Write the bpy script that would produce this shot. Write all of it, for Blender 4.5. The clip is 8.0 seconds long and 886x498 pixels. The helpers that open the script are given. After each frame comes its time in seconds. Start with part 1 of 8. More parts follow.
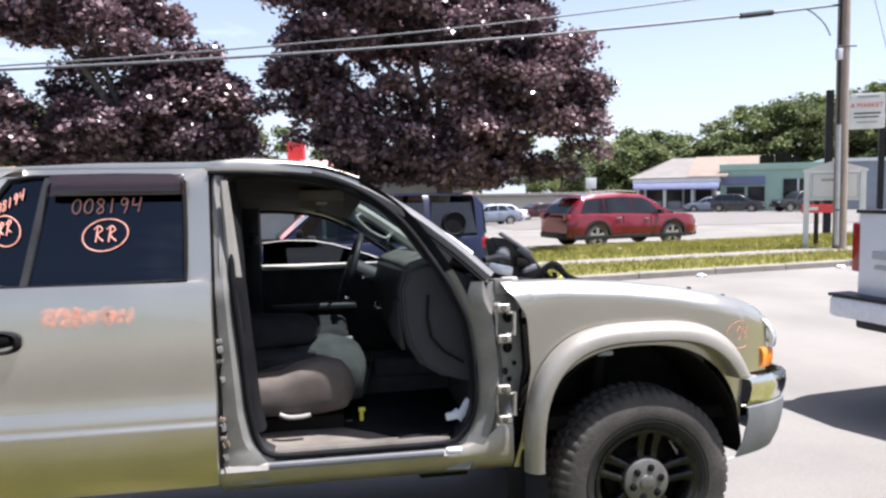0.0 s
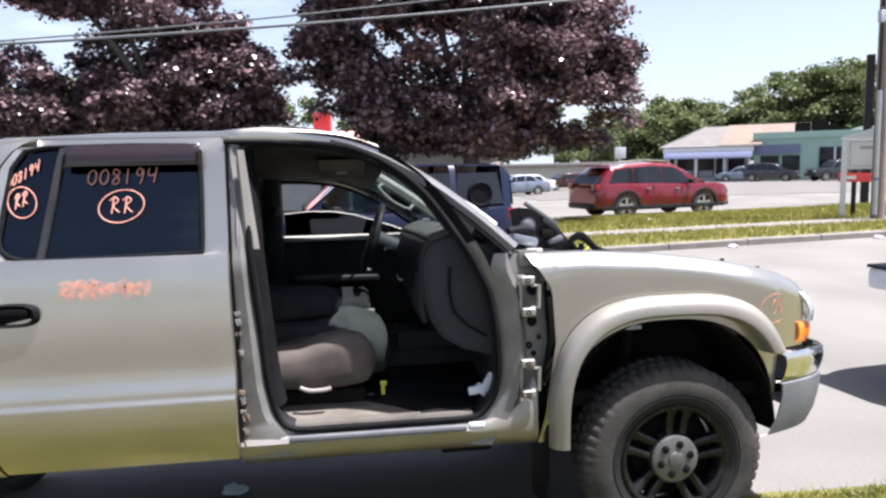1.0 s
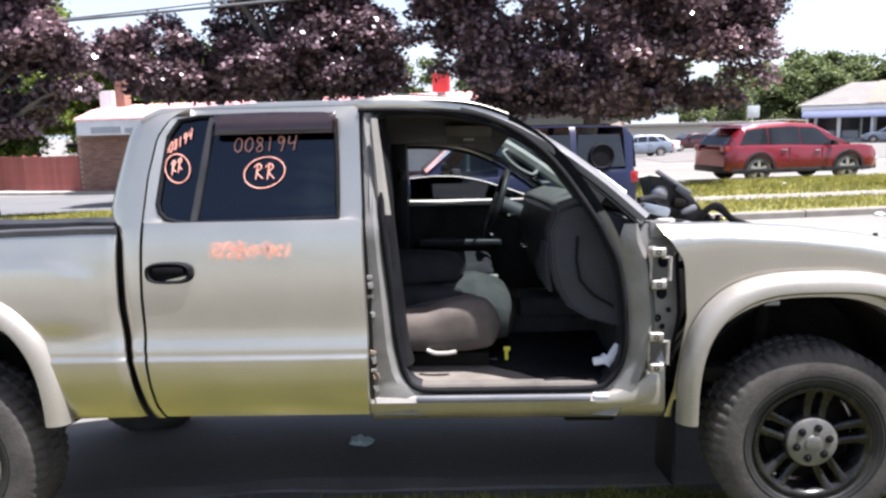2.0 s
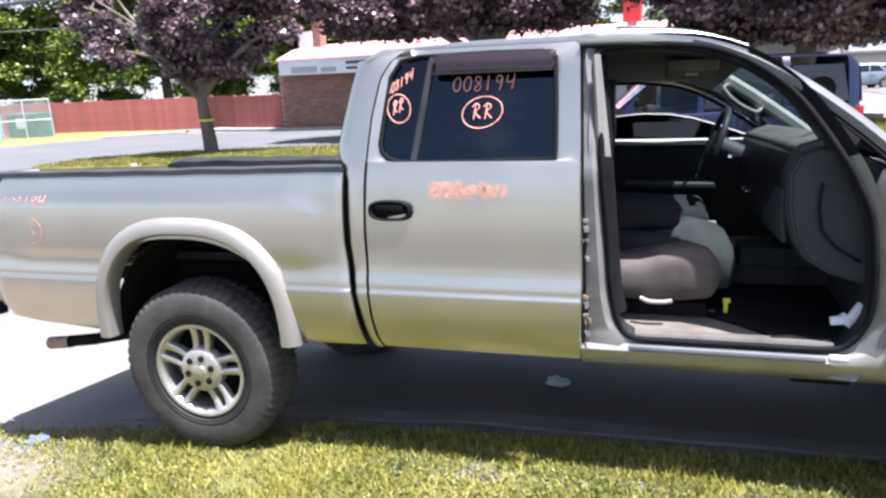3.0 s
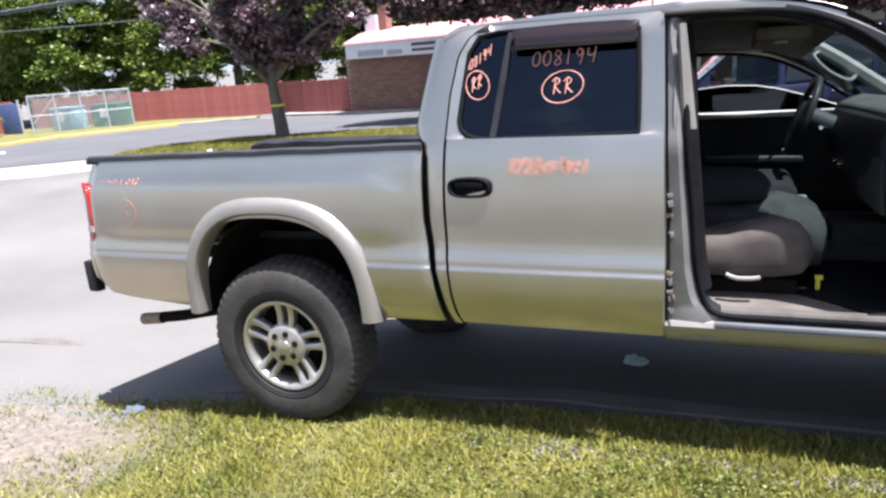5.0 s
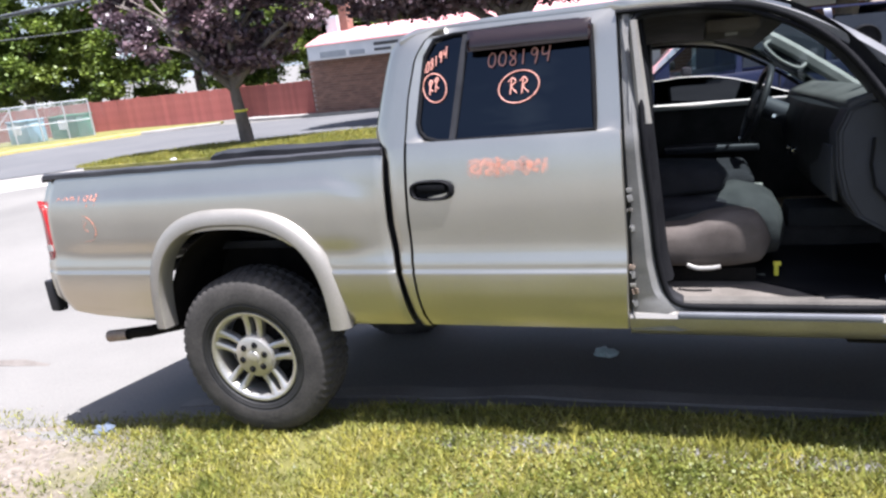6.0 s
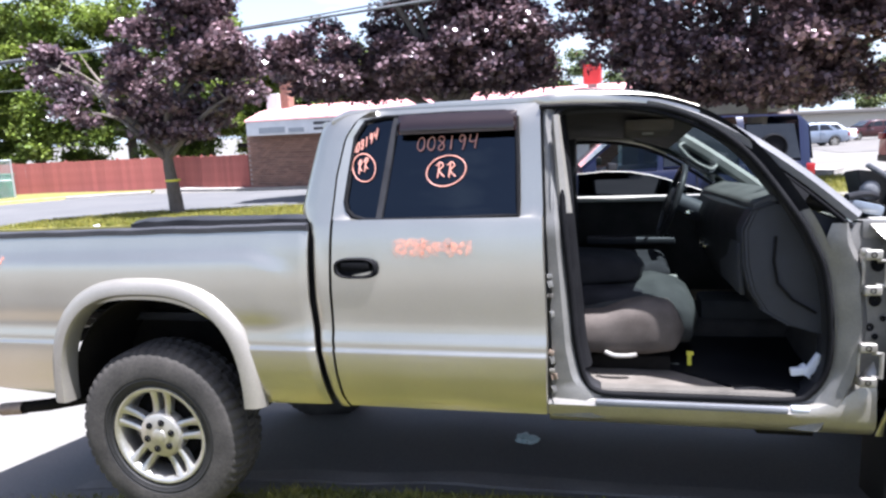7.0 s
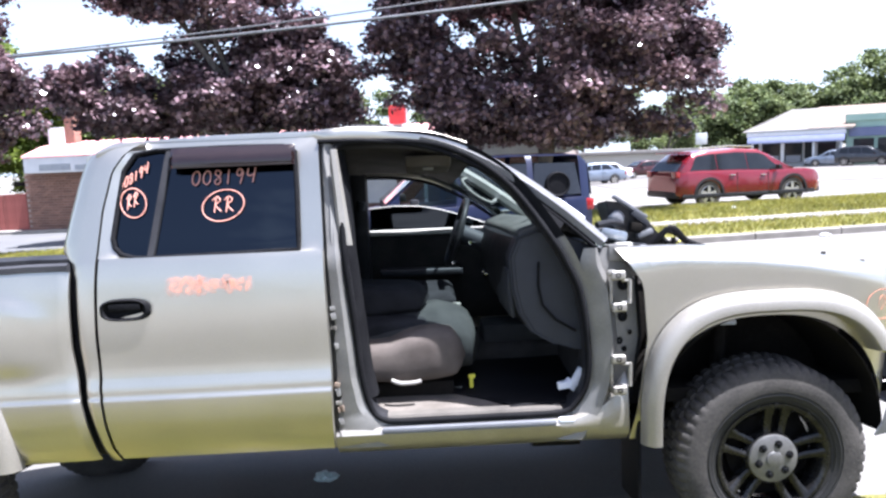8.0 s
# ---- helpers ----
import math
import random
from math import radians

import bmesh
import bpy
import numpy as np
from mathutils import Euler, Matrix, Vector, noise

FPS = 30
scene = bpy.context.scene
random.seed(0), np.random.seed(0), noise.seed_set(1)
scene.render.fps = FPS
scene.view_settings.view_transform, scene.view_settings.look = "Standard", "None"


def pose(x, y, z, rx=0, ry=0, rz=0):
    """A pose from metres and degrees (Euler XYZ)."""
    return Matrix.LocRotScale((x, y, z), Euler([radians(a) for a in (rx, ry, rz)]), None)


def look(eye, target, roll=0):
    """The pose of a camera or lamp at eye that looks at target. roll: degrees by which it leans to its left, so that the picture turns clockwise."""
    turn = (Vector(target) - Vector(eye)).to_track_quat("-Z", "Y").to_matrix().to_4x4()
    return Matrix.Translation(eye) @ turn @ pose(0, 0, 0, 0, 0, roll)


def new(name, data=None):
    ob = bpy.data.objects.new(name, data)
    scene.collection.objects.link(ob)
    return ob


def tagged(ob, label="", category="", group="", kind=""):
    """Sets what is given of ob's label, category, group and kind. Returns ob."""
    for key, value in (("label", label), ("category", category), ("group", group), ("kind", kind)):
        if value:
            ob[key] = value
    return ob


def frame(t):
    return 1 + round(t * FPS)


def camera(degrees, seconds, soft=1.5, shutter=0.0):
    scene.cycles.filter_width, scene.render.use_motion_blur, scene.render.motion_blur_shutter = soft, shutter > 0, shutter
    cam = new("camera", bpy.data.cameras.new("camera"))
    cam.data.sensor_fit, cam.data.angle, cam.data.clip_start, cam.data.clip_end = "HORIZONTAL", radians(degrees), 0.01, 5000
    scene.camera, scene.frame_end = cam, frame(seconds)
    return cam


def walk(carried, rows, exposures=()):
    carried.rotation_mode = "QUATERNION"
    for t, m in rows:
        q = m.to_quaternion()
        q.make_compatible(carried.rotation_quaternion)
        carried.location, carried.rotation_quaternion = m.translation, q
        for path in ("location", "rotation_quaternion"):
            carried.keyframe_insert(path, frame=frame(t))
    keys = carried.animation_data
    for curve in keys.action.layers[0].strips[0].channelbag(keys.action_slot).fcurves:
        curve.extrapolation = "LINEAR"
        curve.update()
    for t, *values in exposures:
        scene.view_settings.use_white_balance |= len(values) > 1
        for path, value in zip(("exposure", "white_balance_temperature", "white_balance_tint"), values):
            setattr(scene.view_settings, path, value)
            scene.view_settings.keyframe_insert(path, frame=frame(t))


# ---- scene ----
cam = camera(64.1, 8.0, soft=2.5)
PATH = [
    (0, (2.044, -2.633, 1.575), (2.385, -0.668, 1.418), -0.9),
    (0.5, (2.076, -2.586, 1.558), (2.465, -0.64, 1.312), -0.9),
    (1, (2.077, -2.554, 1.567), (2.339, -0.586, 1.33), -1.2),
    (1.2, (2.066, -2.551, 1.561), (2.306, -0.578, 1.337), 0.3),
    (2.3, (1.992, -2.561, 1.605), (1.807, -0.61, 1.205), -2.5),
    (2.5, (1.955, -2.532, 1.592), (1.699, -0.596, 1.158), -2.6),
    (3, (1.875, -2.54, 1.612), (1.329, -0.681, 1.116), -2.6),
    (3.5, (1.821, -2.548, 1.604), (1.015, -0.796, 1.073), -3.8),
    (4, (1.785, -2.534, 1.598), (0.908, -0.842, 0.994), -6.0),
    (4.5, (1.804, -2.548, 1.607), (1.037, -0.788, 1.046), -5.0),
    (4.7, (1.817, -2.557, 1.599), (1.075, -0.777, 1.069), -4.3),
    (5.8, (1.844, -2.591, 1.611), (1.189, -0.783, 1.061), -6.0),
    (6, (1.857, -2.558, 1.619), (1.21, -0.747, 1.07), -6.4),
    (6.5, (1.86, -2.541, 1.621), (1.286, -0.684, 1.15), -5.3),
    (7, (1.89, -2.55, 1.611), (1.428, -0.634, 1.27), -2.7),
    (7.5, (1.927, -2.546, 1.595), (1.688, -0.598, 1.213), -1.5),
    (8, (2.017, -2.566, 1.59), (2.072, -0.584, 1.332), -2.3),
]
EXPOSURES = [(0, 1.67, 5980, 17), (1.2, 1.65, 5980, 17), (2.5, 2.02, 5870, 17), (3, 1.99, 5700, 17), (3.5, 1.85, 5750, 17), (4, 1.62, 5750, 17), (4.7, 1.6, 5750, 17), (6, 1.72, 5750, 17), (6.5, 1.89, 5700, 17), (7, 2.0, 5650, 17), (7.5, 2.22, 5600, 17), (8, 2.22, 5600, 17)]
walk(cam, [(t, look(eye, target, roll)) for t, eye, target, roll in PATH], EXPOSURES)

# ---- sky, sun, exposure ----
SUN_DIR = Vector((0.335, -0.14, 1.0)).normalized()
world = bpy.data.worlds.new("sky")
scene.world = world
world.use_nodes = True
wn, wl = world.node_tree.nodes, world.node_tree.links
wn.clear()
sky = wn.new("ShaderNodeTexSky")
sky.sky_type = "NISHITA"
sky.sun_disc = False
sky.sun_elevation = math.asin(SUN_DIR.z)
sky.sun_rotation = math.atan2(SUN_DIR.x, SUN_DIR.y)
sky.air_density, sky.dust_density, sky.ozone_density = 1.0, 3.5, 1.0
back = wn.new("ShaderNodeBackground")
back.inputs["Strength"].default_value = 0.057
wout = wn.new("ShaderNodeOutputWorld")
coord = wn.new("ShaderNodeTexCoord")
cloud = wn.new("ShaderNodeTexNoise")
cloud.inputs["Scale"].default_value = 4.0
cloud.inputs["Detail"].default_value = 6.0
stretch = wn.new("ShaderNodeMapping")
stretch.inputs["Scale"].default_value = (1, 1, 3.2)
ramp = wn.new("ShaderNodeValToRGB")
ramp.color_ramp.elements[0].color = (0, 0, 0, 1)
ramp.color_ramp.elements[0].position, ramp.color_ramp.elements[1].position = 0.60, 0.95
cmix = wn.new("ShaderNodeMix")
cmix.data_type = "RGBA"
cmix.inputs["B"].default_value = (8.9, 9.8, 10.0, 1)
wl.new(coord.outputs["Generated"], stretch.inputs["Vector"])
wl.new(stretch.outputs["Vector"], cloud.inputs["Vector"])
wl.new(cloud.outputs["Fac"], ramp.inputs["Fac"])
# summer haze: whitest at the horizon
parts = wn.new("ShaderNodeSeparateXYZ")
low, haze, sumup = wn.new("ShaderNodeMath"), wn.new("ShaderNodeMath"), wn.new("ShaderNodeMath")
low.operation, haze.operation, sumup.operation = "SUBTRACT", "POWER", "MULTIPLY_ADD"
low.use_clamp = sumup.use_clamp = True
low.inputs[0].default_value, haze.inputs[1].default_value, sumup.inputs[1].default_value = 1.0, 3.0, 0.55
wl.new(coord.outputs["Generated"], parts.inputs["Vector"])
wl.new(parts.outputs["Z"], low.inputs[1])
wl.new(low.outputs[0], haze.inputs[0])
wl.new(haze.outputs[0], sumup.inputs[0])
wl.new(ramp.outputs["Color"], sumup.inputs[2])
wl.new(sumup.outputs[0], cmix.inputs["Factor"])
wl.new(sky.outputs["Color"], cmix.inputs["A"])
wl.new(cmix.outputs["Result"], back.inputs["Color"])
wl.new(back.outputs["Background"], wout.inputs["Surface"])

sun = new("sun", bpy.data.lights.new("sun", "SUN"))
sun.data.energy, sun.data.angle, sun.data.color = 5.0, radians(0.53), (1.0, 0.95, 0.87)
sun.matrix_world = look(SUN_DIR * 50, (0, 0, 0))

# ---- materials ----


def mat(name, c1, c2=None, rough=0.5, metal=0.0, scale=6.0, fine=60.0, bump=0.0, coat=0.0, island=0.0, spec=0.5, stretchz=1.0, rand=0.0):
    """Principled material: colour varies between c1 and c2 at two scales, with fine relief."""
    m = bpy.data.materials.new(name)
    m.use_nodes = True
    n, l = m.node_tree.nodes, m.node_tree.links
    b = n["Principled BSDF"]
    c2 = c2 or tuple(0.8 * c for c in c1)
    tc = n.new("ShaderNodeTexCoord")
    mp = n.new("ShaderNodeMapping")
    mp.inputs["Scale"].default_value = (1, 1, stretchz)
    l.new(tc.outputs["Object"], mp.inputs["Vector"])
    big, small = n.new("ShaderNodeTexNoise"), n.new("ShaderNodeTexNoise")
    for t, s, d in ((big, scale, 4), (small, fine, 6)):
        t.inputs["Scale"].default_value = s
        t.inputs["Detail"].default_value = d
        l.new(mp.outputs["Vector"], t.inputs["Vector"])
    add = n.new("ShaderNodeMath")
    add.operation = "MULTIPLY_ADD"
    l.new(small.outputs["Fac"], add.inputs[0])
    add.inputs[1].default_value = 0.6
    l.new(big.outputs["Fac"], add.inputs[2])
    r = n.new("ShaderNodeValToRGB")
    r.color_ramp.elements[0].position, r.color_ramp.elements[1].position = 0.55, 1.05
    r.color_ramp.elements[0].color, r.color_ramp.elements[1].color = (*c1, 1), (*c2, 1)
    l.new(add.outputs[0], r.inputs["Fac"])
    colour = r.outputs["Color"]
    if island or rand:
        g = n.new("ShaderNodeNewGeometry") if island else n.new("ShaderNodeObjectInfo")
        hsv = n.new("ShaderNodeHueSaturation")
        mr = n.new("ShaderNodeMapRange")
        amount = island or rand
        mr.inputs["To Min"].default_value, mr.inputs["To Max"].default_value = 1 - amount, 1 + amount
        l.new(g.outputs["Random Per Island" if island else "Random"], mr.inputs["Value"])
        l.new(mr.outputs["Result"], hsv.inputs["Value"])
        l.new(colour, hsv.inputs["Color"])
        colour = hsv.outputs["Color"]
    l.new(colour, b.inputs["Base Color"])
    rr = n.new("ShaderNodeMapRange")
    rr.inputs["To Min"].default_value, rr.inputs["To Max"].default_value = rough * 0.85, min(1, rough * 1.2)
    l.new(big.outputs["Fac"], rr.inputs["Value"])
    l.new(rr.outputs["Result"], b.inputs["Roughness"])
    b.inputs["Metallic"].default_value = metal
    b.inputs["Coat Weight"].default_value = coat
    b.inputs["Coat Roughness"].default_value = 0.06
    b.inputs["Specular IOR Level"].default_value = spec
    if bump:
        bp = n.new("ShaderNodeBump")
        bp.inputs["Strength"].default_value = bump
        bp.inputs["Distance"].default_value = 0.01
        l.new(small.outputs["Fac"], bp.inputs["Height"])
        l.new(bp.outputs["Normal"], b.inputs["Normal"])
    return m


def glass(name, tint, gloss=0.9, base=0.05):
    """Tinted pane: lets tinted light through and mirrors more at a slant."""
    m = bpy.data.materials.new(name)
    m.use_nodes = True
    n, l = m.node_tree.nodes, m.node_tree.links
    n.remove(n["Principled BSDF"])
    tr, gl, mx, lw = n.new("ShaderNodeBsdfTransparent"), n.new("ShaderNodeBsdfGlossy"), n.new("ShaderNodeMixShader"), n.new("ShaderNodeLayerWeight")
    power, scale = n.new("ShaderNodeMath"), n.new("ShaderNodeMath")
    tr.inputs["Color"].default_value = (*tint, 1)
    gl.inputs["Roughness"].default_value = 0.02
    gl.inputs["Color"].default_value = (0.74, 0.85, 1.0, 1)
    lw.inputs["Blend"].default_value = 0.5
    power.operation, scale.operation = "POWER", "MULTIPLY_ADD"
    l.new(lw.outputs["Facing"], power.inputs[0])
    power.inputs[1].default_value = 5.0
    l.new(power.outputs[0], scale.inputs[0])
    scale.inputs[1].default_value, scale.inputs[2].default_value = gloss, base
    l.new(scale.outputs[0], mx.inputs[0])
    l.new(tr.outputs[0], mx.inputs[1])
    l.new(gl.outputs[0], mx.inputs[2])
    l.new(mx.outputs[0], n["Material Output"].inputs["Surface"])
    return m


def leafy(name, c1, c2, rough=0.45, through_light=0.25, vary=0.5, scale=0.5, fine=3.0):
    """Leaf: varies leaf by leaf, lets some light through."""
    m = mat(name, c1, c2, rough=rough, scale=scale, fine=fine, island=vary)
    n, l = m.node_tree.nodes, m.node_tree.links
    b = n["Principled BSDF"]
    t, mx = n.new("ShaderNodeBsdfTranslucent"), n.new("ShaderNodeMixShader")
    l.new(b.inputs["Base Color"].links[0].from_socket, t.inputs["Color"])
    mx.inputs[0].default_value = through_light
    l.new(b.outputs[0], mx.inputs[1])
    l.new(t.outputs[0], mx.inputs[2])
    l.new(mx.outputs[0], n["Material Output"].inputs["Surface"])
    return m


M = {
    "paint": mat("silver_beige_paint", (0.46, 0.434, 0.370), (0.515, 0.488, 0.418), rough=0.29, metal=0.90, scale=2.5, fine=260, bump=0.02, coat=0.5),
    "paint_dull": mat("dusty_silver_paint", (0.31, 0.29, 0.255), (0.38, 0.355, 0.31), rough=0.40, metal=0.7, scale=5, fine=120, bump=0.04, coat=0.2),
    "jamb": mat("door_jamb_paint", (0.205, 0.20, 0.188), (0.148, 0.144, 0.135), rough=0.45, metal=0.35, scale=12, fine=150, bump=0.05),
    "flare": mat("flare_paint", (0.255, 0.238, 0.208), (0.33, 0.308, 0.27), rough=0.42, metal=0.5, scale=4, fine=160, bump=0.04, coat=0.15),
    "rubber": mat("black_rubber", (0.006, 0.006, 0.007), (0.012, 0.012, 0.013), rough=0.65, scale=9, fine=90, bump=0.1, spec=0.05),
    "black": mat("black_plastic", (0.014, 0.014, 0.016), (0.03, 0.03, 0.032), rough=0.42, scale=8, fine=160, bump=0.08, spec=0.15),
    "cap": mat("sun_greyed_plastic", (0.028, 0.028, 0.031), (0.05, 0.05, 0.054), rough=0.5, scale=5, fine=140, bump=0.1, spec=0.3),
    # darker copy of the slate dash, the cab's shade put into its colour
    "dash_shaded": mat("shaded_dash_plastic", (0.0035, 0.0035, 0.0045), (0.007, 0.007, 0.008), rough=0.6, scale=8, fine=220, bump=0.08, spec=0.25),
    # lighter grey for the dash top, sunlight included in the colour
    "dash_sunlit": mat("sunlit_dash_vinyl", (0.050, 0.049, 0.046), (0.085, 0.083, 0.078), rough=0.8, scale=7, fine=200, bump=0.1, spec=0.2),
    "step": mat("scuffed_beige_step", (0.070, 0.064, 0.056), (0.115, 0.105, 0.092), rough=0.8, scale=9, fine=160, bump=0.15, spec=0.2),
    "pillar": mat("weathered_pillar_paint", (0.115, 0.115, 0.118), (0.155, 0.153, 0.152), rough=0.5, metal=0.35, scale=9, fine=150, bump=0.05),
    "trim_grey": mat("dusty_grey_trim", (0.15, 0.145, 0.13), (0.20, 0.195, 0.178), rough=0.7, scale=8, fine=200, bump=0.05),
    "dark": mat("undercoated_steel", (0.006, 0.0055, 0.005), (0.015, 0.013, 0.011), rough=0.85, scale=7, fine=60, bump=0.2, spec=0.08),
    "tyre_black": mat("clean_tyre_rubber", (0.012, 0.012, 0.0125), (0.024, 0.023, 0.022), rough=0.6, scale=7, fine=90, bump=0.15, spec=0.3),
    "tyre": mat("tyre_rubber", (0.0306, 0.0286, 0.0265), (0.0714, 0.0653, 0.0585), rough=0.8, scale=7, fine=90, bump=0.15, spec=0.25),
    "alloy": mat("alloy_wheel", (0.58, 0.56, 0.52), (0.42, 0.40, 0.36), rough=0.32, metal=0.75, scale=14, fine=120, bump=0.03),
    "alloy_dirty": mat("brake_dusted_wheel", (0.009, 0.009, 0.009), (0.030, 0.029, 0.028), rough=0.26, metal=0.5, scale=16, fine=110, bump=0.05),
    "hubcap_grey": mat("grey_centre_cap", (0.13, 0.127, 0.124), (0.20, 0.195, 0.19), rough=0.4, metal=0.5, scale=20, fine=120),
    "chrome": mat("chrome", (0.75, 0.75, 0.74), (0.62, 0.62, 0.60), rough=0.07, metal=1.0, scale=8, fine=60),
    "steel": mat("bare_steel", (0.40, 0.385, 0.35), (0.25, 0.228, 0.20), rough=0.45, metal=0.6, scale=18, fine=120, bump=0.05),
    "rust": mat("rusty_scuffed_metal", (0.20, 0.14, 0.10), (0.34, 0.27, 0.21), rough=0.6, metal=0.4, scale=30, fine=150, bump=0.15),
    "bumper_grey": mat("grey_bumper_plastic", (0.10, 0.105, 0.115), (0.15, 0.155, 0.165), rough=0.5, scale=6, fine=130, bump=0.06),
    "seat": mat("taupe_seat_fabric", (0.064, 0.053, 0.047), (0.105, 0.09, 0.08), rough=0.95, scale=10, fine=300, bump=0.25, spec=0.15),
    "seat_dark": mat("charcoal_seat_fabric", (0.012, 0.012, 0.014), (0.025, 0.025, 0.028), rough=0.95, scale=10, fine=300, bump=0.25, spec=0.12),
    "seat_grey": mat("grey_seat_fabric", (0.026, 0.027, 0.027), (0.044, 0.045, 0.044), rough=0.95, scale=10, fine=300, bump=0.25, spec=0.15),
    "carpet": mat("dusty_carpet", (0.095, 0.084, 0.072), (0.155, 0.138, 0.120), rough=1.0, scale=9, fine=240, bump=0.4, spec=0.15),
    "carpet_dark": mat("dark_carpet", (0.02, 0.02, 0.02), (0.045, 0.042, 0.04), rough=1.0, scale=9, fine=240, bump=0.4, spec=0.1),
    "dash": mat("slate_dash_plastic", (0.020, 0.0215, 0.026), (0.031, 0.033, 0.040), rough=0.6, scale=8, fine=220, bump=0.08, spec=0.3),
    "trim_light": mat("pale_grey_trim", (0.34, 0.33, 0.30), (0.42, 0.41, 0.37), rough=0.6, scale=8, fine=200, bump=0.05),
    "headliner": mat("headliner_fabric", (0.065, 0.060, 0.055), (0.10, 0.094, 0.086), rough=1.0, scale=8, fine=300, bump=0.2, spec=0.1),
    "tint": glass("privacy_glass", (0.012, 0.014, 0.02)),
    "clear": glass("windscreen_glass", (0.70, 0.76, 0.74), 0.03, 0.012),
    "smoke": mat("smoked_visor", (0.009, 0.005, 0.005), (0.014, 0.008, 0.008), rough=0.10, scale=3, fine=40, coat=0.3),
    "marker": mat("pink_orange_marker", (0.60, 0.30, 0.235), (0.52, 0.22, 0.16), rough=0.7, scale=20, fine=200),
    "lamp_red": mat("red_lamp_lens", (0.30, 0.012, 0.014), (0.22, 0.008, 0.009), rough=0.15, scale=20, fine=80, coat=0.5),
    "lamp_amber": mat("amber_lamp_lens", (0.85, 0.28, 0.02), (0.75, 0.2, 0.01), rough=0.15, scale=20, fine=80, coat=0.5),
    "lamp_clear": mat("clear_lamp_lens", (0.62, 0.64, 0.64), (0.42, 0.44, 0.45), rough=0.12, metal=0.3, scale=16, fine=70, coat=0.8),
    "white_plastic": mat("white_plastic", (0.72, 0.73, 0.76), (0.60, 0.62, 0.66), rough=0.45, scale=20, fine=90),
    "yellow": mat("yellow_plastic", (0.65, 0.60, 0.05), (0.55, 0.50, 0.04), rough=0.5, scale=20, fine=90),
    "asphalt": mat("weathered_asphalt", (0.122, 0.117, 0.107), (0.182, 0.174, 0.158), rough=0.95, scale=0.45, fine=70, bump=0.35, spec=0.2),
    "asphalt_dark": mat("street_asphalt", (0.075, 0.076, 0.078), (0.108, 0.107, 0.106), rough=0.95, scale=0.5, fine=60, bump=0.3),
    # for the unseen dark ground that the doors mirror
    "mirrored_asphalt": mat("dark_mirrored_asphalt", (0.035, 0.035, 0.036), (0.06, 0.06, 0.062), rough=0.9, scale=1.5, fine=80, bump=0.3, spec=0.2),
    "edging": mat("stained_concrete", (0.13, 0.12, 0.105), (0.20, 0.185, 0.165), rough=0.95, scale=3, fine=70, bump=0.3),
    "concrete": mat("pale_concrete", (0.21, 0.198, 0.18), (0.31, 0.293, 0.268), rough=0.92, scale=1.6, fine=80, bump=0.25),
    "forecourt": mat("worn_forecourt", (0.095, 0.088, 0.080), (0.135, 0.126, 0.115), rough=0.95, scale=0.6, fine=60, bump=0.2),
    "soil": mat("sandy_soil", (0.30, 0.26, 0.20), (0.44, 0.40, 0.33), rough=1.0, scale=4, fine=70, bump=0.5),
    "turf": mat("turf", (0.10, 0.105, 0.022), (0.18, 0.16, 0.045), rough=1.0, scale=2.5, fine=40, bump=0.6),
    "pebble": mat("pale_pebble", (0.15, 0.135, 0.12), (0.27, 0.25, 0.225), rough=0.9, scale=8, fine=90, island=0.4),
    "yellow_kerb": mat("yellow_kerb_paint", (0.48, 0.37, 0.08), (0.38, 0.33, 0.17), rough=0.85, scale=5, fine=50, bump=0.2),
    "blade": leafy("grass_blade", (0.080, 0.103, 0.012), (0.28, 0.25, 0.045), rough=0.5, through_light=0.25, scale=2.6, fine=16),
    "clover": leafy("clover_leaf", (0.075, 0.11, 0.015), (0.20, 0.20, 0.038), rough=0.5, through_light=0.3, scale=3.0, fine=20),
    "blade_dry": leafy("dry_grass_blade", (0.31, 0.28, 0.13), (0.40, 0.36, 0.19), rough=0.6, through_light=0.3),
    "leaf_purple": leafy("purple_maple_leaf", (0.044, 0.031, 0.041), (0.225, 0.150, 0.162), rough=0.28, through_light=0.16, vary=0.7, scale=0.8, fine=4.0),
    "leaf_green": leafy("green_leaf", (0.065, 0.115, 0.018), (0.20, 0.25, 0.04), rough=0.45, through_light=0.35),
    "leaf_far": leafy("far_green_leaf", (0.05, 0.078, 0.030), (0.14, 0.165, 0.055), rough=0.8, through_light=0.25),
    "bark": mat("bark", (0.065, 0.054, 0.045), (0.13, 0.112, 0.095), rough=0.95, scale=4, fine=30, bump=0.8, stretchz=0.25),
    "oil": mat("oil_stain", (0.10, 0.085, 0.07), (0.17, 0.15, 0.13), rough=0.8, scale=6, fine=50, bump=0.1),
    "cowl_blue": mat("pale_blue_grey_plastic", (0.16, 0.19, 0.23), (0.12, 0.14, 0.17), rough=0.35, scale=14, fine=90, bump=0.05),
    "fence_red": mat("red_stained_fence", (0.21, 0.055, 0.045), (0.27, 0.085, 0.07), rough=0.9, scale=3, fine=40, bump=0.2, rand=0.12),
    "brick": mat("brown_brick", (0.17, 0.088, 0.062), (0.24, 0.135, 0.10), rough=0.95, scale=6, fine=40, bump=0.3, rand=0.25),
    "mortar": mat("mortar", (0.27, 0.21, 0.18), (0.33, 0.27, 0.23), rough=1.0, scale=6, fine=50, bump=0.3),
    "roof_pink": mat("faded_red_roof", (0.56, 0.25, 0.25), (0.62, 0.31, 0.305), rough=0.8, scale=1.5, fine=20, bump=0.15),
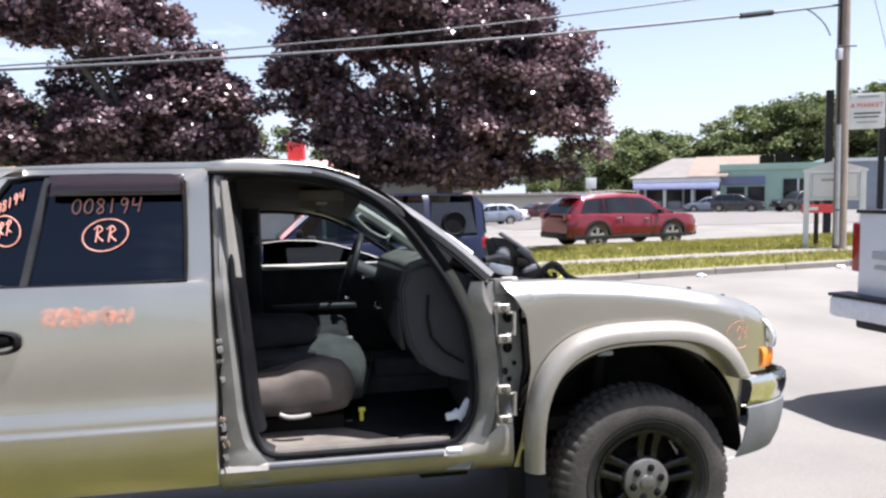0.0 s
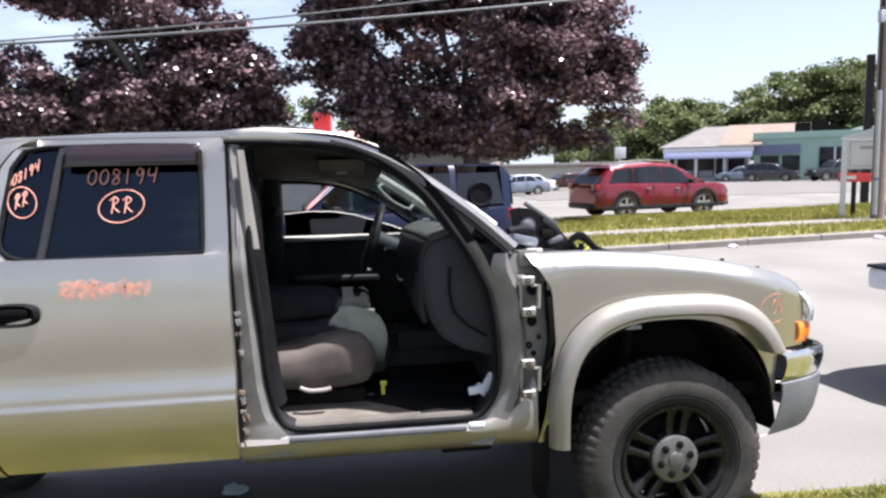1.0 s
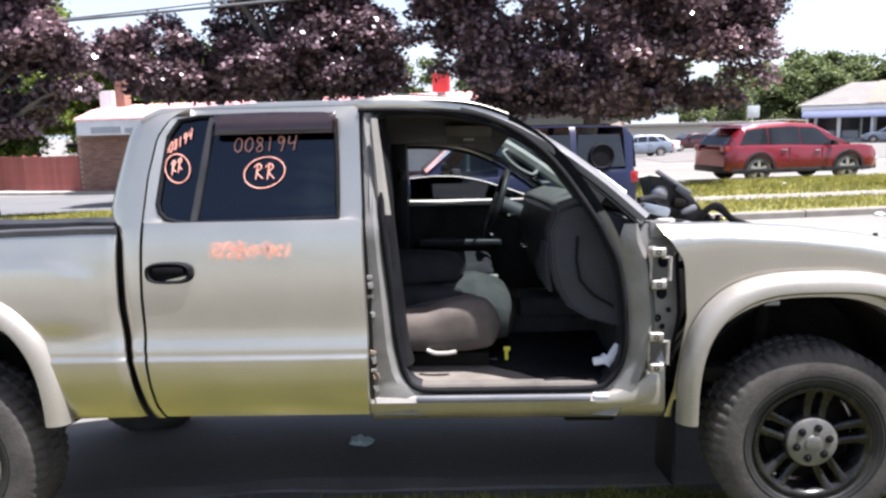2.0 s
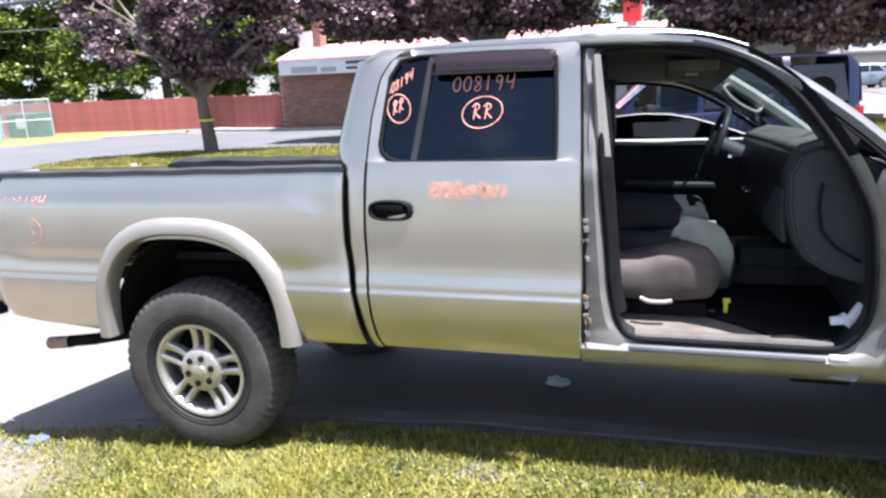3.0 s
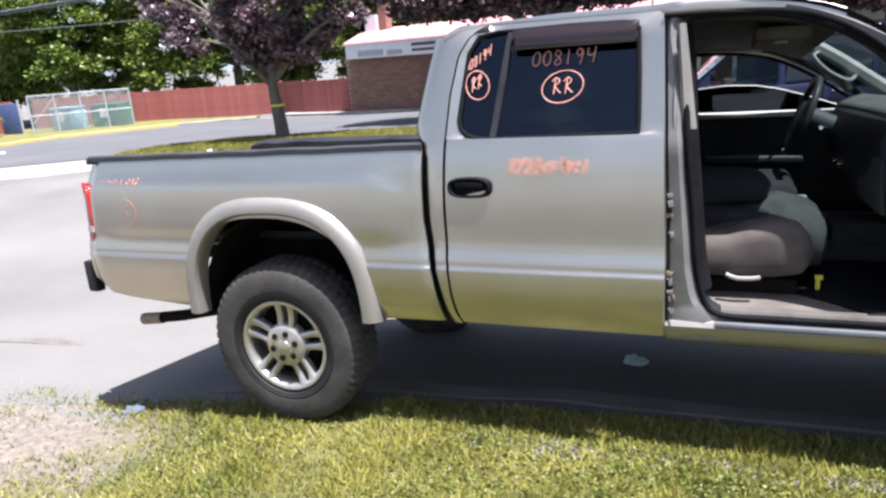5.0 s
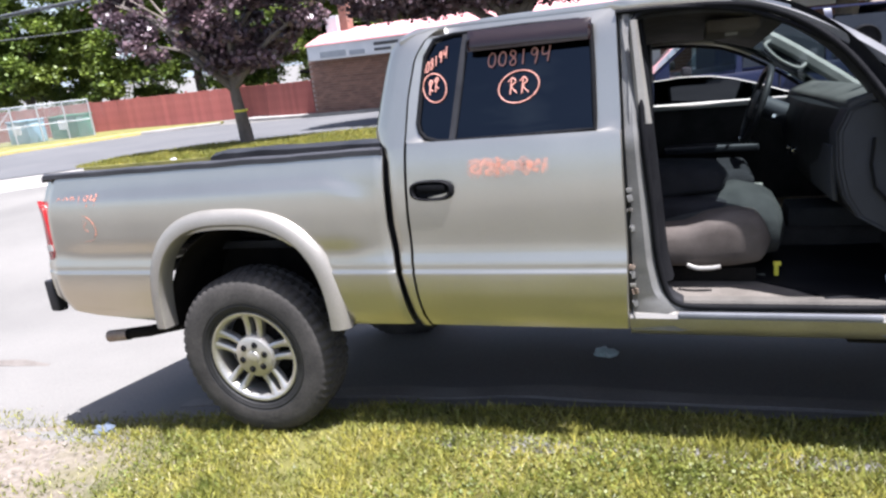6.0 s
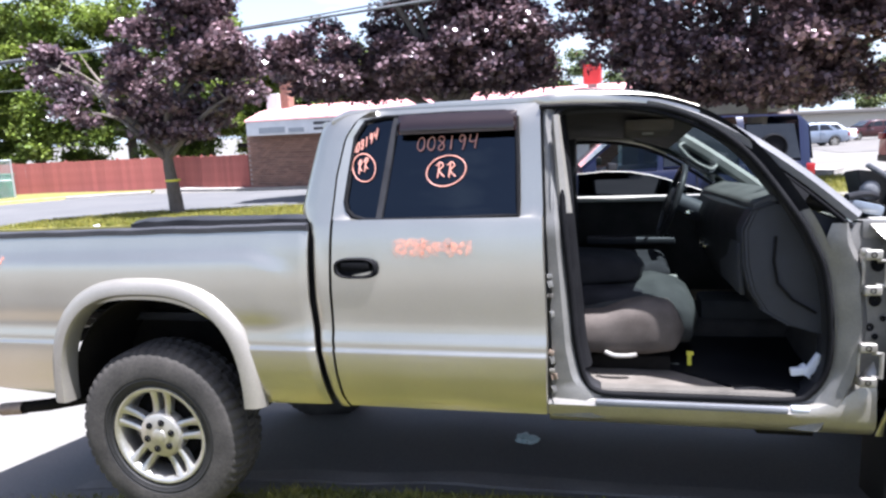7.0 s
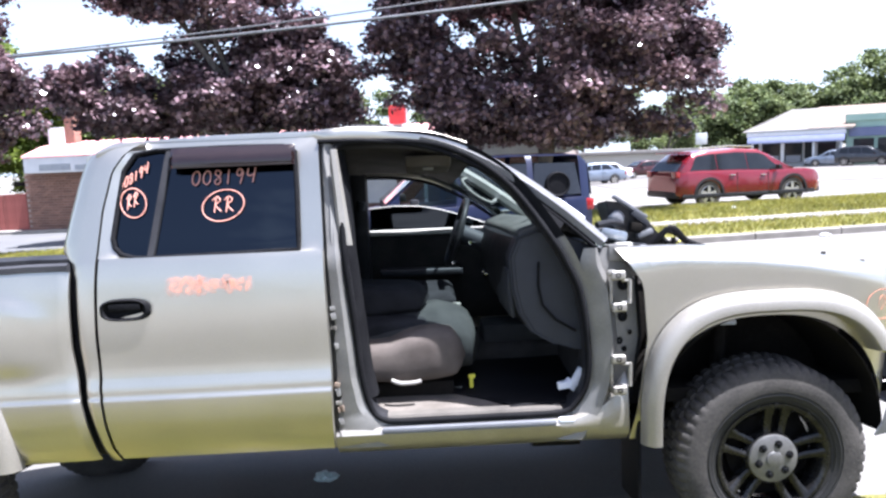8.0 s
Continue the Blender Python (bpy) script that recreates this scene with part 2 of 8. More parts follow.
    "sign_red": mat("red_sign", (0.72, 0.085, 0.09), (0.64, 0.07, 0.075), rough=0.5, scale=3, fine=30),
    "white_paint": mat("white_paint", (0.74, 0.74, 0.73), (0.62, 0.63, 0.63), rough=0.55, scale=2, fine=30, bump=0.05),
    "grey_text": mat("faded_grey_lettering", (0.30, 0.32, 0.34), (0.38, 0.40, 0.41), rough=0.7, scale=5, fine=50),
    "black_text": mat("black_lettering", (0.05, 0.05, 0.05), (0.08, 0.08, 0.08), rough=0.7, scale=5, fine=50),
    "store_white": mat("off_white_siding", (0.58, 0.57, 0.55), (0.66, 0.65, 0.63), rough=0.8, scale=1.0, fine=14, bump=0.1),
    "store_green": mat("pale_green_facade", (0.30, 0.44, 0.36), (0.36, 0.50, 0.42), rough=0.8, scale=0.8, fine=14, bump=0.1),
    "awning": mat("slate_blue_awning", (0.13, 0.15, 0.25), (0.18, 0.20, 0.30), rough=0.8, scale=1.5, fine=20),
    "shingle": mat("grey_shingle", (0.115, 0.108, 0.10), (0.16, 0.15, 0.138), rough=0.95, scale=1.0, fine=16, bump=0.3),
    "roof_tan": mat("tan_roof", (0.15, 0.118, 0.094), (0.195, 0.155, 0.125), rough=0.95, scale=1.0, fine=16, bump=0.2),
    "pole_wood": mat("weathered_pole_wood", (0.16, 0.125, 0.10), (0.25, 0.21, 0.175), rough=0.95, scale=5, fine=40, bump=0.5, stretchz=0.15),
    "galv": mat("galvanised_steel", (0.42, 0.44, 0.45), (0.52, 0.54, 0.55), rough=0.5, metal=0.6, scale=8, fine=70),
    "cable": mat("grey_cable", (0.07, 0.074, 0.08), (0.11, 0.115, 0.125), rough=0.6, scale=2, fine=20),
    "bin_green": mat("green_bin", (0.03, 0.14, 0.08), (0.04, 0.18, 0.11), rough=0.5, scale=4, fine=50),
    "bin_blue": mat("pale_blue_bin", (0.20, 0.34, 0.42), (0.26, 0.40, 0.48), rough=0.5, scale=4, fine=50),
    "screen_green": glass("green_privacy_mesh", (0.36, 0.52, 0.46)),
    "car_red": mat("crimson_car_paint", (0.145, 0.008, 0.016), (0.17, 0.011, 0.02), rough=0.25, metal=0.35, scale=2, fine=120, coat=0.8),
    "car_maroon": mat("maroon_car_paint", (0.034, 0.006, 0.007), (0.045, 0.009, 0.010), rough=0.3, metal=0.2, scale=2, fine=120, coat=0.3),
    "car_blue": mat("navy_car_paint", (0.004, 0.006, 0.022), (0.006, 0.009, 0.030), rough=0.35, metal=0.1, scale=2, fine=120, coat=0.15, spec=0.3),
    "car_black": mat("black_car_paint", (0.015, 0.015, 0.017), (0.02, 0.02, 0.022), rough=0.25, scale=2, fine=120, coat=0.8),
    "car_grey": mat("slate_car_paint", (0.16, 0.19, 0.24), (0.20, 0.23, 0.28), rough=0.3, metal=0.4, scale=2, fine=120, coat=0.7),
    "car_white": mat("white_car_paint", (0.66, 0.67, 0.70), (0.60, 0.61, 0.64), rough=0.3, scale=2, fine=120, coat=0.6),
    "car_glass": mat("dark_car_glass", (0.010, 0.012, 0.015), (0.016, 0.018, 0.022), rough=0.06, scale=2, fine=20, spec=0.3),
    "litter": mat("crumpled_pale_litter", (0.45, 0.60, 0.56), (0.70, 0.74, 0.70), rough=0.5, scale=40, fine=150, bump=0.2),
    "blue_paint": mat("faded_blue_paint", (0.05, 0.08, 0.20), (0.08, 0.11, 0.24), rough=0.7, scale=4, fine=40),
    "house_cream": mat("cream_siding", (0.50, 0.44, 0.33), (0.56, 0.50, 0.40), rough=0.9, scale=1, fine=14, bump=0.1),
}

def smeared(name, c1, c2, cover):
    """Rubbed marker: patchy colour that lets the paint show through."""
    m = mat(name, c1, c2, rough=0.6, scale=30, fine=220)
    n, l = m.node_tree.nodes, m.node_tree.links
    tr, mx, nz, mr = n.new("ShaderNodeBsdfTransparent"), n.new("ShaderNodeMixShader"), n.new("ShaderNodeTexNoise"), n.new("ShaderNodeMapRange")
    nz.inputs["Scale"].default_value, nz.inputs["Detail"].default_value = 55, 6
    tc = n.new("ShaderNodeTexCoord")
    l.new(tc.outputs["Object"], nz.inputs["Vector"])
    mr.inputs["From Min"].default_value, mr.inputs["From Max"].default_value = 0.35, 0.65
    mr.inputs["To Max"].default_value = cover
    l.new(nz.outputs["Fac"], mr.inputs["Value"])
    l.new(mr.outputs["Result"], mx.inputs[0])
    l.new(tr.outputs[0], mx.inputs[1])
    l.new(n["Principled BSDF"].outputs[0], mx.inputs[2])
    l.new(mx.outputs[0], n["Material Output"].inputs["Surface"])
    return m


M["screen_green"] = smeared("green_privacy_mesh", (0.07, 0.16, 0.13), (0.10, 0.20, 0.165), 0.25)
M["marker_faint"] = smeared("smeared_orange_marker", (0.72, 0.24, 0.14), (0.78, 0.34, 0.22), 0.75)


M["marker_wash"] = smeared("thin_orange_wash", (0.76, 0.32, 0.22), (0.80, 0.44, 0.34), 0.36)
M["marker_smear"] = smeared("rubbed_orange_marker", (0.74, 0.27, 0.16), (0.78, 0.38, 0.26), 0.33)


def worn_lawn():
    """Turf that gives way to sandy soil at its trodden end, in patches."""
    m = mat("worn_lawn", (0.066, 0.071, 0.014), (0.135, 0.122, 0.030), rough=1.0, scale=2.5, fine=40, bump=0.6)
    n, l = m.node_tree.nodes, m.node_tree.links
    b = n["Principled BSDF"]
    tc, sep = n.new("ShaderNodeTexCoord"), n.new("ShaderNodeSeparateXYZ")
    l.new(tc.outputs["Object"], sep.inputs["Vector"])
    pat, fine = n.new("ShaderNodeTexNoise"), n.new("ShaderNodeTexNoise")
    pat.inputs["Scale"].default_value, pat.inputs["Detail"].default_value = 2.2, 7
    fine.inputs["Scale"].default_value, fine.inputs["Detail"].default_value = 30, 5
    for t in (pat, fine):
        l.new(tc.outputs["Object"], t.inputs["Vector"])
    w = n.new("ShaderNodeMath")
    w.operation = "MULTIPLY_ADD"
    l.new(pat.outputs["Fac"], w.inputs[0])
    w.inputs[1].default_value = 2.6
    drift = n.new("ShaderNodeMath")
    drift.operation = "MULTIPLY_ADD"
    l.new(sep.outputs["Y"], drift.inputs[0])
    drift.inputs[1].default_value = -0.5
    l.new(sep.outputs["X"], drift.inputs[2])
    l.new(drift.outputs[0], w.inputs[2])
    r = n.new("ShaderNodeMapRange")
    r.inputs["From Min"].default_value, r.inputs["From Max"].default_value = 0.15, 1.0
    l.new(w.outputs[0], r.inputs["Value"])
    soil = n.new("ShaderNodeValToRGB")
    soil.color_ramp.elements[0].color, soil.color_ramp.elements[1].color = (0.118, 0.098, 0.076, 1), (0.205, 0.174, 0.140, 1)
    soil.color_ramp.elements[0].position, soil.color_ramp.elements[1].position = 0.35, 0.65
    l.new(fine.outputs["Fac"], soil.inputs["Fac"])
    mx = n.new("ShaderNodeMix")
    mx.data_type = "RGBA"
    l.new(r.outputs["Result"], mx.inputs["Factor"])
    l.new(soil.outputs["Color"], mx.inputs["A"])
    l.new(b.inputs["Base Color"].links[0].from_socket, mx.inputs["B"])
    l.new(mx.outputs["Result"], b.inputs["Base Color"])
    return m


M["worn_lawn"] = worn_lawn()

# ---- mesh helpers ----
BASES = {}
LEAN = 0.125      # the lot falls away from the lawn, and the pickup leans with it
LEANING = [False]
NOSE = ("front_fender", "headlight", "turn_signal", "radiator_support", "nose_marker")


def finish(bm, smooth=True, sharp=40.0):
    bmesh.ops.remove_doubles(bm, verts=bm.verts, dist=1e-5)
    bmesh.ops.recalc_face_normals(bm, faces=bm.faces)
    for f in bm.faces:
        f.smooth = smooth
    for e in bm.edges:
        if len(e.link_faces) == 2 and e.calc_face_angle(0) > radians(sharp):
            e.smooth = False


def mesh_from(name, bm, material, smooth=True, sharp=40.0):
    finish(bm, smooth, sharp)
    me = bpy.data.meshes.new(name)
    bm.to_mesh(me)
    bm.free()
    me.materials.append(material)
    return me


def thing(name, base, label, category, group="", kind=""):
    e = tagged(new(name), label, category, group, kind)
    e.location = base
    BASES[e.name] = Vector(base)
    return e


def part(name, bm, material, parent, label="", smooth=True, sharp=40.0):
    """One mesh object under a thing or under a part; the mesh is in the thing's world place."""
    if name in NOSE and not isinstance(bm, bpy.types.Mesh):
        for v in bm.verts:
            v.co.x += 0.10 * max(0.0, v.co.x - 3.62)
    if LEANING[0] and not isinstance(bm, bpy.types.Mesh):
        for v in bm.verts:
            v.co.z -= LEAN * v.co.y
    me = bm if isinstance(bm, bpy.types.Mesh) else mesh_from(name, bm, material, smooth, sharp)
    ob = new(name, me)
    ob.parent = parent
    if parent.name in BASES:
        ob.location = -BASES[parent.name]
    return tagged(ob, label)


def solo(name, bm, material, label, category, group="", kind="", smooth=True, sharp=40.0):
    return tagged(new(name, mesh_from(name, bm, material, smooth, sharp)), label, category, group, kind)


def add_grid(bm, rows, close_u=False, close_v=False):
    vs = [[bm.verts.new(p) for p in r] for r in rows]
    nr, nc = len(vs), len(vs[0])
    for i in range(nr if close_u else nr - 1):
        for j in range(nc if close_v else nc - 1):
            q = (vs[i][j], vs[(i + 1) % nr][j], vs[(i + 1) % nr][(j + 1) % nc], vs[i][(j + 1) % nc])
            if len(set(q)) == 4:
                bm.faces.new(q)
    return vs


def sheet(rows, thick=0.0, close_u=False, close_v=False, inward=None):
    """A surface through rows of points; with a thickness it becomes a closed shell."""
    bm = bmesh.new()
    front = add_grid(bm, rows, close_u, close_v)
    if thick:
        nr, nc = len(rows), len(rows[0])

        def at(i, j):
            i = i % nr if close_u else min(nr - 1, max(0, i))
            j = j % nc if close_v else min(nc - 1, max(0, j))
            return Vector(rows[i][j])
        under = []
        last = Vector((0, 0, 1))
        for i in range(nr):
            r = []
            for j in range(nc):
                n = (at(i + 1, j) - at(i - 1, j)).cross(at(i, j + 1) - at(i, j - 1))
                last = n.normalized() if n.length > 1e-10 else last
                r.append(at(i, j) + (Vector(inward) * abs(thick) if inward else last * thick))
            under.append(r)
        rear = add_grid(bm, under, close_u, close_v)
        if not close_u:
            for k in (0, nr - 1):
                for j in range(nc if close_v else nc - 1):
                    q = (front[k][j], front[k][(j + 1) % nc], rear[k][(j + 1) % nc], rear[k][j])
                    bm.faces.new(q)
        if not close_v:
            for k in (0, nc - 1):
                for i in range(nr if close_u else nr - 1):
                    bm.faces.new((front[i][k], front[(i + 1) % nr][k], rear[(i + 1) % nr][k], rear[i][k]))
    return bm


def add_box(bm, lo, hi, bevel=0.0, turn=None, segs=2):
    lo, hi = Vector(lo), Vector(hi)
    r = bmesh.ops.create_cube(bm, size=1.0)
    vs = r["verts"]
    for v in vs:
        v.co = Vector((lo[k] + (v.co[k] + 0.5) * (hi[k] - lo[k]) for k in range(3)))
    if bevel:
        es = list({e for v in vs for e in v.link_edges})
        r = bmesh.ops.bevel(bm, geom=es, offset=bevel, segments=segs, affect="EDGES", profile=0.6)
        vs = list({v for f in r["faces"] for v in f.verts} | {v for v in vs if v.is_valid})
    if turn:
        bmesh.ops.transform(bm, matrix=turn, verts=vs)
    return vs


def box(lo, hi, bevel=0.0, turn=None, segs=2):
    bm = bmesh.new()
    add_box(bm, lo, hi, bevel, turn, segs)
    return bm


def add_tube(bm, pts, r, n=8, closed=False, squash=1.0):
    """A tube along points; r is a number or a list."""
    pts = [Vector(p) for p in pts]
    rows = []
    k = len(pts)
    prev = None
    for i, p in enumerate(pts):
        a = pts[(i - 1) % k] if closed or i else p
        b = pts[(i + 1) % k] if closed or i < k - 1 else p
        d = (b - a).normalized()
        if prev is None:
            u = d.orthogonal().normalized()
        else:
            u = (prev - d * prev.dot(d)).normalized()
        prev = u
        w = d.cross(u)
        ri = r[i] if isinstance(r, (list, tuple)) else r
        rows.append([p + ri * (math.cos(t) * u + squash * math.sin(t) * w) for t in (2 * math.pi * j / n for j in range(n))])
    vs = add_grid(bm, rows, closed, True)
    if not closed:
        bm.faces.new(vs[0])
        bm.faces.new(vs[-1])


def tube(pts, r, n=8, closed=False):
    bm = bmesh.new()
    add_tube(bm, pts, r, n, closed)
    return bm


def smooth_line(pts, per=6, closed=False):
    """Catmull-Rom line through points."""
    pts = [Vector(p) for p in pts]
    k = len(pts)
    out = []
    for i in range(k if closed else k - 1):
        p0 = pts[(i - 1) % k] if closed or i else pts[0]
        p1, p2 = pts[i], pts[(i + 1) % k]
        p3 = pts[(i + 2) % k] if closed or i + 2 < k else p2
        for s in range(per):
            t = s / per
            out.append(0.5 * (2 * p1 + (p2 - p0) * t + (2 * p0 - 5 * p1 + 4 * p2 - p3) * t * t + (3 * p1 - p0 - 3 * p2 + p3) * t ** 3))
    if not closed:
        out.append(pts[-1])
    return out


def lathe(profile, n=48, axis="y"):
    """profile: (radius, along) pairs, turned about an axis."""
    rows = []
    for r, a in profile:
        ring = []
        for j in range(n):
            t = 2 * math.pi * j / n
            c, s = r * math.cos(t), r * math.sin(t)
            ring.append(Vector((c, a, s)) if axis == "y" else Vector((c, s, a)) if axis == "z" else Vector((a, c, s)))
        rows.append(ring)
    return rows


def lerp(x, xs, ys):
    return float(np.interp(x, xs, ys))


def sstep(a, b, x):
    t = min(1, max(0, (x - a) / (b - a)))
    return t * t * (3 - 2 * t)


def ground_z(x, y):
    """The lot falls from the lawn and to its worn end, then the land falls slightly to the street and its far corner."""
    dip = lerp(x, [-3.0, -1.5, -1.0, -0.5, 0.0, 0.5, 1.0], [-0.20, -0.19, -0.170, -0.115, -0.057, -0.022, 0.0]) * sstep(6.0, 2.0, y)
    return dip - LEAN * min(1.85, max(0, y)) + 0.05 * sstep(2.2, 6, y) - 0.010 * min(120, max(0, y - 15)) - 0.5 * sstep(6, 30, -0.8 * x + 0.6 * y)

# ---- ground, kerbs, streets ----
def spaced(a, b, n):
    return [a + (b - a) * i / n for i in range(n + 1)]


axis_x = [-900, -400, -200, -120, -80] + spaced(-60, -12, 24) + spaced(-11, 14, 50) + spaced(15, 60, 22) + [80, 120, 200, 400, 900]
axis_y = [-900, -400, -200, -100, -50, -25, -12] + spaced(-8, 16, 48) + spaced(17, 60, 22) + [80, 120, 200, 400, 900]
bm = sheet([[Vector((x, y, ground_z(x, y))) for x in axis_x] for y in axis_y])
solo("ground", bm, M["asphalt"], "weathered grey asphalt lot and street", "ground", kind="structure")


def slab(name, edge_near, edge_far, n, lift, material, label, category, seed=0.0, wobble=0.0, drop=0.25, cross=6):
    """A strip of ground between two lines, standing lift above the ground, with a skirt down to it."""
    rows = []
    for j in range(cross + 1):
        r = []
        for i in range(n + 1):
            u = i / n
            a = Vector((lerp(u, [k / (len(edge_near) - 1) for k in range(len(edge_near))], [p[0] for p in edge_near]), lerp(u, [k / (len(edge_near) - 1) for k in range(len(edge_near))], [p[1] for p in edge_near]), 0))
            b = Vector((lerp(u, [k / (len(edge_far) - 1) for k in range(len(edge_far))], [p[0] for p in edge_far]), lerp(u, [k / (len(edge_far) - 1) for k in range(len(edge_far))], [p[1] for p in edge_far]), 0))
            p = a.lerp(b, j / cross)
            if wobble and j in (0, cross):
                p += Vector((0, wobble * noise.noise((p.x * 2.1, p.y * 2.1 + seed, seed)), 0))
            p.z = ground_z(p.x, p.y) + lift + (0.012 * noise.noise((p.x * 1.3, p.y * 1.3, seed)) if wobble else 0)
            r.append(p)
        rows.append(r)
    bm = bmesh.new()
    vs = add_grid(bm, rows)
    ring = vs[0] + [r[-1] for r in vs[1:]] + vs[-1][-2::-1] + [r[0] for r in vs[-2:0:-1]]
    low = [bm.verts.new(v.co - Vector((0, 0, drop))) for v in ring]
    for i in range(len(ring)):
        bm.faces.new((ring[i], ring[(i + 1) % len(ring)], low[(i + 1) % len(ring)], low[i]))
    return solo(name, bm, material, label, category, kind="structure")


# near verge on which the right wheels stand, its bare end and its concrete edging
slab("lawn_strip", [(-4.6, -2.25), (14, -2.25)], [(-4.6, -0.45), (-2.6, -0.25), (-1.5, 0.10), (-0.6, 0.24), (0.6, 0.34), (1.8, 0.39), (3.0, 0.43), (4.2, 0.46), (14, 0.75)], 120, 0.006, M["worn_lawn"], "sunlit mown lawn strip, trodden bare at one end", "lawn", 3.1, 0.10, cross=10)
slab("concrete_edging", [(-0.9, 0.40), (1.2, 0.45), (3.3, 0.52)], [(-0.9, 0.52), (1.2, 0.60), (3.3, 0.66)], 40, 0.012, M["edging"], "worn concrete edging between lawn and asphalt", "edging", 5.0, 0.05)

# unseen dark ground, added so that the door paint reflects a darker band
slab("dark_drive", [(-14, -6.4), (16, -6.4)], [(-14, -2.3), (16, -2.3)], 60, 0.012, M["mirrored_asphalt"], "unseen dark ground added for the flank to mirror", "drive", 2.0, 0.0, drop=0.05)

# far verge with walk, kerb and its grass, along the street
KA, KB = Vector((4.6, 9.8)), Vector((30, 13.9))
slab("far_verge", [(4.8, 9.95), (30, 14.05)], [(6.0, 17.2), (20, 20.5), (34, 22.2)], 40, 0.11, M["turf"], "sunlit grass verge beyond the lot", "verge", 2.2, 0.10, cross=14)
slab("verge_walk", [(5.0, 12.0), (30, 15.6)], [(5.2, 12.9), (30, 16.7)], 30, 0.125, M["edging"], "stained concrete walk through the verge", "walk", 1.0, 0.06, drop=0.2)
slab("left_verge", [(-12.0, 11.0), (-4.3, 10.3), (3.5, 9.6)], [(-12.7, 12.6), (-10.6, 14.0), (-5, 14.2), (3.5, 13.8)], 40, 0.09, M["turf"], "grass verge with a young maple", "verge", 6.2, 0.14, cross=10)
slab("oil_stain", [(-3.35, 0.93), (-3.0, 0.96), (-2.6, 1.03)], [(-3.3, 1.0), (-2.95, 1.12), (-2.62, 1.07)], 24, 0.003, M["oil"], "brown oil stain on the lot", "stain", 8.0, 0.05, drop=0.02)
slab("side_street", [(-45, 2.5), (-17, 9.4), (-11.6, 12.3), (-4.2, 13.6), (4.2, 13.8)], [(-45, 14), (-30.5, 20.9), (-18.4, 25.3), (-11.8, 24.6), (8, 19.2)], 60, 0.02, M["asphalt_dark"], "grey asphalt side street past the brick building", "street", 4.4, 0.1, drop=0.06, cross=16)
slab("lit_apron", [(-42, -2.0), (-14.6, 6.6), (-9.6, 9.2)], [(-45, 2.3), (-17, 9.2), (-11.5, 11.9)], 40, 0.014, M["concrete"], "pale concrete apron at the street mouth", "apron", 4.0, 0.15, drop=0.06, cross=8)


def kerb_run(name, a, b, n, material, label, z_lift, w=0.16):
    """A run of kerb stones with open joints."""
    a, b = Vector(a), Vector(b)
    d = (b - a) / n
    side = Vector((-d.y, d.x)).normalized() * w
    k = thing(name, (a.x, a.y, ground_z(a.x, a.y)), label, "kerb", kind="structure")
    for i in range(n):
        p, q = a + d * (i + 0.006), a + d * (i + 0.994)
        bm = bmesh.new()
        pts = []
        for e in (p, q):
            z = ground_z(e.x, e.y)
            lift = z_lift + random.uniform(-0.008, 0.008)
            pts.append([Vector((e.x, e.y, z - 0.1)), Vector((e.x, e.y, z + lift - 0.02)), Vector((e.x + side.x * 0.12, e.y + side.y * 0.12, z + lift)), Vector((e.x + side.x, e.y + side.y, z + lift)), Vector((e.x + side.x, e.y + side.y, z - 0.1))])
        vs = add_grid(bm, pts)
        bm.faces.new(vs[0])
        bm.faces.new(vs[1])
        part("kerb_stone", bm, material, k)
    return k


kerb_run("far_kerb", (4.6, 9.8), (30, 13.9), 14, M["edging"], "stained concrete kerb along the verge", 0.13)
for a, b, n in (((-22.2, 12.4), (-24.0, 16.6), 4), ((-24.0, 16.6), (-23.8, 19.4), 3), ((-23.8, 19.4), (-21.1, 23.5), 5)):
    kerb_run("yellow_kerb", a, b, n, M["yellow_kerb"], "yellow-painted kerb round the grass corner", 0.15, 0.17)
kerb_run("street_kerb", (-21.1, 23.5), (-18.1, 25.2), 3, M["concrete"], "pale concrete kerb by the brick building", 0.14, 0.3)
slab("building_walk", [(-18.2, 26.6), (-12, 24.9), (8, 19.4)], [(-17.8, 27.6), (-11.6, 26.1), (8.6, 20.6)], 30, 0.12, M["concrete"], "pale concrete walk along the brick building", "walk", 1.7, 0.0)
slab("corner_grass", [(-22.4, 12.4), (-24.2, 16.6), (-24.0, 19.4), (-21.3, 23.6), (-18.3, 25.3)], [(-48, 11), (-42, 19), (-32, 23.8), (-25, 26.8), (-19, 26.8)], 40, 0.10, M["turf"], "grass corner by the street", "verge", 1.9, 0.1)
slab("shop_forecourt", [(12, 33), (60, 30)], [(16, 72), (70, 52)], 20, 0.02, M["forecourt"], "pale forecourt in front of the shops", "forecourt", 1.2, 0.0)

# ---- the pickup truck ----
LEANING[0] = True
W = 1.80          # body width; the near flank is at y = 0
truck = thing("pickup_truck", (1.6, W / 2, 0), "silver-beige crew-cab pickup missing its bonnet and front passenger door", "pickup truck")

